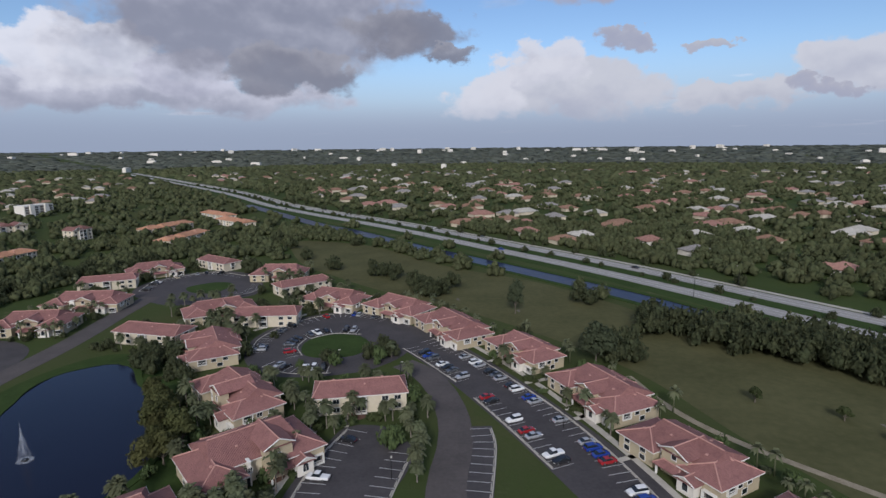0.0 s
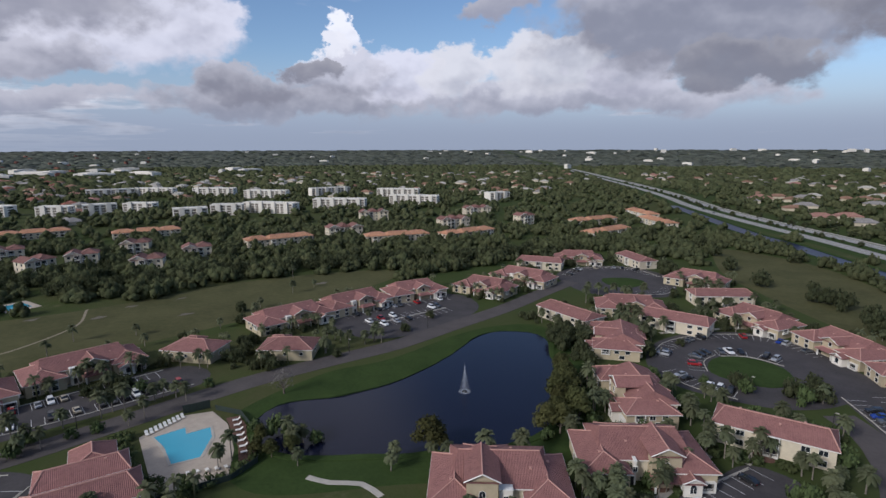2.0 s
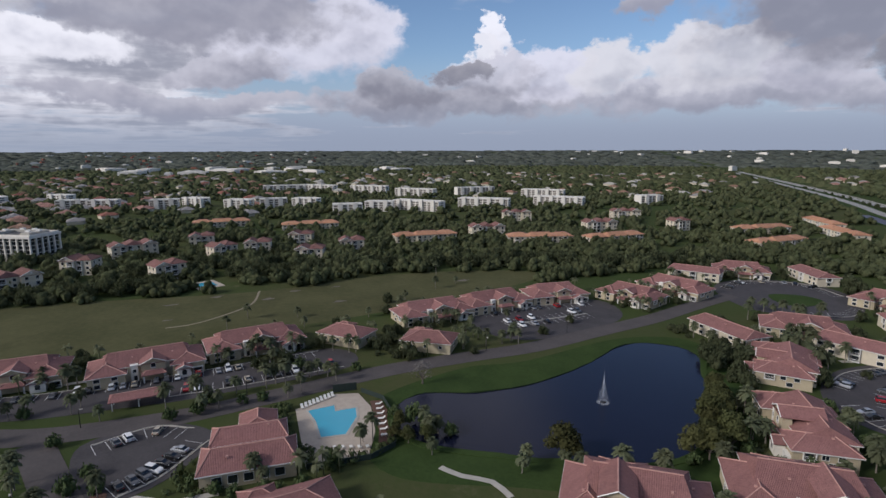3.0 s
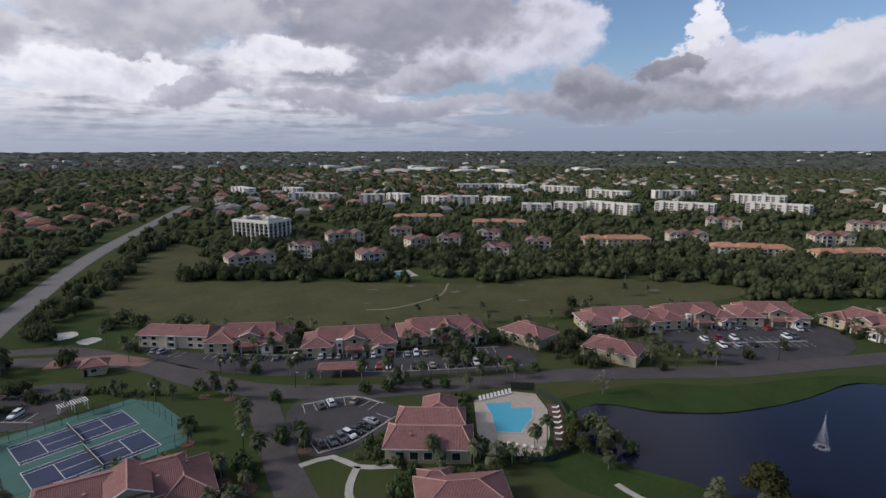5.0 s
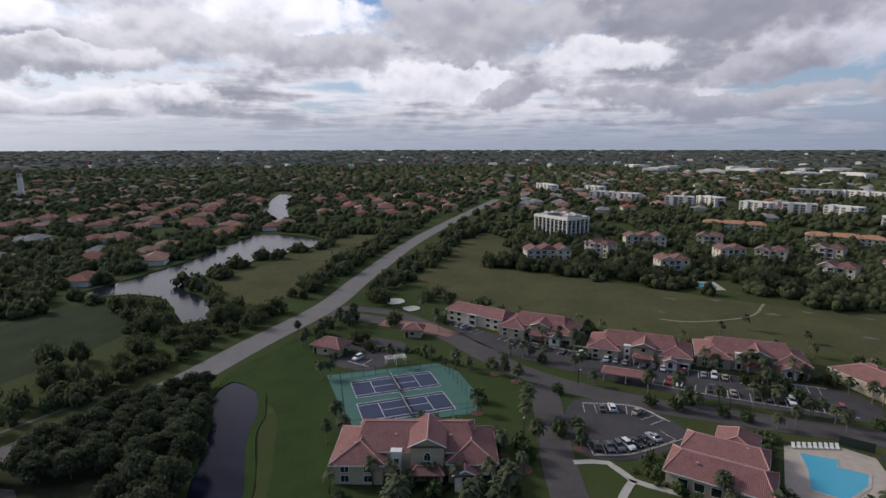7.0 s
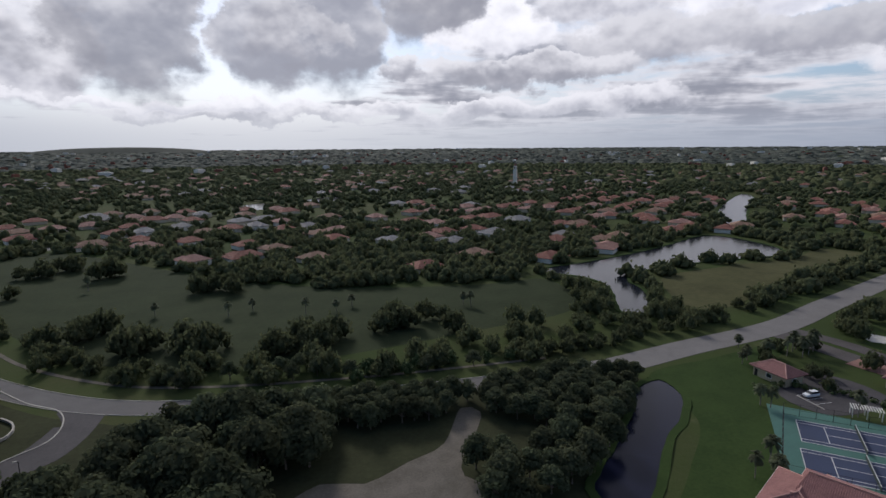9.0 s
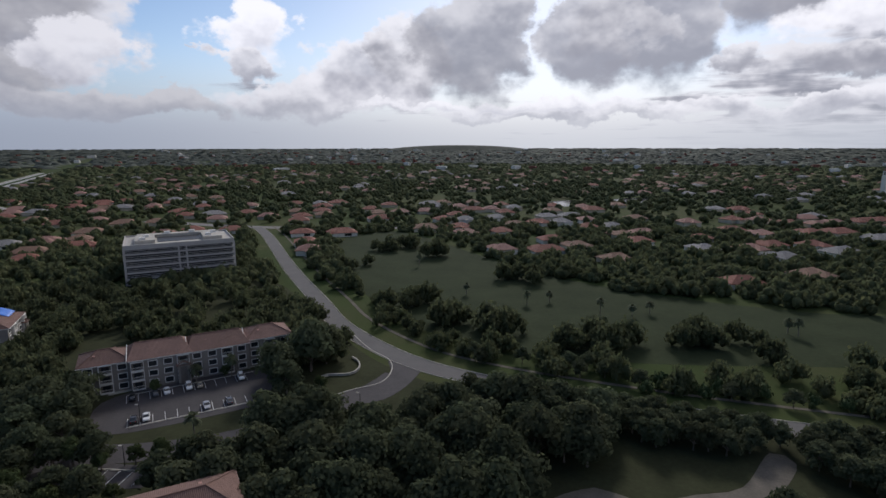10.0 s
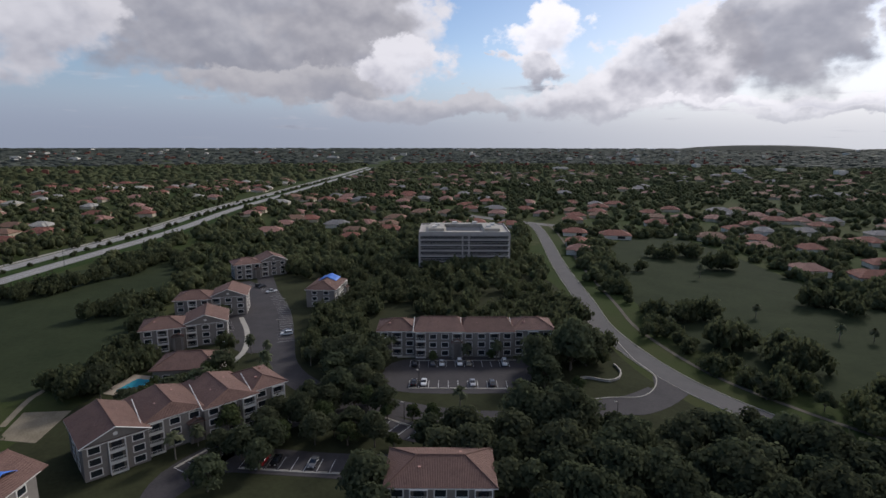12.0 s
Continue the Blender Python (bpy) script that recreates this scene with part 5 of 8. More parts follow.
place(o1, -418, -40, 50, 20, 13, 0.0, (0.9, 0.9, 0.70))
o2 = office(50, 34, 6, "six-storey office building with louvred grey bands", "louvres", OFFICE)
place(o2, 157, -272, -148, 27, 19, 0.0, (1, 1, 0.84))
drop(o1)
drop(o2)

# far apartment houses with orange and red roofs, condominium slabs
TAN_AP = apartment([(-24, -8, -6, 6), (-8.3, 9, -7, 5), (8.7, 24, -6, 6)], "low apartment house with an orange tile roof", TILE_TAN, STUCCO, 6.0, "orange-roofed apartment houses", False)
for x, y, rot, sc in ((-500, 92, 80, 0), (-445, 152, 75, 0), (-341, 202, 76, 0), (-290, 267, 61, 0), (-262, 312, 80, 0), (-187, 388, 80, 0), (-215, 520, -40, 0), (-180, 470, -40, 0), (-225, 440, 70, 0)):
    place(TAN_AP, x, y, rot, 26, 10, 0.0, (0.95, 0.95, 0.8))
drop(TAN_AP)
TOWN_L = apartment([(-14, -5, -6, 6), (-5.3, 5, -4.5, 7), (4.7, 14, -6.5, 6)], "cream three-storey townhouses with brown tile roofs and gables", TILE_BROWN, STUCCO, 8.6, "cream townhouses", False, (0, 2))
TOWN_S = apartment([(-8.5, 0, -6, 6), (-0.3, 8.5, -4.5, 7)], "cream three-storey townhouse with a brown tile roof and a gable", TILE_BROWN, STUCCO, 8.6, "cream townhouses", False, (0,))
for tpl, x, y, rot in ((TOWN_S, -348, -9, 60), (TOWN_L, -386, 18, 100), (TOWN_S, -352, 64, 105), (TOWN_S, -354, 86, 70), (TOWN_S, -309, 29, 105), (TOWN_L, -318, -38, 112), (TOWN_S, -313, 106, 60), (TOWN_S, -328, 139, 70), (TOWN_S, -400, 60, 80),
                       (TOWN_S, -372, 120, 60), (TOWN_L, -330, 250, 70), (TOWN_L, -300, 340, 70), (TOWN_L, -340, 420, 60), (TOWN_S, -270, 400, 70), (TOWN_L, -390, 330, 60)):
    place(tpl, x, y, rot, 15 if tpl is TOWN_L else 9, 8, 0.0, (0.92, 0.92, 0.95))
drop(TOWN_L, TOWN_S)


def condo(w, floors):
    v = thing("condominium", "white flat-roofed condominium, its shaded balconies painted as dark panels", "condominium", "white condominiums")
    h = floors * 3.0
    part("wall", boxes((-w / 2, w / 2, -7, 7, 0, h + 1.0)), STUCCO_W, v)
    for i in range(int(w / 14)):
        x = -w / 2 + (i + 0.5) * w / int(w / 14)
        part("stair_tower", boxes((x - 2.2, x + 2.2, -8.6, -6.9, 0, h + 2.4)), STUCCO_W, v)
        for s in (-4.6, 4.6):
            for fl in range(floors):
                # flat panel on the wall: the balcony's inner shade is only its colour
                part("balcony_recess", boxes((x + s - 1.9, x + s + 1.9, -7.06, -6.9, fl * 3.0 + 0.5, fl * 3.0 + 2.7)), PAINTED_SHADE, v)
    for s in (-w / 2, w / 2):
        if s > 0:
            for fl in range(floors):
                part("window", boxes((s - 0.05, s + 0.05, -3, 3, fl * 3.0 + 1.0, fl * 3.0 + 2.3)), GLASS, v)
    part("parapet", boxes((-w / 2 - 0.2, w / 2 + 0.2, -7.2, -6.8, h + 0.7, h + 1.3), (-w / 2 - 0.2, w / 2 + 0.2, 6.8, 7.2, h + 0.7, h + 1.3)), TRIM, v)
    return v


CONDO_S, CONDO_L = condo(30, 4), condo(58, 4)
for x, y, L in ((-690, 68, 0), (-692, 101, 0), (-641, 138, 0), (-633, 174, 0), (-616, 207, 0), (-527, 220, 0), (-534, 260, 0), (-517, 299, 1), (-499, 374, 1), (-467, 459, 1),
                (-853, 250, 1), (-830, 300, 1), (-767, 357, 1), (-673, 384, 1), (-652, 471, 1), (-720, 10, 0), (-740, -20, 0), (-862, -106, 1), (-836, -33, 0), (-560, 520, 1), (-420, 560, 0)):
    place(CONDO_L if L else CONDO_S, x, y, 52 + 25 * math.sin(x), 30 if L else 16, 10, 0.0, (1, 1, 0.82))
drop(CONDO_S)
drop(CONDO_L)

# ---- pool, tennis courts, fountain ----
DECK_LINE = [(-131, 38.5), (-134, 50.5), (-131, 56), (-122, 55.5), (-110, 51), (-100, 44.5), (-103.5, 32), (-112, 34)]
area("pool_deck", DECK_LINE, DECK, "pale paved pool deck", "pavement", 0.12, smooth=False)
pool = thing("swimming_pool", "bright turquoise stepped swimming pool with a pale coping", "swimming pool")
POOL_LINE = ccw([Vector(p) for p in ((-128.7, 40.7), (-128.0, 47.9), (-124.8, 46.9), (-123.6, 52.2), (-118.6, 50.4), (-112.0, 44.6), (-114.0, 38.8), (-122.2, 40.4))])
part("water", prism(POOL_LINE, 0.0, 0.15), POOLW, pool)
bm = ribbon(POOL_LINE + [POOL_LINE[0]], 0.35, -0.35, 0.0, 0.19)
part("coping", bm, CONCRETE, pool)
take(DECK_LINE)
area("mulch_bed", [(-125, 56.6), (-124, 59.5), (-112, 57), (-102, 51.5), (-100.2, 47), (-110, 52)], MULCH, "red bark mulch bed beside the pool deck", "ground", 0.09, smooth=False)
for x, y, r in ((-104, -16, 2.2), (-107, -21, 2.0), (-116, -5, 1.6), (-125, -31, 1.6), (-35, 101, 2.2), (-32, 108, 1.8), (-22, 127, 2.4), (-110, 17, 1.8), (-150, -32, 1.6), (-147, -25, 1.6)):
    area("mulch_bed", [(x + r * math.cos(k * TAU / 9), y + r * math.sin(k * TAU / 9)) for k in range(9)], MULCH, "round red mulch bed under palms", "ground", 0.1, block=False)


def lounger():
    v = thing("sun_lounger", "white sun lounger with a raised back on the pool deck", "sun lounger", "loungers by the pool")
    part("bed", boxes((-0.35, 0.35, -0.6, 0.7, 0.28, 0.36)), TRIM, v)
    bm = boxes((-0.35, 0.35, 0, 0.7, 0, 0.07))
    b = part("backrest", bm, TRIM, v)
    b.matrix_local = pose(0, 0.7, 0.34, 40, 0, 0)
    for x in (-0.3, 0.3):
        for y in (-0.5, 0.6):
            part("leg", boxes((x - 0.03, x + 0.03, y - 0.03, y + 0.03, 0, 0.28)), TRIM, v)
    return v


lg = lounger()
for i in range(9):
    clone(lg, pose(-130.6 - i * 0.3, 40.2 + i * 1.15, 0.12, 0, 0, 82))
for i in range(7):
    clone(lg, pose(-122 + i * 2.5, 57.4 - i * 0.95, 0.12, 0, 0, -25))
for i in range(5):
    clone(lg, pose(-108 + i * 0.9, 40 + i * 1.6, 0.12, 0, 0, -100))
drop(lg)
screen = thing("windscreen", "dark green mesh windscreen between posts at the pool", "screen")
part("mesh_panel", boxes((-3.2, 3.2, -0.04, 0.04, 0.1, 2.3)), FENCE, screen)
for k in range(5):
    part("post", rod(bmesh.new(), (-3.2 + k * 1.6, 0, 0), (-3.2 + k * 1.6, 0, 2.4), 0.05, 0.05, 6), DARK, screen)
screen.matrix_world = pose(-134.2, 53.4, 0.05, 0, 0, 74)
wall_line = [Vector(p) for p in ((-103.5, 32), (-99.6, 45), (-101.5, 52), (-112, 57.6), (-124, 60), (-131.5, 57))]
setting("pool_fence", ribbon(wall_line, 0.06, -0.06, 0.0, 1.3), FENCE, "dark metal fence round the pool deck", "fence")

# tennis: pad, two courts, lines, nets, fence
A = 126.5
area("tennis_pad", [(-134.5, -79), (-153, -51), (-149, -43), (-135, -33), (-125, -31), (-108, -58)], COURT, "green acrylic surround of the tennis courts", "court", 0.08, smooth=False)


def tennis_court(x, y):
    v = thing("tennis_court", "blue tennis court with white lines and a net", "tennis court", "tennis courts")
    part("surface", boxes((-11.9, 11.9, -5.5, 5.5, 0, 0.02)), COURTBLUE, v)
    li = bmesh.new()
    for yy in (-5.45, -4.1, 4.1, 5.45):
        box(li, -11.9, 11.9, yy - 0.09, yy + 0.09, 0.021, 0.03)
    for xx in (-11.85, 11.85):
        box(li, xx - 0.09, xx + 0.09, -5.5, 5.5, 0.031, 0.036)
    for xx in (-6.4, 6.4):
        box(li, xx - 0.09, xx + 0.09, -4.1, 4.1, 0.031, 0.036)
    box(li, -6.4, 6.4, -0.09, 0.09, 0.021, 0.03)
    part("line", li, PAINT, v)
    part("net", boxes((-0.03, 0.03, -6.2, 6.2, 0.03, 0.98)), FENCE, v, "dark net with a white band")
    part("net_band", boxes((-0.05, 0.05, -6.2, 6.2, 0.98, 1.08)), PAINT, v)
    for yy in (-6.25, 6.25):
        part("net_post", rod(bmesh.new(), (0, yy, 0.0), (0, yy, 1.12), 0.06, 0.06), DARK, v)
    v.matrix_world = pose(x, y, 0.085, 0, 0, A)
    return v


tennis_court(-135, -57.5)
tennis_court(-123, -49.5)
# windscreen fence between the courts and on two ends
mid = Vector((-129, -53.5))
d1 = Vector((math.cos(radians(A)), math.sin(radians(A))))
d2 = Vector((-d1.y, d1.x))
fence = thing("court_fence", "tall dark mesh fence with posts round the tennis courts", "fence")
for a, b in (((-17, -16), (17, -16)), ((17, -16), (17, 15)), ((17, 15), (-14, 15)), ((-14, 15), (-17, -16))):
    p, q = mid + d1 * a[0] + d2 * a[1], mid + d1 * b[0] + d2 * b[1]
    k = 9
    for i in range(k):
        c = p.lerp(q, i / k)
        part("post", rod(bmesh.new(), (*c, 0), (*c, 3.2), 0.05, 0.05, 5), DARK, fence)
    for z in (0.15, 1.6, 3.1):
        part("rail", rod(bmesh.new(), (*p, z), (*q, z), 0.03, 0.03, 4), DARK, fence)
# club pavilion by the courts
shed = thing("court_shelter", "small white lattice shelter beside the courts", "shelter")
for x in (-3, 0, 3):
    for y in (-1.2, 1.2):
        part("post", boxes((x - 0.08, x + 0.08, y - 0.08, y + 0.08, 0, 2.4)), TRIM, shed)
for k in range(12):
    part("slat", boxes((-3.2 + k * 0.57, -3.05 + k * 0.57, -1.6, 1.6, 2.4, 2.52)), TRIM, shed)
shed.matrix_world = pose(-148.5, -63, 0.05, 0, 0, A)


def fountain(x, y):
    """A jet thrown from a float: many thin drops in a rising and falling plume."""
    v = thing("fountain", "white water jet spraying from a float in the lake", "fountain")
    rnd = random.Random(5)
    bm = bmesh.new()
    for i in range(900):
        t = rnd.random() ** 0.7
        a = rnd.random() * TAU
        spread = 0.1 + 1.7 * t * rnd.random()
        h = 8.6 * (1 - t) ** 0.9 * (0.75 + 0.25 * rnd.random())
        p = Vector((spread * math.cos(a) * (0.35 + 0.65 * t), spread * math.sin(a) * (0.35 + 0.65 * t), 0.1 + h))
        s, l = 0.02 + 0.035 * rnd.random(), 0.25 + 0.6 * rnd.random()
        side = Vector((math.cos(a * 3), math.sin(a * 3), 0)) * s
        bm.faces.new([bm.verts.new(q) for q in (p - side, p + side, p + Vector((0, 0, l)))])
    part("spray", bm, SPRAY, v, "falling white drops")
    part("float", rod(bmesh.new(), (0, 0, 0), (0, 0, 0.25), 0.7, 0.6, 12), DARK, v)
    foam = bmesh.new()
    for i in range(260):
        a, r = rnd.random() * TAU, 1.6 * math.sqrt(rnd.random())
        s = 0.06 + 0.12 * rnd.random()
        box(foam, r * math.cos(a) - s, r * math.cos(a) + s, r * math.sin(a) - s, r * math.sin(a) + s, 0.0, 0.03)
    part("foam", foam, SPRAY, v)
    v.matrix_world = pose(x, y, 0.04)


fountain(-91, 108)


# ---- cars ----
def loft(rows):
    """A closed body from cross-sections: (x, half width, z low, z high)."""
    bm = bmesh.new()
    prev = None
    for x, w, z0, z1 in rows:
        r = min(0.10, (z1 - z0) * 0.3)
        ring = [bm.verts.new((x, y, z)) for y, z in ((-w, z0), (w, z0), (w * 1.02, z0 + (z1 - z0) * 0.6), (w * 0.94, z1 - r * 0.3), (w * 0.7, z1), (-w * 0.7, z1), (-w * 0.94, z1 - r * 0.3), (-w * 1.02, z0 + (z1 - z0) * 0.6))]
        if prev:
            for i in range(8):
                bm.faces.new((prev[i], prev[(i + 1) % 8], ring[(i + 1) % 8], ring[i]))
        else:
            bm.faces.new(ring[::-1])
        prev = ring
    bm.faces.new(prev)
    bmesh.ops.recalc_face_normals(bm, faces=bm.faces)
    return bm


SHAPES = {
    "sedan": ([(-2.3, 0.70, 0.40, 0.78), (-2.1, 0.86, 0.28, 0.95), (-1.3, 0.90, 0.25, 0.98), (0.8, 0.90, 0.25, 0.96), (1.9, 0.86, 0.27, 0.84), (2.3, 0.66, 0.38, 0.70)],
              [(-1.75, 0.72, 0.94, 0.97), (-1.0, 0.72, 0.94, 1.40), (0.15, 0.72, 0.94, 1.42), (1.05, 0.74, 0.92, 0.95)], (-1.0, 0.25, 1.40)),
    "suv": ([(-2.3, 0.80, 0.45, 1.05), (-2.2, 0.92, 0.32, 1.12), (0.9, 0.94, 0.30, 1.10), (1.95, 0.90, 0.32, 1.02), (2.35, 0.74, 0.42, 0.85)],
            [(-2.15, 0.76, 1.10, 1.15), (-1.9, 0.78, 1.10, 1.70), (0.2, 0.78, 1.10, 1.72), (1.05, 0.80, 1.08, 1.12)], (-1.85, 0.3, 1.69)),
    "pickup": ([(-2.7, 0.88, 0.50, 1.02), (-0.7, 0.94, 0.40, 1.05), (1.2, 0.94, 0.38, 1.10), (2.2, 0.92, 0.40, 1.05), (2.7, 0.78, 0.48, 0.88)],
               [(-0.75, 0.80, 1.05, 1.10), (-0.6, 0.80, 1.05, 1.78), (0.6, 0.80, 1.05, 1.80), (1.4, 0.82, 1.06, 1.10)], (-0.6, 0.65, 1.78)),
    "van": ([(-2.5, 0.90, 0.40, 1.30), (-2.4, 0.95, 0.32, 1.40), (1.4, 0.95, 0.30, 1.35), (2.2, 0.90, 0.34, 1.05), (2.55, 0.74, 0.42, 0.85)],
            [(-2.38, 0.84, 1.35, 1.95), (-2.2, 0.86, 1.35, 2.1), (1.0, 0.84, 1.35, 2.08), (1.75, 0.82, 1.20, 1.25)], (-2.25, 1.05, 2.07)),
}
WHEEL = rod(bmesh.new(), (0, -0.11, 0), (0, 0.11, 0), 0.33, 0.33, 12)
WHEEL_MESH = merged("wheel", ((WHEEL, TYRE), (rod(bmesh.new(), (0, -0.12, 0), (0, 0.12, 0), 0.2, 0.2, 8), RIM)))
COLOURS = {"white": (0.75, 0.75, 0.74), "silver": (0.42, 0.43, 0.45), "black": (0.018, 0.018, 0.02), "grey": (0.12, 0.125, 0.135), "red": (0.30, 0.018, 0.022), "blue": (0.02, 0.05, 0.26), "beige": (0.38, 0.33, 0.25)}
PAINTS = {k: material(k + "_car_paint", c, tuple(x * 0.92 for x in c), 0.8, 0.22, metal=0.3 if k in ("silver", "grey") else 0.0, spec=0.6) for k, c in COLOURS.items()}


def car(shape, colour, lights=True):
    low, top, (ra, rb, rz) = SHAPES[shape]
    v = thing("car", f"{colour} {'car' if shape == 'sedan' else shape} parked on asphalt" if shape != "suv" else f"{colour} sport utility car parked on asphalt", "car" if shape in ("sedan", "suv") else shape, "parked cars")
    part("body", loft(low), PAINTS[colour], v)
    part("window_band", loft(top), GLASS, v, "dark tinted windows")
    w = top[1][1]
    part("roof", boxes((ra, rb, -w * 0.86, w * 0.86, rz - 0.02, rz + 0.06)), PAINTS[colour], v)
    for x in (-1.4, 1.4):
        for y in (-0.82, 0.82):
            t = new("wheel", WHEEL_MESH)
            t.parent, t.location = v, (x, y, 0.33)
    xf, xb = low[-1][0], low[0][0]
    for y in (-0.55, 0.55) if lights else ():
        part("headlight", boxes((xf - 0.12, xf + 0.01, y - 0.16, y + 0.16, 0.58, 0.72)), LAMPGLASS, v)
        part("tail_light", boxes((xb - 0.01, xb + 0.1, y - 0.14, y + 0.14, 0.62, 0.80)), TAILGLASS, v)
    return v


MODELS, PLAIN = {}, {}
for shape, colours in (("sedan", ("white", "silver", "black", "grey", "red", "blue", "beige")), ("suv", ("white", "silver", "black", "grey", "red", "blue")), ("pickup", ("white", "black", "red")), ("van", ("white",))):
    for c in colours:
        MODELS[shape, c], PLAIN[shape, c] = car(shape, c), car(shape, c, False)
CHOICE = [("sedan", "black"), ("sedan", "grey"), ("suv", "black"), ("sedan", "silver"), ("sedan", "black"), ("sedan", "grey"), ("suv", "white"), ("suv", "black"), ("suv", "silver"), ("sedan", "white"), ("sedan", "beige"), ("suv", "grey"), ("sedan", "silver"), ("suv", "white"), ("pickup", "white"), ("suv", "red"), ("sedan", "black"), ("sedan", "grey"), ("sedan", "blue")]
car_rng = random.Random(11)
STOP_MESH = mesh_of("wheel_stop", boxes((-0.95, 0.95, -0.09, 0.09, 0, 0.14)), CONCRETE)


def park(model, x, y, rot):
    clone((MODELS if math.hypot(x, y) < 150 else PLAIN)[model], pose(x, y, 0.055, 0, 0, rot)).scale = (0.9, 0.9, 0.9)


def stalls(lot, pts, side, filled, width=2.75, deep=5.2, stops=True, used=None):
    """A row of stalls along a kerb line; side: +1 when the stalls lie to the line's left. Stripes, wheel stops and cars."""
    line = spline(pts, 1.0)
    run = [0.0]
    for a, b in zip(line, line[1:]):
        run.append(run[-1] + (b - a).length)
    k = int(run[-1] / width)
    bm = bmesh.new()

    def at(s):
        i = max(0, min(len(line) - 2, int(np.searchsorted(run, s)) - 1))
        a, b = line[i], line[i + 1]
        t = (b - a).normalized()
        return a + t * (s - run[i]), t, Vector((-t.y, t.x)) * side

    for i in range(k + 1):
        p, t, nrm = at(min(i * width, run[-1] - 0.01))
        q = p + nrm * deep
        w = t * 0.07
        bm.faces.new([bm.verts.new((*c, 0.085)) for c in (p - w, p + w, q + w, q - w)])
    for i in range(k):
        p, t, nrm = at((i + 0.5) * width)
        if stops and p.length < 150:
            st = new("wheel_stop", STOP_MESH)
            st.parent = lot
            st.matrix_local = Matrix.Translation((*(p + nrm * 0.35), 0.05)) @ pose(0, 0, 0, 0, 0, math.degrees(math.atan2(t.y, t.x)))
        full = (used[i] if i < len(used) else None) if used is not None else (car_rng.choice(CHOICE) if car_rng.random() < filled else None)
        if full:
            c = p + nrm * (2.9 + 0.3 * car_rng.random())
            flip = 180 if car_rng.random() < 0.15 else 0
            park(full, c.x, c.y, math.degrees(math.atan2(-nrm.y, -nrm.x)) + flip + car_rng.uniform(-2, 2))
    if abs(line[0].x) < 190:
        part("kerb", ribbon([at(min(d, run[-1] - 0.01))[0] for d in np.arange(0, run[-1] + 1.5, 1.5)], 0.12, -0.12, -0.05, 0.18), CONCRETE, lot)
    bmesh.ops.recalc_face_normals(bm, faces=bm.faces)
    ob = part("stall_line", bm, PAINT, lot)
    for f in ob.data.polygons:
        if f.normal.z < 0:
            f.flip()


W, S, B, G_, R, U, P = ("suv", "white"), ("sedan", "silver"), ("sedan", "black"), ("sedan", "grey"), ("sedan", "red"), ("sedan", "blue"), ("pickup", "white")
lane = next(o for o in scene.objects if o.name == "villa_lane")
stalls(lane, [(42, 86), (36.3, 108), (29.3, 127), (18.5, 149), (7.5, 168), (-4, 182)], 1, 0, used=[("sedan", "white"), B, ("suv", "blue"), W, None, None, None, R, U, ("suv", "blue"), S, None, None, None, S, None, None, None, S, ("sedan", "blue"), None, W, B, None, S, G_, B, None, S, W, None, S])
stalls(lane, [(22, 103), (15.3, 119), (7.5, 136)], -1, 0, used=[B, P, None, None, S, ("sedan", "red"), None, W, None, None, None, B, R])
stalls(lane, [(3, 146), (-6, 161), (-14, 173)], -1, 0.55)
stalls(LOT["south_lot"], [(-23.5, 120), (-28, 106), (-30.5, 88)], 1, 0, width=3.1, used=[None, B, None, None, None, None, P, None, None])
stalls(LOT["south_lot"], [(-7.5, 109), (-10, 97), (-12, 87)], -1, 0.0, width=3.1)
drv = next(o for o in scene.objects if o.name == "curved_drive")
area("drive_stalls", [(5, 121), (11, 121), (11.5, 112), (9.5, 97), (7, 80), (1, 80), (4, 100)], ASPHALT, "dark asphalt strip of stalls", "parking lot", 0.05, smooth=False)
stalls(drv, [(10.8, 120), (11.2, 112), (9.2, 97), (7, 84)], -1, 0.0, width=3.1)
stalls(LOT["loop_lot"], [(-64, 170), (-65, 184), (-59, 199), (-46, 211), (-33, 212), (-21, 205)], -1, 0.5)
stalls(LOT["loop_lot"], [(-56, 158), (-46, 153), (-34, 153)], 1, 0.4)
stalls(LOT["loop_lot"], [(-47, 183), (-40, 188), (-30, 187)], 1, 0.75)
stalls(LOT["loop_lot"], [(-48.5, 183), (-49.5, 175), (-46, 167)], -1, 0.4)
stalls(LOT["north_lot"], [(-144, 250), (-145, 270), (-126, 289), (-104, 280)], -1, 0.4)
stalls(LOT["north_lot"], [(-90, 262), (-89, 247), (-99, 237)], -1, 0.3)
stalls(LOT["west_lot"], [(-172, 128), (-169, 150), (-160, 178)], -1, 0.3)
stalls(LOT["west_lot"], [(-155, 128), (-152, 146), (-149, 164)], 1, 0.35)
stalls(LOT["west_lot"], [(-154.5, 128), (-151.5, 146), (-148.5, 164)], -1, 0.3)
stalls(LOT["front_lot"], [(-184, -36), (-177, -14), (-171.5, 20), (-168, 58)], -1, 0.42)
stalls(LOT["front_lot"], [(-157, 12), (-154, 28), (-152, 48), (-151, 60)], 1, 0.5)
stalls(LOT["front_lot"], [(-194, -56), (-186, -42)], -1, 0.6)
stalls(LOT["club_lot"], [(-114, -2), (-117, 6), (-127, 17)], 1, 0, used=[B, G_, ("suv", "grey"), W, B, B, S])
stalls(LOT["club_lot"], [(-139, -6), (-141, 7), (-135, 15)], -1, 0, used=[None, G_, W, None, None, ("sedan", "beige"), None])
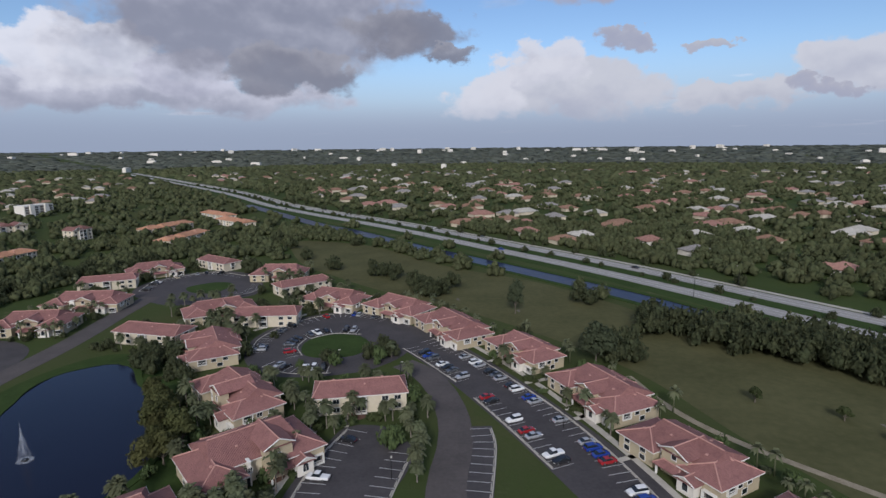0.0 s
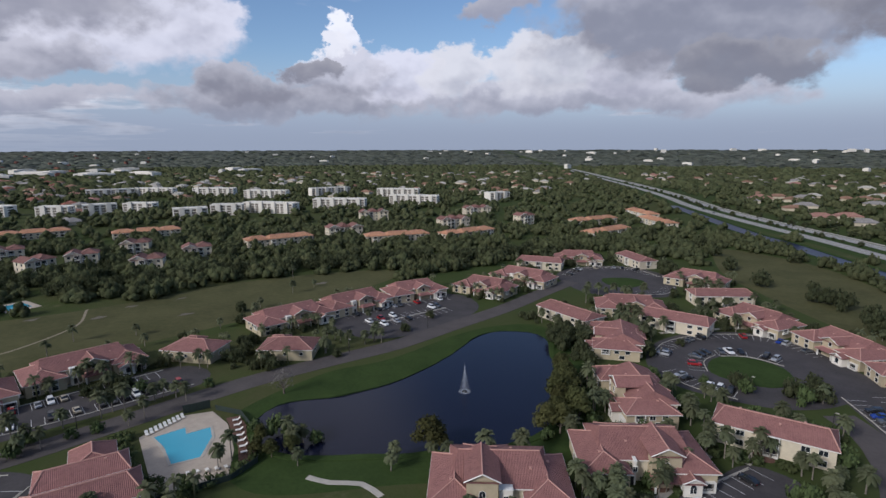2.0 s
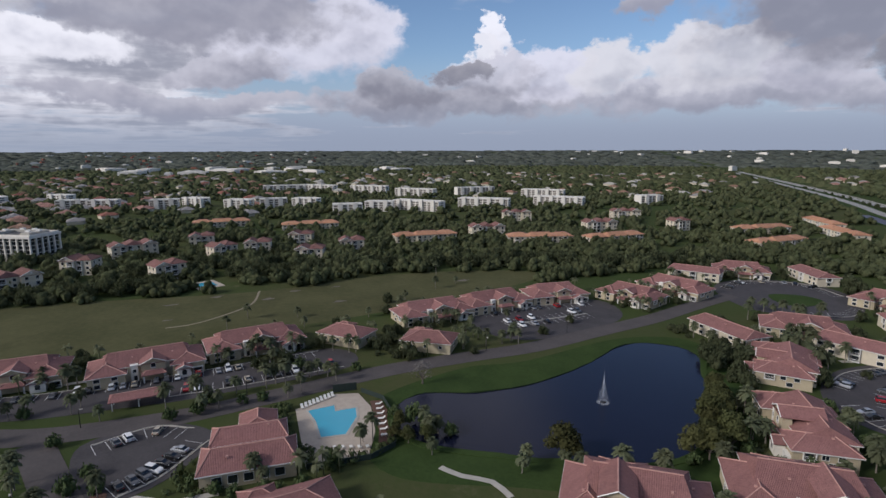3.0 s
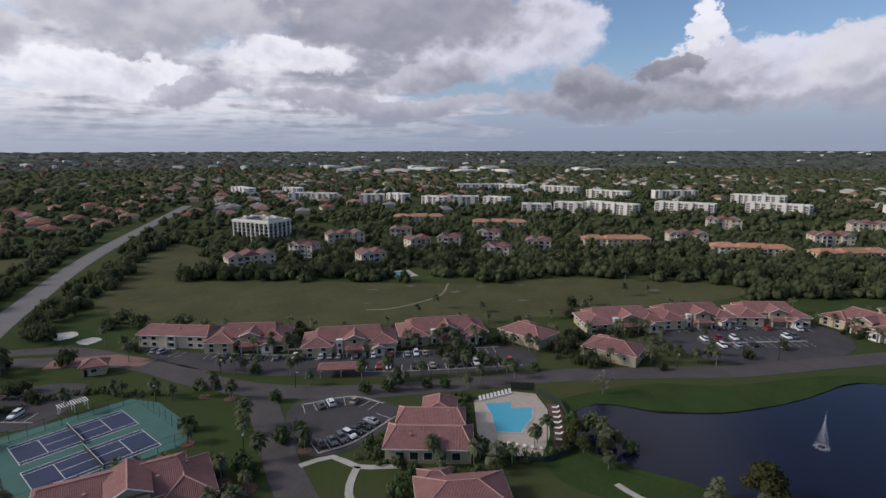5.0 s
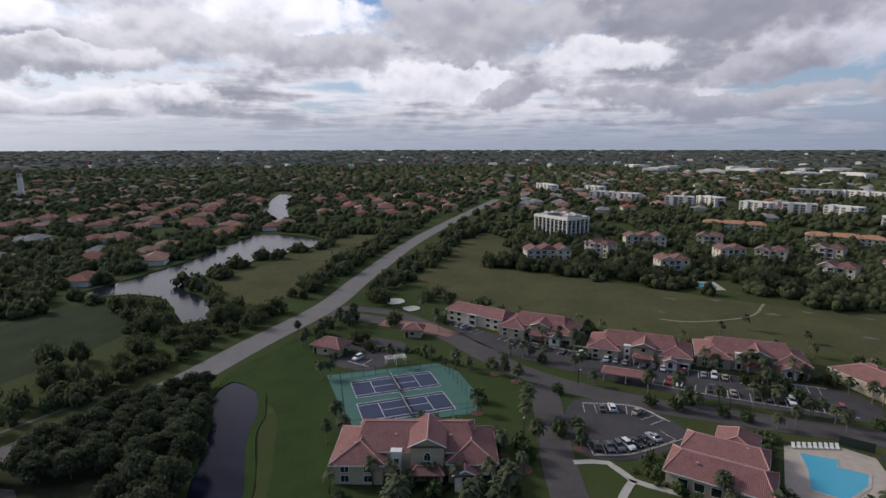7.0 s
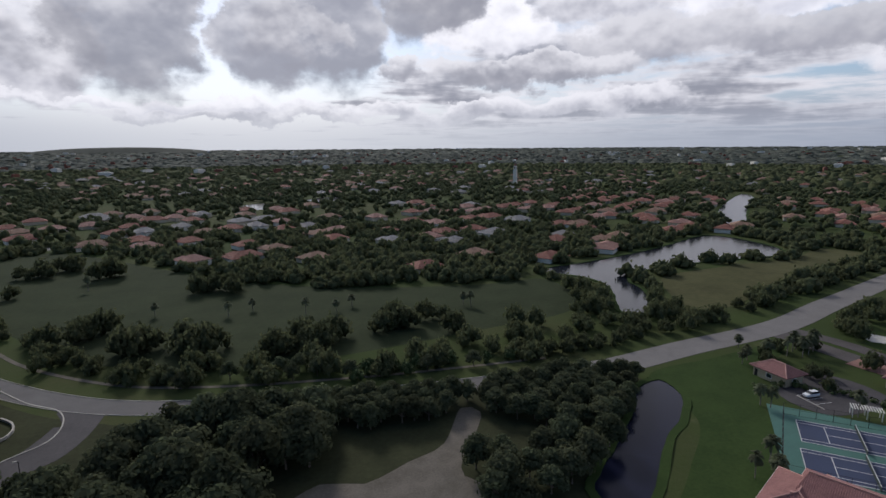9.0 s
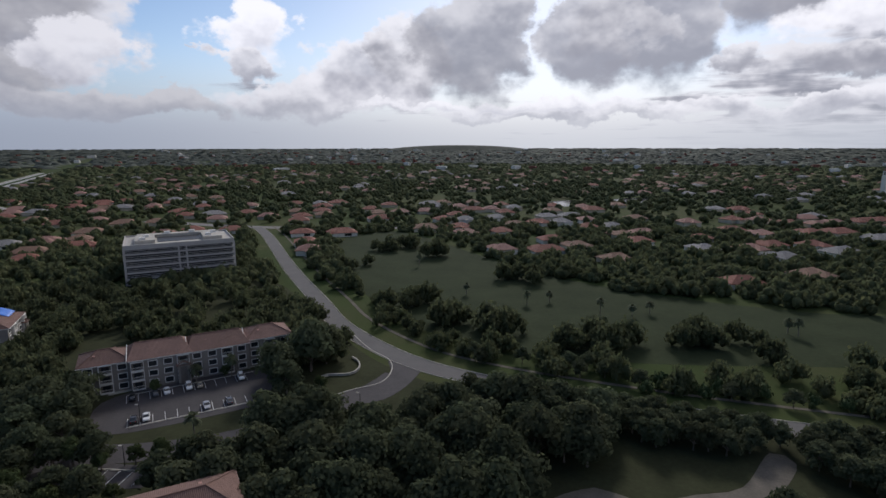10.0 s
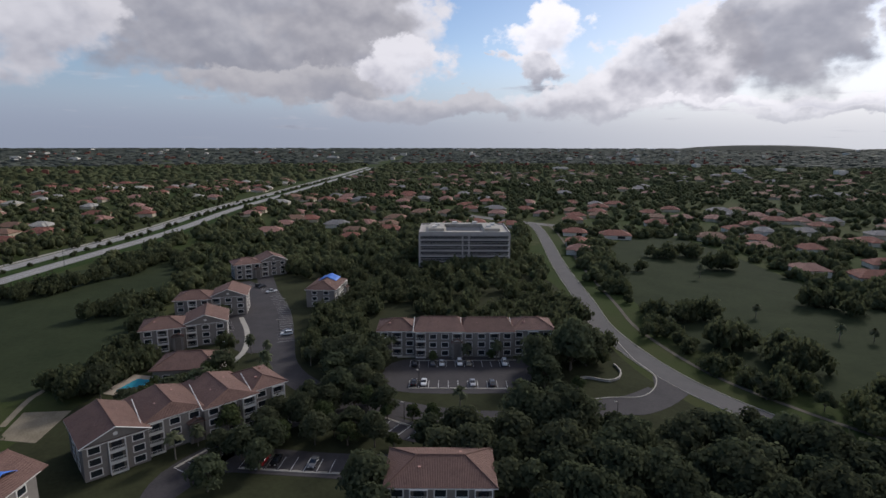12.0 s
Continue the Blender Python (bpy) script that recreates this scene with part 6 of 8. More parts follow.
stalls(LOT["court_lot"], [(94.5, -131.5), (67, -149.5)], -1, 0, used=[B, None, G_, ("sedan", "white"), None, W, ("sedan", "beige"), None, None, None, W, None])
stalls(LOT["court_lot"], [(83.5, -115), (58.5, -130.5)], 1, 0, used=[B, ("sedan", "white"), None, None, None, None, ("sedan", "silver"), None, G_, None, None])
stalls(LOT["mid_lot"], [(82, -98.5), (67, -98.5)], -1, 0.25)
stalls(LOT["lower_lot"], [(102.5, -58), (103, -72), (101, -86)], -1, 0.35)
stalls(LOT["side_lot"], [(91, -65), (77, -72), (65, -78.5)], 1, 0, used=[None, R, B, None, None, G_, None, None, None])
stalls(LOT["upper_lot"], [(216, -167), (190, -158), (164, -140), (142, -120)], 1, 0.4)
stalls(LOT["upper_lot"], [(206, -150), (184, -133), (164, -120)], -1, 0.6)
stalls(LOT["pump_lot"], [(-146, -78), (-144, -70)], 1, 0, used=[("suv", "white"), None, W])
# traffic on the highway and the roads
for i, (s, off, rev) in enumerate(((0.292, 7, 0), (0.30, -10, 1), (0.318, 13, 0), (0.334, -7, 1), (0.352, 10, 0), (0.371, -13, 1), (0.392, 9, 0), (0.40, -7, 1), (0.455, -10, 1), (0.47, 8, 0), (0.50, 12, 0), (0.515, -8, 1), (0.52, -12, 1), (0.53, 8, 0), (0.545, 12, 0), (0.56, -8, 1), (0.57, 11, 0))):
    j = int(s * (len(HW) - 1))
    a, b = HW[j], HW[j + 1]
    t = (b - a).normalized()
    c = a + Vector((-t.y, t.x)) * off
    ob = clone(PLAIN[CHOICE[(i * 5) % len(CHOICE)]], pose(c.x, c.y, 0.085, 0, 0, math.degrees(math.atan2(t.y, t.x)) + (180 if rev == 0 else 0)))
    tagged(ob, ob["label"].replace("parked on asphalt", "on the pale highway"), "", "cars on the highway")
drop(*MODELS.values(), *PLAIN.values())


# ---- street lamps, poles ----
def street_lamp(h, arm):
    v = thing("street_lamp", "grey metal street lamp with a short arm", "street lamp", "street lamps")
    part("pole", rod(bmesh.new(), (0, 0, 0), (0, 0, h), 0.11, 0.07, 6), DARK, v)
    part("arm", rod(bmesh.new(), (0, 0, h - 0.1), (arm, 0, h + 0.15), 0.05, 0.04, 5), DARK, v)
    part("lamp_head", boxes((arm - 0.1, arm + 0.6, -0.16, 0.16, h + 0.08, h + 0.24)), CONCRETE, v)
    return v


LA, LB = street_lamp(10, 2.0), street_lamp(4.5, 0.3)
for j in range(6, len(HW) - 6):
    p = HW[j]
    if p.length < 600 and j % 4 == 0:
        t = (HW[j + 1] - p).normalized()
        nrm = Vector((-t.y, t.x))
        for s in (17.5, -17.5):
            c = p + nrm * s
            clone(LA, pose(c.x, c.y, 0, 0, 0, math.degrees(math.atan2(-nrm.y * s, -nrm.x * s))))
for x, y, r in ((-11, 100, 90), (5, -171, 60), (-13, 150, 0), (-33, 160, 0), (-138, 105, 0), (-136, 140, 0), (-146, 30, 90), (-150, -8, 90), (-118, -18, 0), (-165, -30, 45), (-150, -44, 0), (82, -118, 0), (74, -100, 0), (30, -128, 0), (150, -128, 0), (28, 120, 0), (12, 150, 0), (-160, 20, 90), (-162, 45, 90)):
    clone(LB, pose(x, y, 0, 0, 0, r))
drop(LA, LB)
# bell tower among the far houses
tw = thing("bell_tower", "slender pale bell tower among far houses", "tower")
part("shaft", boxes((-2.7, 2.7, -2.7, 2.7, 0, 25)), STUCCO_W, tw)
part("belfry", boxes((-2.2, 2.2, -2.2, 2.2, 25, 32)), STUCCO_W, tw)
part("roof", rod(bmesh.new(), (0, 0, 32), (0, 0, 37), 2.7, 0.2, 8), TILE, tw)
# belfry holes are not cut: solid blocks carry their shade as colour
for s in ((0, -1.22), (0, 1.22), (1.22, 0), (-1.22, 0)):
    part("opening", boxes((s[0] - 1.0, s[0] + 1.0, s[1] - 1.0, s[1] + 1.0, 27, 30.5)), PAINTED_SHADE, tw)
tw.matrix_world = pose(-545, -785, 0, 0, 0, 30)
take([(-553, -793), (-537, -793), (-537, -777), (-553, -777)])

# ---- trees ----
def leaf_cards(bm, rnd, centre, radii, count, size, down=0.35, wild=0.36):
    """Small tilted leaf clumps over the surface of a lump."""
    for _ in range(count):
        z = rnd.uniform(-down, 1)
        a = rnd.random() * TAU
        s = math.sqrt(max(0.0, 1 - z * z))
        d = Vector((s * math.cos(a), s * math.sin(a), z))
        k = rnd.uniform(0.72, 1.08)
        p = Vector(centre) + Vector((d.x * radii[0], d.y * radii[1], d.z * radii[2])) * k
        nrm = (d + Vector((rnd.gauss(0, wild), rnd.gauss(0, wild), rnd.gauss(0, wild)))).normalized()
        u = nrm.orthogonal().normalized()
        u.rotate(Matrix.Rotation(rnd.random() * TAU, 3, nrm))
        v = nrm.cross(u)
        w, h = size * rnd.uniform(0.6, 1.2), size * rnd.uniform(0.6, 1.2)
        bm.faces.new([bm.verts.new(q) for q in (p - u * w - v * h * 0.4, p + u * w * 0.2 - v * h, p + u * w + v * h * 0.3, p - u * w * 0.1 + v * h)])


def lump(bm, rnd, centre, radii, sub=1, low=0.8):
    made = bmesh.ops.create_icosphere(bm, subdivisions=sub, radius=1.0)["verts"]
    for v in made:
        k = rnd.uniform(low, 1.05)
        v.co = Vector(centre) + Vector((v.co.x * radii[0], v.co.y * radii[1], v.co.z * radii[2])) * k


def broad_tree(seed, height, spread, mat, label, lumps=9, cards=80, size=0.36, bare=False):
    rnd = random.Random(seed)
    v = thing("tree", label, "tree", "broadleaf trees")
    tr = bmesh.new()
    fork = height * 0.24
    rod(tr, (0, 0, -0.1), (0, 0, fork), 0.22 + spread * 0.02, 0.17, 7)
    cr = bmesh.new()
    for i in range(lumps):
        a = i * 2.4 + rnd.uniform(-0.4, 0.4)
        r = spread * 0.62 * math.sqrt((i + 0.4) / lumps)
        zc = height * (0.36 + 0.42 * (1 - (r / spread / 0.62) ** 2) + rnd.uniform(-0.05, 0.12))
        c = (r * math.cos(a), r * math.sin(a), zc)
        rod(tr, (0, 0, fork - 0.2), c, 0.11, 0.04, 5)
        q = spread * rnd.uniform(0.36, 0.5)
        rad = (q, q * rnd.uniform(0.85, 1.15), q * rnd.uniform(0.7, 0.95))
        if not bare:
            lump(cr, rnd, c, tuple(x * 0.7 for x in rad))
        leaf_cards(cr, rnd, c, rad, cards, size)
    part("trunk", tr, BARK, v)
    part("crown", cr, mat, v)
    return v


def palm(seed, height, head=2.3):
    """A sabal palm: a bare trunk and a round head of drooping fans."""
    rnd = random.Random(seed)
    v = thing("palm_tree", "sabal palm with a round grey-green head", "palm", "palms")
    tr = bmesh.new()
    lean = rnd.uniform(-0.3, 0.3)
    rod(tr, (0, 0, -0.1), (lean * 0.5, 0, height * 0.5), 0.2, 0.16, 6)
    rod(tr, (lean * 0.5, 0, height * 0.5), (lean, 0, height), 0.16, 0.17, 6)
    part("trunk", tr, PALMBARK, v)
    cr = bmesh.new()
    for i in range(62):
        a, e = i * 2.39996, rnd.uniform(-0.8, 1.35)
        L = head * rnd.uniform(0.8, 1.1)
        d = Vector((math.cos(a) * math.cos(e), math.sin(a) * math.cos(e), math.sin(e)))
        side = Vector((-math.sin(a), math.cos(a), 0))
        base = Vector((lean, 0, height))
        pts = [base + d * (L * t) - Vector((0, 0, 0.42 * L * t * t * t)) for t in (0.1, 0.45, 0.8, 1.0)]
        wid = (0.06, 0.32, 0.44, 0.16)
        row = [[cr.verts.new(p + side * w * k + Vector((0, 0, -0.14 * abs(k) * w * 2))) for k in (-1, 0, 1)] for p, w in zip(pts, wid)]
        for r0, r1 in zip(row, row[1:]):
            for k in (0, 1):
                cr.faces.new((r0[k], r0[k + 1], r1[k + 1], r1[k]))
    lump(cr, rnd, (lean, 0, height + 0.1), (0.8, 0.8, 0.7))
    part("crown", cr, LEAF_PALM, v)
    return v


def shrub(seed, mat=LEAF):
    rnd = random.Random(seed)
    v = thing("shrub", "rounded green garden shrub", "shrub", "garden shrubs")
    bm = bmesh.new()
    for i in range(3):
        c = (rnd.uniform(-0.6, 0.6), rnd.uniform(-0.6, 0.6), 0.5)
        lump(bm, rnd, c, (0.8, 0.8, 0.6))
        leaf_cards(bm, rnd, c, (1.0, 1.0, 0.8), 24, 0.28, 0.1)
    part("crown", bm, mat, v)
    part("stem", rod(bmesh.new(), (0, 0, -0.05), (0, 0, 0.6), 0.06, 0.04, 5), BARK, v)
    return v


GREEN = [broad_tree(1, 8.0, 4.2, LEAF, "rounded green broadleaf tree with dense leaves"), broad_tree(2, 9.5, 4.8, LEAF, "rounded green broadleaf tree with dense leaves"), broad_tree(3, 6.5, 3.4, LEAF, "small green broadleaf tree with a round crown", 7)]
OLIVE = [broad_tree(4, 8.5, 4.5, LEAF_OLIVE, "olive-brown broadleaf tree at the lake"), broad_tree(5, 7.5, 4.0, LEAF_OLIVE, "olive-brown broadleaf tree at the lake")]
BIG = [broad_tree(6, 13, 6.5, LEAF_DARK, "large dark dense tree with a spreading crown", 13, 72, 0.5), broad_tree(7, 11.5, 6.0, LEAF_DARK, "large dark dense tree with a spreading crown", 12, 72, 0.5), broad_tree(8, 9.5, 5.2, LEAF_DARK, "dark dense tree with a rounded crown", 10, 70, 0.48)]
BARE = [broad_tree(9, 6.5, 3.4, LEAF_GREY, "grey thin-leaved tree beside the lake", 9, 60, 0.14, True)]
PALMS = [palm(21, 5.6, 2.5), palm(22, 6.6, 2.6), palm(23, 5.0, 2.3), palm(24, 7.4, 2.7)]
SHRUBS = [shrub(31), shrub(32), shrub(33, LEAF_DARK)]
tree_rng = random.Random(77)
spots = []
loose, loose_near, loose_palm = [], [], []
tally = {"palm": 0, "tree": 0, "shrub": 0}


def beside_walls(x, y):
    """Open ground next to a house: off the roads, lots and water, and outside every wall."""
    i, j = int(x / CELL + HALF / 2), int(y / CELL + HALF / 2)
    if paved[i, j]:
        return False
    for fx, fy, rot, hx, hy in FOOT[:34]:
        c, s = math.cos(radians(rot)), math.sin(radians(rot))
        a, b = (x - fx) * c + (y - fy) * s, (y - fy) * c - (x - fx) * s
        if abs(a) < hx - 0.4 and -8.2 < b < 8.0:
            return False
    return True


def plant(kinds, x, y, scale=None, check=False, gap=0.0):
    if check == "walls" and not beside_walls(x, y) or check is True and not is_free(x, y):
        return False
    if gap and any((x - a) ** 2 + (y - b) ** 2 < gap * gap for a, b in spots):
        return False
    r = math.hypot(x, y)
    kind = "palm" if kinds is PALMS else "shrub" if kinds is SHRUBS else "tree"
    s = (scale or tree_rng.uniform(0.85, 1.15)) * (0.80 if kind == "palm" else 0.9 if kinds is GREEN else 1.0)
    if kind != "palm" and r > 165 or tally[kind] >= 296:
        k = 0.17 if kind == "shrub" else 0.85 if kinds is GREEN or kinds is OLIVE else 1.0
        (loose_palm if kind == "palm" else loose if r > 165 else loose_near).append((x, y, s * k * tree_rng.uniform(0.85, 1.15)))
        spots.append((x, y))
        return True
    tally[kind] += 1
    ob = clone(tree_rng.choice(kinds), pose(x, y, 0.0, 0, 0, tree_rng.uniform(0, 360)))
    ob.scale = (s, s, s * tree_rng.uniform(0.92, 1.1))
    spots.append((x, y))
    return True


def grove(kinds, outline, count, gap, scale=None, check=True):
    xs, ys = [p[0] for p in outline], [p[1] for p in outline]
    done = 0
    for _ in range(count * 12):
        if done >= count:
            break
        x, y = tree_rng.uniform(min(xs), max(xs)), tree_rng.uniform(min(ys), max(ys))
        if inside(outline, np.array([x]), np.array([y]))[0] and plant(kinds, x, y, scale, check, gap):
            done += 1


# single trees and clumps that stand out
for x, y, s in ((-37, 162, 0.65), (-20, 168, 0.75), (-23, 164, 0.7), (-17, 166, 0.7)):
    plant(GREEN, x, y, s)
for x, y in ((46, 158), (52, 161), (58, 160), (50, 168), (60, 168), (55, 174)):
    plant(BIG, x, y, 0.95)
grove(BIG, [(62, 182), (78, 196), (104, 184), (136, 160), (150, 138), (124, 136), (108, 156), (94, 164), (78, 178)], 40, 4.5, 1.1, False)
for x, y in ((-36, 277), (-30, 276), (-26, 270), (-12, 244), (-6, 236), (3, 250), (-2, 240), (-60, 291), (-106, 288), (-100, 357), (-116, 380), (-82, 322), (-60, 366), (58, 226), (62, 222), (-104, 290), (-101, 286)):
    plant(GREEN + BIG[2:], x, y, 0.9)
for x, y in ((100, 110), (80, 132), (96, 122)):
    plant(GREEN[2:], x, y, 0.6)
plant(BARE, -127, 74, 1.1)
grove(OLIVE, [(-88, 150), (-80, 140), (-70, 128), (-62, 118), (-54, 106), (-60, 100), (-66, 108), (-74, 130), (-86, 148)], 20, 3.4, 0.92, False)
grove(OLIVE, [(-100, 168), (-88, 170), (-76, 150), (-86, 150), (-96, 162)], 9, 3.6, 0.8, False)
plant(OLIVE[:1], -77, 80, 1.05)
for x, y in ((-109, 57), (-104, 53), (-101, 55), (-99, 59)):
    plant(OLIVE, x, y, 0.5)
# dense woods on the far side of the pond and along the road
grove(BIG, [(57, -100), (50, -106), (25, -106), (16, -112), (12, -128), (4, -124), (-6, -122), (-20, -114), (-12, -92), (4, -82), (24, -80), (44, -86)], 44, 4.4, 0.95)
grove(BIG, [(-6, -112), (-22, -104), (-30, -112), (-28, -124), (-10, -130)], 16, 4.0, 0.9)
grove(BIG[2:], [(-26, -124), (-40, -114), (-58, -111), (-62, -117), (-44, -126), (-28, -131)], 24, 3.0, 0.66)
grove(BIG[1:], [(-70, -116), (-70, -104), (-80, -92), (-92, -86), (-112, -100), (-118, -108), (-92, -114)], 44, 3.6, 0.62)
grove(BIG, [(-52, -90), (-70, -88), (-88, -80), (-70, -76), (-56, -72), (-46, -80)], 16, 4.0, 0.66)
grove(BIG, [(70, -148), (56, -166), (60, -205), (76, -214), (96, -190), (100, -168)], 22, 5.5, 0.95)
grove(BIG, [(100, -164), (130, -178), (160, -190), (196, -190), (226, -196), (178, -236), (140, -232), (112, -214)], 46, 6.5, 0.9)
grove(BIG, [(100, -108), (124, -116), (140, -132), (150, -150), (130, -152), (112, -136), (98, -122)], 22, 5.0, 0.85)
grove(BIG, [(60, -100), (66, -76), (58, -60), (44, -84), (50, -96)], 10, 4.5, 0.85)
grove(BIG, [(92, -98), (98, -90), (96, -60), (88, -50), (86, -70)], 9, 4.5, 0.7, False)
grove(GREEN, [(70, -98), (92, -96), (90, -101), (64, -103)], 6, 4.0, 0.7, False)
grove(BIG + GREEN, [(118, -84), (132, -92), (134, -74), (122, -56), (116, -62)], 12, 4.5, 0.8)
grove(BIG, [(140, -70), (156, -84), (172, -92), (186, -108), (212, -118), (200, -96), (168, -62), (150, -62)], 26, 5.0, 0.8)
grove(BIG, [(206, -116), (250, -160), (310, -190), (330, -180), (300, -182), (248, -152), (216, -118)], 24, 6.0, 0.8, False)
grove(GREEN, [(88, -100), (100, -92), (98, -70), (92, -60), (88, -76)], 8, 4.0, 0.8)
for i, p in enumerate(offsets(BOUL_EAST, 8.5)):
    if -100 < p.x < -8:
        plant(BIG[2:], p.x + tree_rng.gauss(0, 0.8), p.y + tree_rng.gauss(0, 0.8), tree_rng.uniform(0.62, 0.8))
for i in range(0, len(HW) - 1):
    if HW[i].length < 1100:
        for k in range(2):
            q = HW[i].lerp(HW[i + 1], tree_rng.random())
            loose.append((q.x + tree_rng.gauss(0, 1.2), q.y + tree_rng.gauss(0, 1.2), tree_rng.uniform(0.25, 0.55)))
for d in (20.5, 23.0):
    for p in offsets(HW, d):
        if p.length < 700 and tree_rng.random() < 0.8:
            loose.append((p.x + tree_rng.gauss(0, 5), p.y + tree_rng.gauss(0, 5), tree_rng.uniform(0.35, 0.7)))
for x, y, s in ((56, -140, 1.0), (52, -136, 0.9), (50, -152, 1.0), (52, -160, 1.0), (47, -157, 0.95), (57, -172, 1.0), (50, -168, 1.0), (62, -180, 1.0), (70, -195, 1.0), (46, -176, 0.8),
                (86, -105, 0.75), (80, -99.5, 0.7), (94, -108, 0.8), (97, -115, 0.8), (100, -122, 0.8), (96, -98, 0.75), (76, -90, 0.6), (96, -76, 0.55), (93, -84, 0.65), (99, -93, 0.7), (104, -108, 0.8), (108, -114, 0.85)):
    plant(BIG, x, y, s)
for x, y, s in ((78, -84, 0.9), (104.5, -73, 0.95), (68, -88, 0.7), (46, -128, 0.6), (43, -137, 0.6), (51, -127, 0.6), (74, -146, 0.55), (88, -134, 0.5), (106, -124, 0.8)):
    plant(GREEN, x, y, s)
for x, y in ((105, -60), (106, -66), (64, -110), (72, -146), (80, -141), (102, -132), (112, -118), (118, -112)):
    plant(PALMS, x, y, 1.0)
grove(BIG, [(2, -134), (-8, -131), (-20, -126), (-8, -122), (4, -126)], 8, 3.5, 0.95)
grove(BIG, [(50, -108), (42, -114), (32, -118), (32, -108), (40, -104)], 8, 4.0, 0.95)
grove(BIG, [(32, -118), (24, -120), (14, -122), (18, -112), (32, -108)], 8, 4.0, 0.7)
grove(BIG, [(140, -150), (176, -176), (160, -192), (130, -170)], 14, 4.5, 0.85)
grove(BIG, [(84, -90), (90, -84), (92, -70), (80, -76), (68, -84), (70, -91)], 9, 4.0, 0.6)
for x, y, s in ((92, -92, 0.7), (88, -98, 0.75), (94, -99, 0.7), (98, -66, 0.55)):
    plant(BIG, x, y, s)
grove(BIG, [(132, -60), (140, -68), (136, -74), (126, -70)], 4, 4.0, 0.5)
grove(BIG, [(72, -152), (98, -134), (116, -146), (100, -166)], 14, 4.5, 0.75)
grove(BIG, [(150, -108), (170, -120), (186, -134), (176, -118), (158, -96)], 10, 4.5, 0.7)
grove(BIG, [(196, -140), (216, -150), (236, -176), (226, -160), (206, -130)], 14, 5.0, 0.75)
grove(BIG, [(124, -30), (146, -40), (150, -30), (134, -14)], 8, 4.5, 0.8)
# belts of trees across the field before the highway
grove(BIG, [(272, -92), (286, -92), (292, -130), (306, -156), (316, -184), (302, -184), (284, -150)], 26, 5.0, 0.9, False)
grove(BIG, [(222, -92), (232, -122), (212, -114)], 7, 4.0, 0.9, False)
grove(BIG, [(184, -58), (188, -74), (178, -96), (168, -92), (160, -78), (152, -62), (164, -58)], 22, 4.5, 0.8)
# belt of dark trees between the field and the townhouses
for pts, k in (([(-300, -70), (-296, -30), (-292, 10), (-294, 28)], 34), ([(-296, 60), (-284, 96), (-272, 130), (-262, 160), (-240, 196)], 56), ([(-240, 196), (-216, 230), (-196, 262), (-176, 310)], 40), ([(-322, 10), (-318, 60), (-306, 128)], 22)):
    line = spline(pts, 2.0)
    for i in range(k):
        p = line[int((i + 0.5) / k * (len(line) - 1))]
        loose.append((p.x + tree_rng.gauss(0, 4.0), p.y + tree_rng.gauss(0, 2.0), tree_rng.uniform(0.6, 1.0)))
# dark trees close round the townhouses and the white office
for x, y, rot, hx, hy in FOOT:
    if -440 < x < -300 and -60 < y < 150:
        for _ in range(9):
            a, d = tree_rng.uniform(-1.5, 1.5), tree_rng.uniform(hx * 0.75 + 3, hx * 0.75 + 13)
            loose.append((x + d * math.cos(a), y + d * math.sin(a), tree_rng.uniform(0.45, 0.75)))
# wide crowns at the mouth of the apartment road
for x, y, s in ((50, -151, 1.15), (45, -159, 1.05), (56, -158, 1.2), (53, -166, 1.1), (60, -168, 1.15), (66, -176, 1.1), (58, -147, 1.0), (62, -158, 1.0)):
    plant(BIG, x, y, s)
# rough green: clumps and single trees
for x, y, k, s in ((26, -222, 5, 1.0), (8, -198, 5, 0.95), (-4, -190, 4, 0.9), (-34, -174, 6, 0.9), (-50, -176, 5, 0.9), (-76, -178, 5, 0.85), (-95, -172, 4, 0.8), (71, -288, 3, 0.8), (60, -345, 4, 0.9), (44, -360, 4, 0.9), (24, -330, 4, 0.9), (-22, -268, 5, 0.9)):
    for _ in range(k):
        plant(BIG, x + tree_rng.gauss(0, 5), y + tree_rng.gauss(0, 4), s * tree_rng.uniform(0.95, 1.35))
for x, y in ((-60, -212), (-48, -214), (-68, -216), (-110, -195), (-112, -192), (34, -300), (6, -240), (-20, -226), (-30, -230)):
    plant(PALMS, x, y, 1.0)
grove(BIG[2:], [(62, -262), (40, -220), (24, -192), (-6, -166), (-40, -156), (-40, -148), (0, -160), (30, -190), (48, -220), (66, -258)], 34, 4.5, 0.55, False)
grove(BIG[2:], [(-40, -148), (-66, -144), (-96, -136), (-134, -136), (-160, -134), (-160, -128), (-120, -128), (-80, -136), (-44, -142)], 40, 4.0, 0.55, False)
grove(BIG[2:], [(-206, -128), (-262, -136), (-330, -146), (-330, -160), (-260, -150), (-206, -140)], 26, 5.0, 0.6, False)
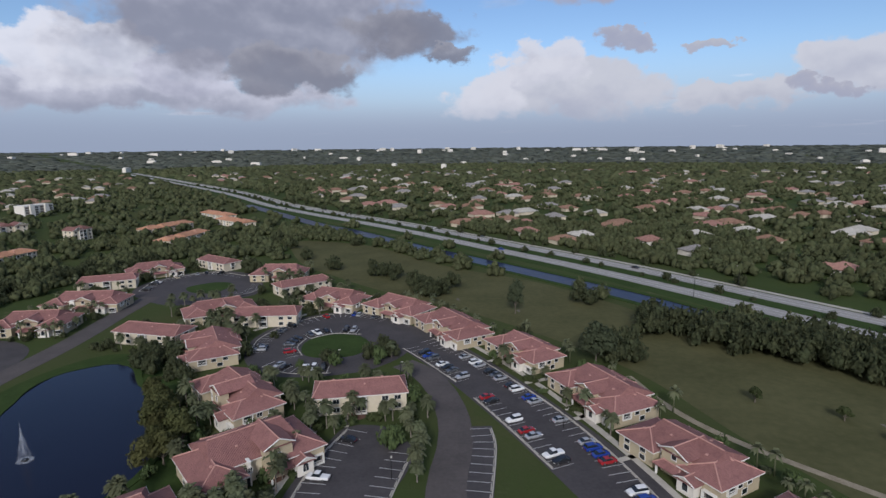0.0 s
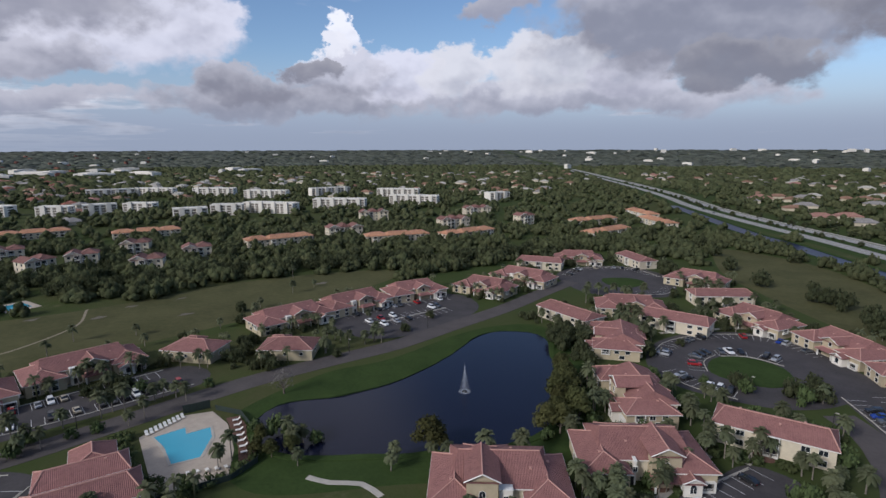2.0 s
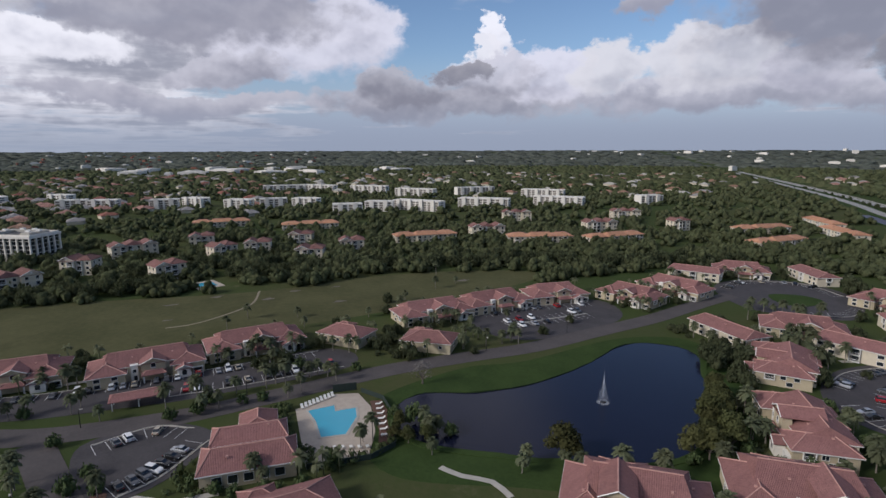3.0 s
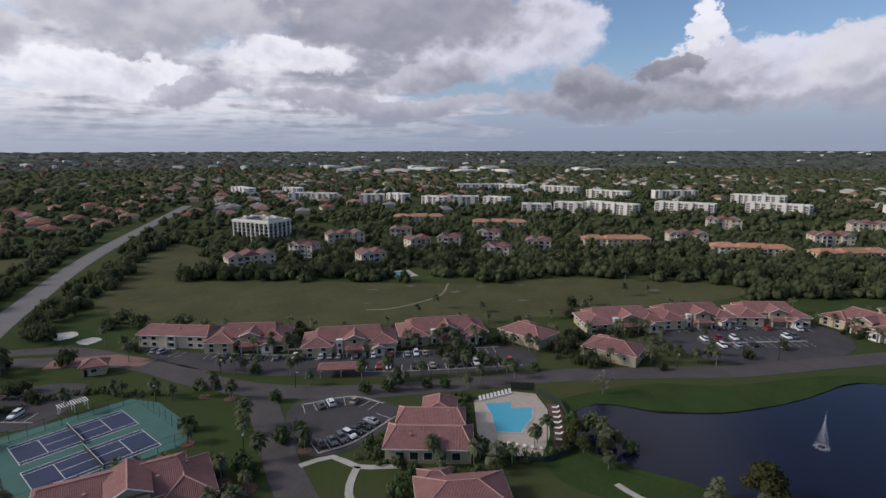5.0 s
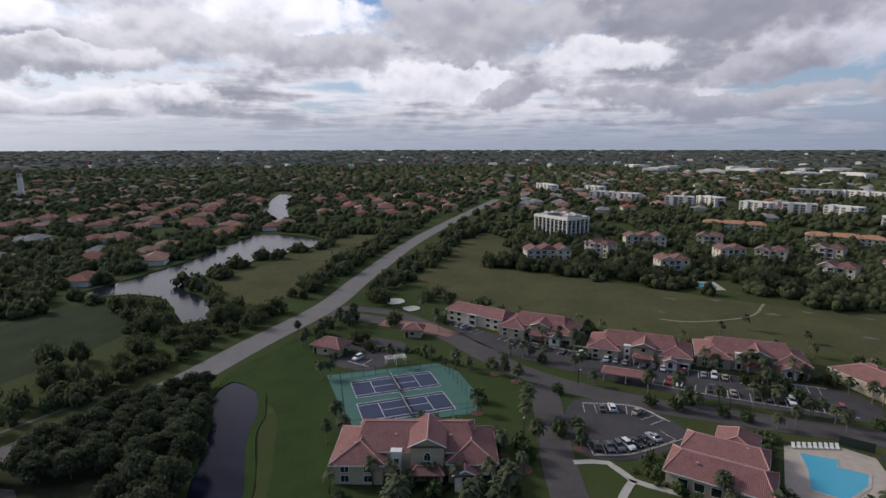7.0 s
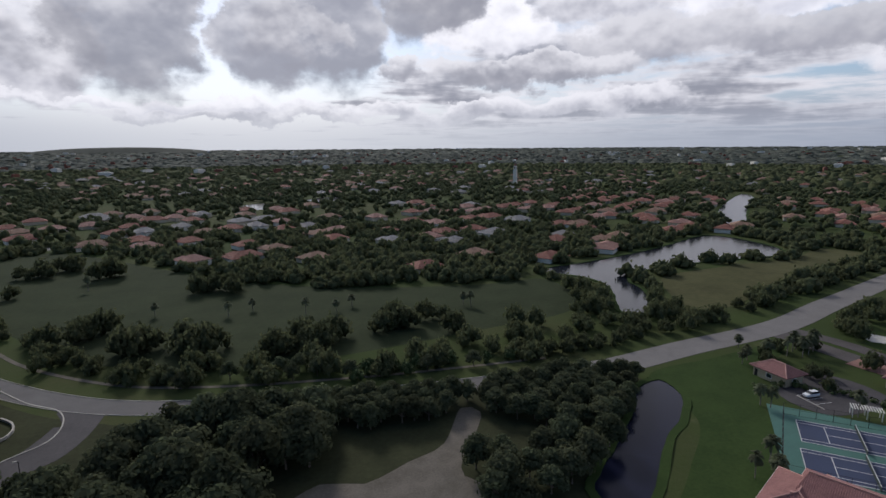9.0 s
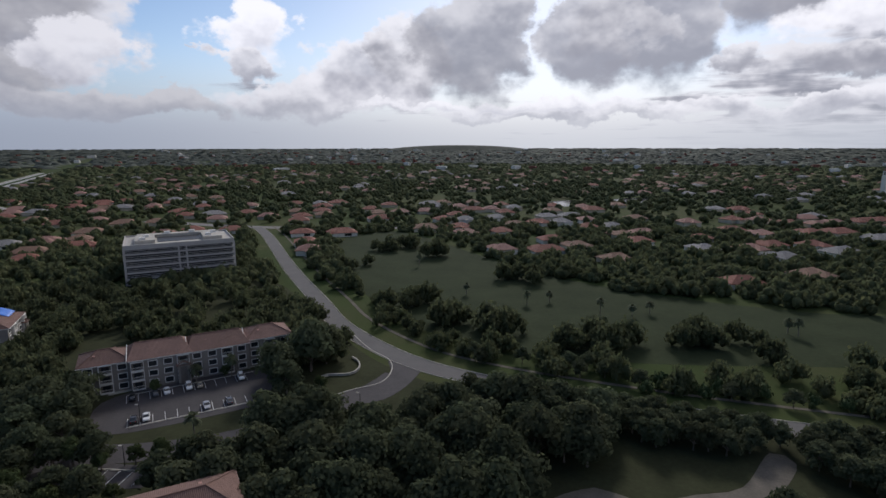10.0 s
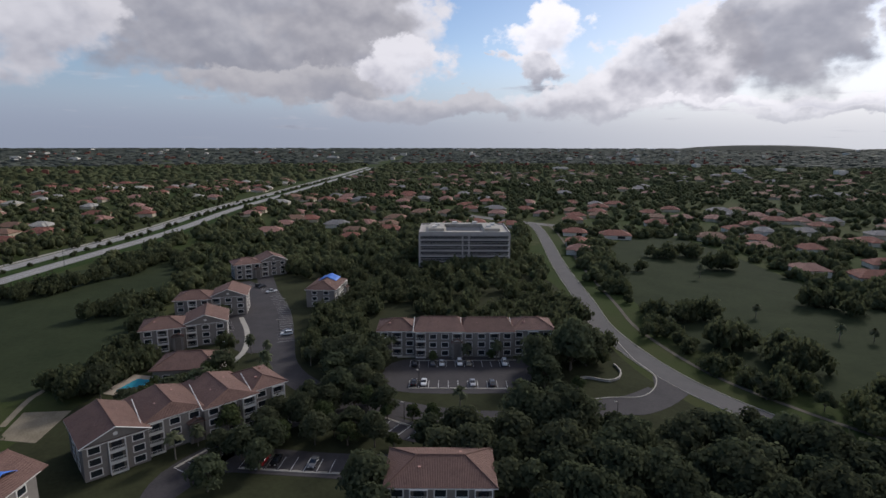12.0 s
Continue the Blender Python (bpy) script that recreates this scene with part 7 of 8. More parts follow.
# palms and trees beside the roads, lots and houses
for x, y in ((-132, -79), (-133, -77), (-147, -64), (-157, -56), (-156, -54), (-153, -45), (-150, -40), (-150, -32), (-153, -30), (-147, -25), (-146, -24), (-125, -31), (-107, -21), (-104, -16), (-116, -5), (-109, -62), (-104, -57), (-101, -60), (-164, -26), (-164, -23), (-165, -19), (-165, -108), (-163, -8), (-159, -10), (-151, -4), (-182, -60), (-184, -17), (-146, 20), (-142, 22), (-142, 18), (-139, 39), (-140, 43), (-206, 37), (-217, 47), (-194, 62), (-208, 64), (-160, 68), (-161, 66), (-165, 62), (-193, 88)):
    plant(PALMS, x, y, tree_rng.uniform(0.75, 0.98))
for x, y in ((-169, 109), (-170, 114), (-151, 109), (-148, 109), (-159, 114), (-144, 122), (-157, 129), (-142, 54), (-137, 118), (-110, 17), (-105, 22), (-103, 23), (-109, 26), (-105, 45), (-107, 46.5), (-106, 48.5), (-163, 42), (-200, 106), (-207, 112), (-242, 150), (-219, 147), (-217, 134)):
    plant(PALMS, x, y, tree_rng.uniform(0.75, 0.98))
for x, y in ((-44, 87), (-42, 87), (-42, 89), (-35, 101), (-33, 100), (-34, 104), (-32, 108), (-41, 99), (-33, 125), (-33, 128), (-35, 128), (-26, 118), (-23, 127), (-21, 130), (-21, 127), (-8, 116), (-6, 115), (-41, 148), (-39, 147), (-78, 69), (-80, 72), (-104, 61), (-100, 60), (-101, 63), (-94, 57), (-17, 165), (-50, 136), (-48, 138), (-53, 131), (-76, 172), (-70, 199), (-67, 203), (-1, 188), (-5, 224), (-10, 235)):
    plant(PALMS, x, y, tree_rng.uniform(0.75, 0.98))
for x, y, s in ((-184, -78, 0.8), (-162, 45, 0.75), (-168, 44, 0.7), (-157, 48, 0.7), (-161, 75, 0.7), (-157, 76, 0.7), (-161, 81, 0.7), (-207, 104, 0.8), (-142, 28, 0.5), (-141, 33, 0.5), (-9, 133, 0.75), (-34, 159, 0.7), (-42, 227, 0.7), (-47, 224, 0.7), (-56, 217, 0.6), (-76, 219, 0.7), (-18, 131, 0.35)):
    plant(GREEN, x, y, s)
for x, y, s in ((-166, -100, 0.5), (-174, -100, 0.5), (-161, -83, 0.5), (-157, -76, 0.45), (-164, -81, 0.5), (-185, -96, 0.5), (-182, -98, 0.5), (-160, -95, 0.5), (-95, 13, 0.55), (-110, 11, 0.35), (-12, 112, 0.65), (-23, 164, 0.6), (-21, 173, 0.6), (-18, 167, 0.65), (-21, 161, 0.6), (-10, 251, 0.8), (-6, 245, 0.9), (-14, 257, 0.8), (-7, 237, 0.8), (3, 251, 0.8), (-33, 288, 0.7), (-40, 296, 0.7), (-27, 280, 0.7)):
    plant(BIG, x, y, s)
# rounded green trees along the drives and round the clubhouse
for x, y, s in ((-95, -33, 0.95), (-96, -26, 0.8), (-91, -36, 0.8), (-131, -32, 0.62), (-111, -23, 0.75), (-108, -15.5, 0.7), (-113, -18, 0.6), (-121, -10, 0.62), (-125, -6.5, 0.55), (-118.5, -5, 0.5), (-143, -13, 0.55), (-155, -34, 0.5), (-155, -29.5, 0.5), (-105, 14.4, 0.5), (-99.5, 22.5, 0.6),
                (-102.3, 36.5, 0.72), (-162.5, 40, 0.75), (-162.5, 44.6, 0.8), (-164, 37, 0.65), (-142.5, 16.7, 0.6), (-146, 20.3, 0.65), (-142.6, 10.4, 0.55), (-163.6, -20, 0.5), (-171.6, 85.5, 0.6), (-108, 61, 0.85), (-103.6, 62, 0.75), (-99, 65, 0.6), (-114, 58.5, 0.5),
                (-36.5, 100, 0.5), (-22.4, 136.5, 0.4), (-11.3, 112.5, 0.75), (-25.4, 122, 0.45), (-72.5, 163, 0.6), (-60, 184, 0.5), (-44.5, 158, 0.5), (-57, 115.6, 0.6), (-35, 162, 0.65), (-146, 62, 0.55), (-138, 100, 0.5), (-140, 132, 0.6), (-144, 150, 0.5)):
    plant(GREEN, x, y, s)
# one tall dark tree on the field
tall = clone(BIG[0], pose(28.2, 210.3, 0, 0, 0, 40))
tall.scale = (0.6, 0.6, 1.1)
# palms and shrubs among the villas
PALM_ROWS = (([(-30, 121), (-16, 124), (-8, 122)], 7), ([(-4, 110), (-4, 98)], 5), ([(-46, 96), (-34, 88), (-28, 92)], 6), ([(-64, 66), (-52, 62), (-44, 70)], 6), ([(-60, 196), (-46, 216), (-28, 217), (-16, 208)], 10),
             ([(-6, 194), (8, 172), (22, 150), (30, 133), (42, 106), (48, 90)], 16), ([(9, 128), (5, 142), (-2, 154)], 4), ([(-182, -16), (-176, 14), (-173, 40), (-170, 62)], 14), ([(-148, 10), (-147, 34), (-146, 56)], 10),
             ([(-146, 66), (-143, 92), (-140, 120), (-137, 150)], 14), ([(-172, 122), (-168, 150), (-162, 176)], 9), ([(-143, -12), (-134, -18), (-118, -15), (-104, -12)], 10), ([(-160, -26), (-172, -42), (-182, -60)], 9),
             ([(-104, -22), (-86, -18), (-80, -40)], 7), ([(-190, -66), (-200, -78), (-206, -90)], 8), ([(-170, -92), (-184, -98), (-150, -98)], 7), ([(-98, 190), (-84, 186), (-74, 192)], 6),
             ([(-120, 230), (-104, 226), (-92, 232)], 6), ([(-140, 210), (-140, 190), (-160, 205)], 7), ([(-80, 264), (-70, 256), (-60, 240)], 6), ([(78, -106), (92, -104), (62, -110)], 5), ([(120, -98), (134, -106), (152, -118)], 6), ([(84, -134), (76, -138)], 3), ([(-232, -70), (-240, -40), (-246, 0)], 7), ([(-238, 20), (-246, 60), (-240, 100)], 7))
for pts, k in PALM_ROWS:
    line = spline(pts, 1.0)
    k = int(k * 1.7)
    for i in range(k):
        p = line[int((i + 0.5) / k * (len(line) - 1))]
        plant(PALMS, p.x + tree_rng.gauss(0, 2.0), p.y + tree_rng.gauss(0, 2.0), None, True)
for x, y, rot, hx, hy in FOOT[:33]:
    c, s = math.cos(radians(rot)), math.sin(radians(rot))
    for k in range(34):
        a = tree_rng.uniform(-hx - 4, hx + 4)
        b = (-8.4 - tree_rng.uniform(0.0, 4.5)) if k % 17 < 11 else 8.2 + tree_rng.uniform(0.0, 4.5)
        px, py = x + c * a - s * b, y + s * a + c * b
        if k % 17 in (0, 1, 2, 3, 11, 12):
            plant(PALMS, px, py, None, "walls", 1.6)
        elif k % 17 in (4, 5, 6, 13, 14, 15):
            plant(GREEN, px, py, tree_rng.uniform(0.42, 0.72), "walls", 2.2)
        else:
            plant(SHRUBS, px, py, tree_rng.uniform(0.7, 1.5), "walls")
grove(GREEN, [(-122, 20), (-106, 10), (-98, 16), (-112, 34)], 4, 4.0, 0.7)
drop(*GREEN, *OLIVE, *BIG, *BARE, *PALMS, *SHRUBS)

# ---- woods, far houses ----
rng = np.random.default_rng(4)
WOODS_NEAR = material("garden_foliage", (0.070, 0.094, 0.034), (0.042, 0.060, 0.022), 0.6, 0.8, vary=0.35, island=False, spec=0.2, coords="World")


def clump_template(seed, cards, size, lobes=1, fill=0.95):
    """A crown of one or several overlapping lobes of leaves, about one unit wide and high."""
    rnd = random.Random(seed)
    bm = bmesh.new()
    if lobes == 1:
        lump(bm, rnd, (0, 0, 0.42), (0.6, 0.6, 0.40))
        leaf_cards(bm, rnd, (0, 0, 0.5), (0.95, 0.95, 0.55), cards, size, 0.25)
    for i in range(lobes if lobes > 1 else 0):
        a, r = i * 2.4 + rnd.uniform(-0.4, 0.4), 0.0 if i == 0 else rnd.uniform(0.42, 0.62)
        q = rnd.uniform(0.40, 0.55)
        c = (r * math.cos(a), r * math.sin(a), 0.6 if i == 0 else rnd.uniform(0.24, 0.5))
        lump(bm, rnd, c, (q * fill, q * fill, q * fill * 0.82), 1, 0.74)
        leaf_cards(bm, rnd, c, (q, q, q * 0.8), cards, size, 0.4, 0.6)
    bmesh.ops.triangulate(bm, faces=bm.faces)
    bm.verts.index_update()
    out = np.array([v.co[:] for v in bm.verts]), np.array([[v.index for v in f.verts] for f in bm.faces])
    bm.free()
    return out


def scatter_mesh(name, xyz, width, height, templates, mat, label, category):
    """Many low crowns joined into one mesh."""
    verts, tris, base = [], [], 0
    pick = rng.integers(0, len(templates), len(xyz))
    for k, (tv, tf) in enumerate(templates):
        sel = np.where(pick == k)[0]
        if not len(sel):
            continue
        a = rng.uniform(0, TAU, len(sel))
        c, s = np.cos(a)[:, None], np.sin(a)[:, None]
        w, h = width[sel][:, None], height[sel][:, None]
        x = (tv[:, 0] * c - tv[:, 1] * s) * w + xyz[sel, 0][:, None]
        y = (tv[:, 0] * s + tv[:, 1] * c) * w + xyz[sel, 1][:, None]
        z = tv[:, 2] * h + xyz[sel, 2][:, None]
        verts.append(np.stack([x, y, z], -1).reshape(-1, 3))
        tris.append((tf[None] + (np.arange(len(sel)) * len(tv))[:, None, None]).reshape(-1, 3) + base)
        base += len(sel) * len(tv)
    v, f = np.concatenate(verts).astype(np.float32), np.concatenate(tris).astype(np.int32)
    me = bpy.data.meshes.new(name)
    me.vertices.add(len(v))
    me.vertices.foreach_set("co", v.ravel())
    me.loops.add(f.size)
    me.loops.foreach_set("vertex_index", f.ravel())
    me.polygons.add(len(f))
    me.polygons.foreach_set("loop_start", np.arange(len(f), dtype=np.int32) * 3)
    me.update(calc_edges=True)
    me.materials.append(mat)
    return tagged(new(name, me), label, category, "", "stuff")


def polar(count, r0, r1, yaw0=-60, yaw1=268):
    r = np.sqrt(rng.uniform(r0 * r0, r1 * r1, count))
    a = np.radians(rng.uniform(yaw0, yaw1, count))
    return np.stack([-np.sin(a) * r, np.cos(a) * r], -1)


def near_line(xy, line, half):
    p = np.array([tuple(q) for q in line])
    best = np.full(len(xy), 1e9)
    for a, b in zip(p, p[1:]):
        d = b - a
        t = np.clip(((xy - a) @ d) / (d @ d), 0, 1)
        best = np.minimum(best, np.hypot(*(xy - a - t[:, None] * d).T))
    return best < half


# houses of the neighbourhoods: a street grid, jittered
def far_house_template(w, d, e, hip=0.9):
    wl = boxes((-w / 2, w / 2, -d / 2, d / 2, -0.2, e), (-w * 0.1, w * 0.42, -d * 0.75, -d * 0.4, -0.2, e))
    rf = bmesh.new()
    hip_shape(rf, -w / 2 - 0.6, w / 2 + 0.6, -d / 2 - 0.6, d / 2 + 0.6, e, 0.42, 0.25, hip)
    hip_shape(rf, -w * 0.1 - 0.6, w * 0.42 + 0.6, -d * 0.75 - 0.6, d * 0.1, e, 0.42, 0.25, hip)
    return wl, roof_uv(rf)


ROOFS = [tile_material("rust_tile", (0.29, 0.12, 0.085), (0.21, 0.09, 0.065)), tile_material("brown_tile", (0.30, 0.18, 0.12), (0.22, 0.13, 0.09)), tile_material("grey_tile", (0.30, 0.28, 0.26), (0.22, 0.21, 0.20)),
         tile_material("pale_tile", (0.50, 0.47, 0.41), (0.40, 0.38, 0.33)), tile_material("pink_tile", (0.36, 0.20, 0.155), (0.28, 0.15, 0.12))]
ROOF_WORD = ("rust-red", "brown", "grey", "pale", "pink")
HOUSES, HOUSE_MESH = {}, {}
for ri in range(5):
    for si, (w, d, e) in enumerate(((17, 13, 2.9), (15, 13, 3.4), (21, 14, 3.0))):
        wl, rf = far_house_template(w, d, e)
        h = thing("house", f"pale stucco house with a {ROOF_WORD[ri]} tiled hip roof", "house", "houses of the neighbourhood")
        HOUSE_MESH[ri, si] = part("wall", wl, STUCCO if ri % 2 else STUCCO_W, h).data, part("roof", rf, ROOFS[ri], h).data
        part("window", boxes((-w * 0.3, -w * 0.05, d / 2, d / 2 + 0.05, 0.6, 2.4)), GLASS, h)
        HOUSES[ri, si] = h
zones = [(-50, 14, 330, 900, 25, (4, 3, 2, 1, 1), 0.32), (-50, 30, 900, 1500, 25, (4, 2, 2, 1, 3), 0.14), (30, 75, 760, 1500, 25, (1, 3, 2, 3, 1), 0.22), (75, 104, 560, 1500, 10, (0, 1, 2, 2, 4), 0.4),
         (104, 124, 540, 760, 32, (0, 0, 4, 1, 0), 0.62), (124, 140, 330, 760, 32, (0, 0, 4, 1, 0), 0.66), (140, 205, 285, 640, 20, (0, 0, 4, 1, 2), 0.58), (104, 226, 760, 1500, 26, (0, 1, 4, 1, 2), 0.2), (205, 226, 380, 760, 33, (0, 4, 0, 1, 2), 0.5), (226, 262, 400, 1100, 35, (0, 0, 4, 1, 3), 0.4)]
centres, looks = [], []
for yaw0, yaw1, r0, r1, turn, palette, share in zones:
    c, s = math.cos(radians(turn)), math.sin(radians(turn))
    gx, gy = np.meshgrid(np.arange(-1500, 1500, 24.0), np.arange(-1500, 1500, 36.0))
    g = np.stack([gx.ravel() + 0.0, gy.ravel() + 6 * (np.arange(gx.size) % 2)], -1) + rng.normal(0, 2.0, (gx.size, 2))
    g = g @ np.array([[c, s], [-s, c]])
    r, yaw = np.hypot(*g.T), np.degrees(np.arctan2(-g[:, 0], g[:, 1]))
    yaw = np.where(yaw < -60, yaw + 360, yaw)
    keep = (yaw > yaw0) & (yaw < yaw1) & (r > r0) & (r < r1) & (rng.random(len(g)) < share)
    g = g[keep]
    for p in g:
        centres.append((p[0], p[1], turn + (0 if rng.random() < 0.5 else 180) + rng.normal(0, 6)))
        looks.append((palette[rng.integers(0, 5)], rng.integers(0, 3)))
cen = np.array(centres)
ok = free_mask(cen[:, :2]) & free_mask(cen[:, :2] + (9, 0)) & free_mask(cen[:, :2] - (9, 0)) & free_mask(cen[:, :2] + (0, 9)) & free_mask(cen[:, :2] - (0, 9)) & ~near_line(cen[:, :2], HW, 38)
order = [i for i in np.argsort(np.hypot(cen[:, 0], cen[:, 1])) if ok[i]]
rest = {}
for n_, i in enumerate(order):
    x, y, rot = centres[i]
    if n_ < 90:
        clone(HOUSES[looks[i]], pose(x, y, 0, 0, 0, rot))
    else:
        rest.setdefault(looks[i][0], []).append((x, y, rot, looks[i][1]))
for ri, rows in rest.items():
    for piece, pm in ((0, STUCCO), (1, ROOFS[ri])):
        bm = bmesh.new()
        for x, y, rot, si in rows:
            src = HOUSE_MESH[ri, si][piece]
            m = pose(x, y, 0, 0, 0, rot)
            src.transform(m)
            bm.from_mesh(src)
            src.transform(m.inverted())
        nm = "far_house_roofs" if piece else "far_house_walls"
        setting(nm, bm, pm, f"many far houses with {ROOF_WORD[ri]} roofs among trees", "houses", "stuff")
drop(*HOUSES.values())
for i in order:
    x, y, rot = centres[i]
    if math.hypot(x, y) < 680:
        take([(x - 9, y - 8), (x + 9, y - 8), (x + 9, y + 8), (x - 9, y + 8)])

T_MID = [clump_template(s, 8, 0.14, 5, 0.88) for s in (1, 2, 3, 4)]
T_FAR = [clump_template(s, 2, 0.18, 3) for s in (5, 6, 7, 8)]


def dome_template(seed):
    """A rough low dome of leaves for the far distance."""
    rnd = random.Random(seed)
    ring = [(0.95 * math.cos(i * TAU / 6) * rnd.uniform(0.75, 1.2), 0.95 * math.sin(i * TAU / 6) * rnd.uniform(0.75, 1.2), 0.0) for i in range(6)]
    mid = [(0.6 * math.cos(i * TAU / 4 + 0.4) * rnd.uniform(0.7, 1.25), 0.6 * math.sin(i * TAU / 4 + 0.4) * rnd.uniform(0.7, 1.25), rnd.uniform(0.65, 1.0)) for i in range(4)]
    v = np.array(ring + mid)
    f = [(0, 1, 6), (1, 2, 6), (2, 7, 6), (2, 3, 7), (3, 4, 7), (4, 8, 7), (4, 5, 8), (5, 9, 8), (5, 0, 9), (0, 6, 9), (6, 7, 8), (6, 8, 9)]
    return v, np.array(f)


T_VERY = [dome_template(s) for s in (8, 9, 10, 11)]


def open_for_trees(xy):
    return free_mask(xy) & ~near_line(xy, HW, 30) & ~near_line(xy, BOUL_LINE, 12)


def woods(count, r0, r1, w0, w1, h0, h1, temps, mat, name, label, thin=0.42, dodge=0.0):
    xy = polar(count, r0, r1)
    xy = xy[open_for_trees(xy)]
    d = np.array([noise.fractal(Vector((p[0] * 0.006, p[1] * 0.006, 3.0)), 0.6, 2.0, 3) for p in xy])
    keep = rng.random(len(xy)) < np.clip(0.75 + d * 0.9, thin, 1.0)
    xy = xy[keep]
    w, h = rng.uniform(w0, w1, len(xy)), rng.uniform(h0, h1, len(xy))
    z = ground_rise(np.hypot(*xy.T)) - 0.4
    return scatter_mesh(name, np.c_[xy, z], w, h, temps, mat, label, "woods")


estate = [(-215, -70), (-200, 60), (-200, 180), (-175, 300), (-110, 330), (-40, 270), (40, 200), (90, 80), (60, 40), (-40, 40), (-60, -60), (-120, -110), (-190, -116)]
take(estate)
take([(10, -130), (60, -40), (130, -20), (180, -60), (240, -170), (180, -240), (110, -220), (50, -180)])
take([(-90, -60), (60, -60), (50, -130), (0, -150), (-60, -140), (-130, -115)])


def palm_template(seed):
    """A light palm: trunk and a head of bent fans, unit height."""
    rnd = random.Random(seed)
    bm = bmesh.new()
    rod(bm, (0, 0, 0), (0.03, 0, 0.78), 0.028, 0.024, 5)
    for i in range(22):
        a, e = i * 2.4, rnd.uniform(-0.6, 1.2)
        side, far = Vector((-math.sin(a), math.cos(a), 0)), 0.3 * rnd.uniform(0.8, 1.1)
        d = Vector((math.cos(a) * math.cos(e), math.sin(a) * math.cos(e), math.sin(e)))
        p0, p1 = Vector((0.03, 0, 0.78)), Vector((0.03, 0, 0.78)) + d * far * 0.6
        p2 = p0 + d * far - Vector((0, 0, 0.12))
        q = [bm.verts.new(p) for p in (p0, p1 - side * 0.06, p2, p1 + side * 0.06)]
        bm.faces.new(q)
    bmesh.ops.triangulate(bm, faces=bm.faces)
    bm.verts.index_update()
    out = np.array([v.co[:] for v in bm.verts]), np.array([[v.index for v in f.verts] for f in bm.faces])
    bm.free()
    return out


if loose_palm:
    lo = np.array(loose_palm)
    scatter_mesh("palm_trees", np.c_[lo[:, :2], np.full(len(lo), -0.1)], lo[:, 2] * 8.0, lo[:, 2] * 8.0, [palm_template(s) for s in (61, 62, 63)], LEAF_PALM, "many sabal palms in the gardens", "palms")
T_NEAR = [clump_template(s, 42, 0.10, 5, 0.72) for s in (41, 42, 43)]
if loose_near:
    lo = np.array(loose_near)
    scatter_mesh("tree_clumps", np.c_[lo[:, :2], np.full(len(lo), -0.3)], lo[:, 2] * 4.6, lo[:, 2] * 9.0, T_NEAR, WOODS_NEAR, "clumps of leafy garden trees", "trees")
# hedges and low planting round the houses
low = []
for x, y, rot, hx, hy in FOOT[:42]:
    c, s = math.cos(radians(rot)), math.sin(radians(rot))
    for k in range(30):
        a, b = (tree_rng.uniform(-hx - 2, hx + 2), tree_rng.choice((-1, 1, -1)) * (hy + tree_rng.uniform(0.3, 3.0))) if k % 4 else (tree_rng.choice((-1, 1)) * (hx + tree_rng.uniform(0.3, 2.5)), tree_rng.uniform(-hy, hy))
        px, py = x + c * a - s * b, y + s * a + c * b
        if is_free(px, py):
            low.append((px, py, tree_rng.uniform(0.6, 1.5), tree_rng.uniform(0.8, 2.4)))
for pts, n_ in (([(-134, 37), (-120, 33), (-102, 34)], 26), ([(-101, 36), (-103, 52), (-110, 56)], 26), ([(-130, 32), (-134, 36)], 10), ([(-122, 18), (-112, 8), (-104, 14)], 16), ([(-158, -70), (-150, -82), (-140, -86)], 18), ([(-160, -66), (-153, -44)], 14)):
    ln = spline(pts, 0.5)
    for k in range(n_):
        p = ln[int(k / n_ * len(ln))]
        low.append((p.x + tree_rng.gauss(0, 0.7), p.y + tree_rng.gauss(0, 0.7), tree_rng.uniform(0.8, 1.4), tree_rng.uniform(1.0, 2.2)))
lo = np.array(low)
scatter_mesh("hedges", np.c_[lo[:, :2], np.full(len(lo), -0.1)], lo[:, 2], lo[:, 3], [clump_template(s, 26, 0.2) for s in (51, 52, 53)], WOODS_NEAR, "clipped hedges and low garden planting", "hedges")
if loose:
    lo = np.array(loose)
    scatter_mesh("tree_clumps", np.c_[lo[:, :2], np.full(len(lo), -0.3)], lo[:, 2] * 5.4, lo[:, 2] * 9.4, T_NEAR, WOODS_DARK, "clumps of dark trees on the open grass", "trees")
woods(1900, 150, 260, 3.4, 5.4, 5.5, 9.5, T_NEAR, WOODS, "woods", "dense green woods and garden trees")
woods(7000, 260, 460, 4.4, 6.6, 5.5, 9.5, T_MID, WOODS, "woods", "dense green woods and garden trees")
woods(12500, 460, 1000, 5.0, 8.2, 5.5, 9.5, T_FAR, WOODS, "woods", "broad stretch of green suburban woods", 0.5)
woods(18500, 1000, 2000, 8, 15, 6, 9.5, T_VERY, WOODS, "woods", "far suburban woods", 0.5)
woods(15000, 2000, 3200, 18, 33, 6, 9, T_VERY, WOODS_HAZED, "far_woods", "distant woods towards the horizon", 0.6)
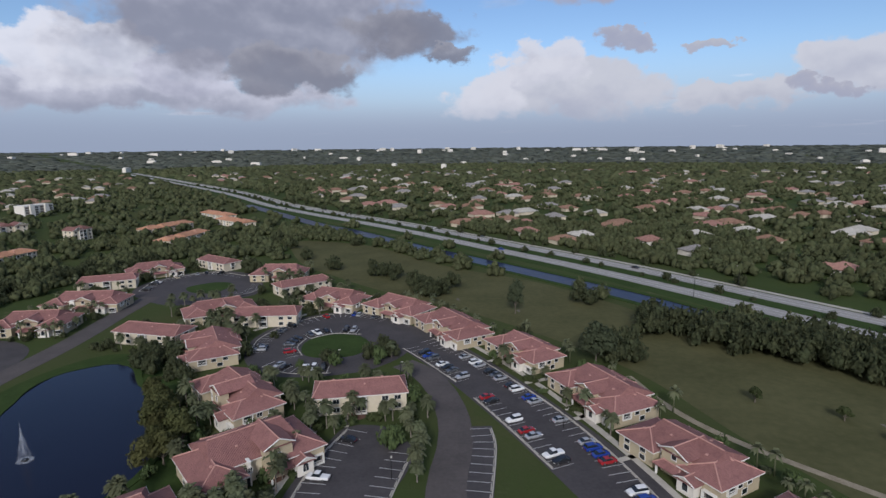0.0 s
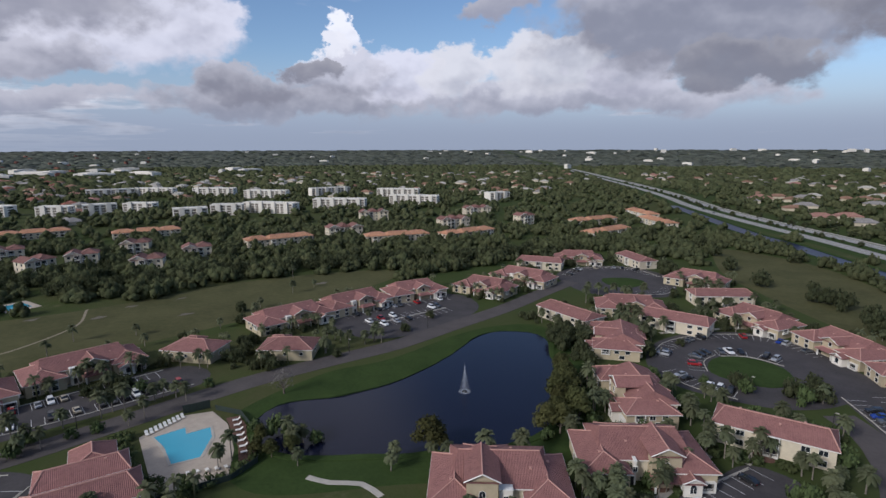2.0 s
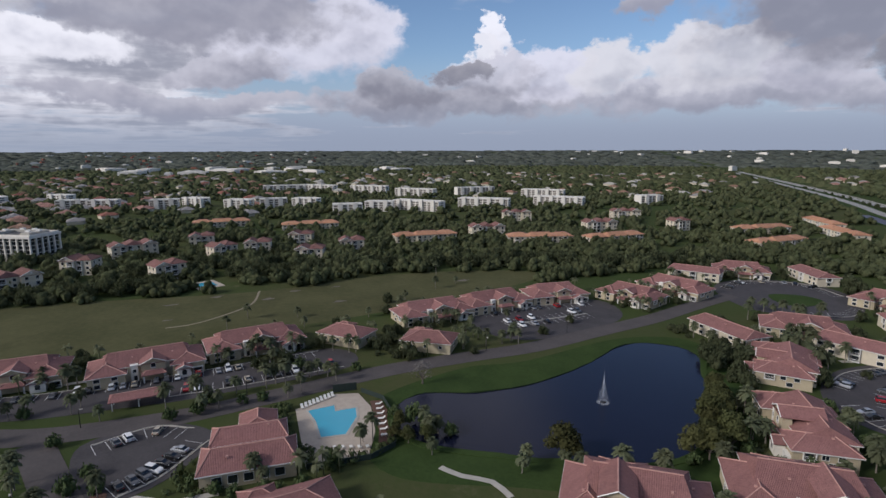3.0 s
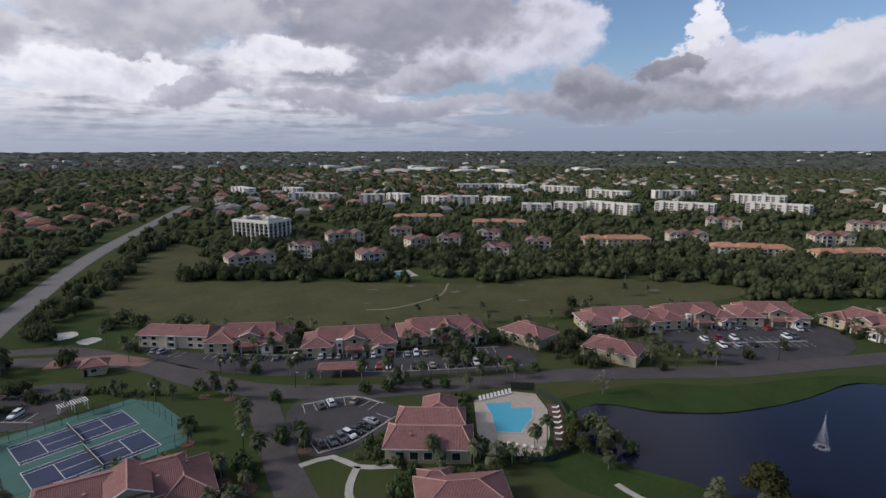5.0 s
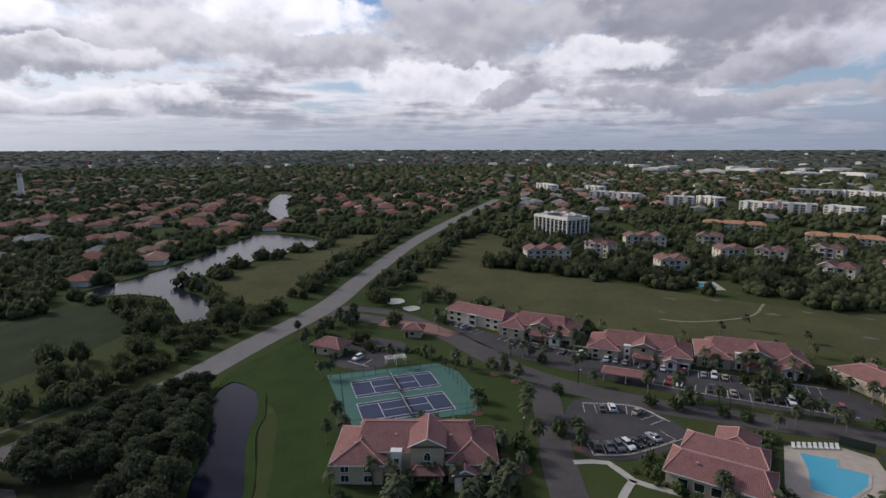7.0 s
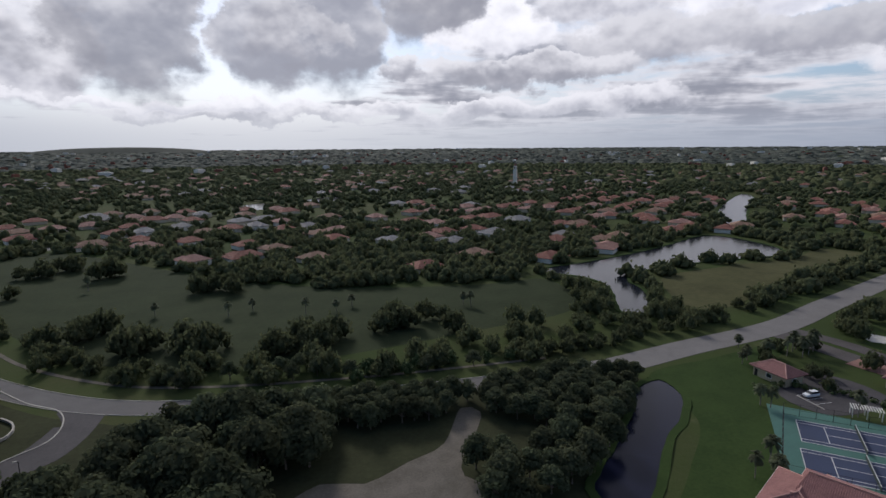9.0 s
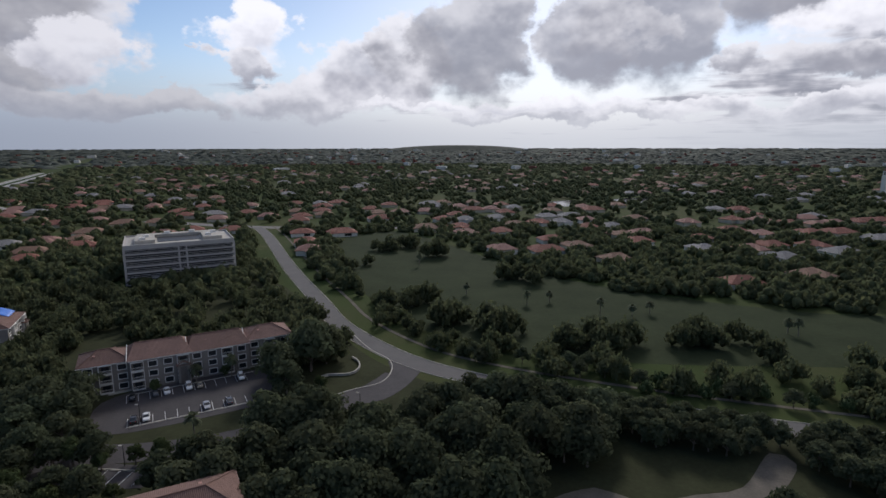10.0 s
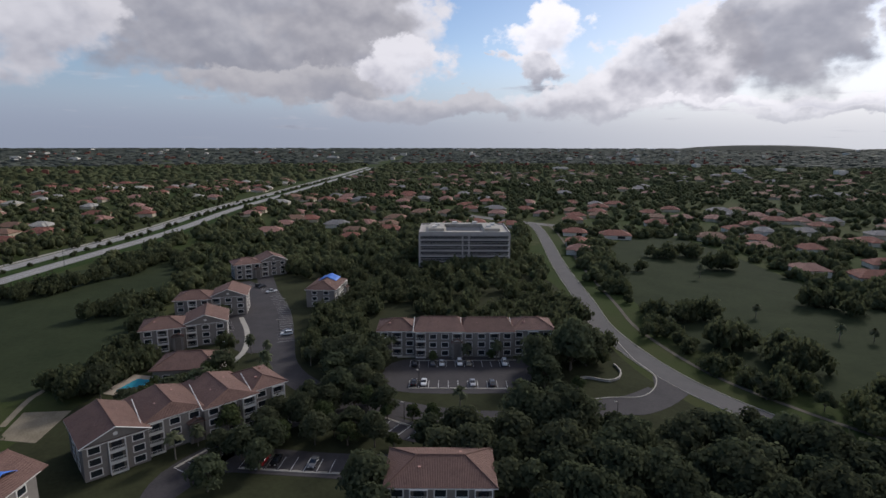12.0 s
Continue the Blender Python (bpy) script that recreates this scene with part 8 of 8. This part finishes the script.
woods(14000, 3200, 4880, 32, 58, 6, 9, T_VERY, WOODS_HAZED, "far_woods", "distant woods at the horizon", 0.8)

# a low landfill hill on the horizon
hill = bmesh.new()
ax_, ay_ = heading(182.5, 0).x, heading(182.5, 0).y
prev_ = None
for i in range(41):
    u = i / 40 * 2 - 1
    hgt = 40.0 * max(0.0, 1 - abs(u) ** 2.2) ** 0.8
    c = Vector((ax_ * 4600 + ay_ * u * 620, ay_ * 4600 - ax_ * u * 620, 34))
    row_ = [hill.verts.new(c + Vector((ax_ * d, ay_ * d, z))) for d, z in ((-160, 0), (-60, hgt * 0.85), (60, hgt), (200, 0))]
    if prev_:
        for j in range(3):
            hill.faces.new((prev_[j], row_[j], row_[j + 1], prev_[j + 1]))
    prev_ = row_
setting("far_hill", hill, WOODS_HAZED, "long low grassy hill on the horizon", "hill", "structure")


# pale flat roofs, towers and blocks far off
def far_blocks(count, r0, r1, w0, w1, h0, h1, mat, label, yaw0=-60, yaw1=268):
    bm = bmesh.new()
    for x, y in polar(count, r0, r1, yaw0, yaw1):
        w, d, h = rng.uniform(w0, w1), rng.uniform(w0, w1) * 0.5, rng.uniform(h0, h1)
        z = float(ground_rise(np.array(math.hypot(x, y))))
        a = rng.uniform(0, math.pi)
        k = len(bm.verts)
        box(bm, -w / 2, w / 2, -d / 2, d / 2, z - 1, z + h)
        box(bm, -w / 3, w / 3, -d / 3, d / 3, z + h, z + h + 1.5)
        bm.verts.ensure_lookup_table()
        m = pose(x, y, 0, 0, 0, math.degrees(a))
        for i in range(k, len(bm.verts)):
            bm.verts[i].co = m @ bm.verts[i].co
    setting("far_buildings", bm, mat, label, "buildings", "stuff")


far_blocks(230, 1500, 4600, 14, 40, 9, 13, STUCCO_W, "pale far roofs and blocks between trees")
far_blocks(380, 1500, 3800, 12, 24, 8, 11, ROOFS[0], "reddish far roofs between trees", 70, 268)
far_blocks(30, 3300, 4700, 22, 60, 12, 26, STUCCO_W, "far white towers on the horizon", -60, 40)
far_blocks(18, 1500, 1900, 40, 90, 8, 12, STUCCO_W, "row of low white flat-roofed sheds", 58, 92)
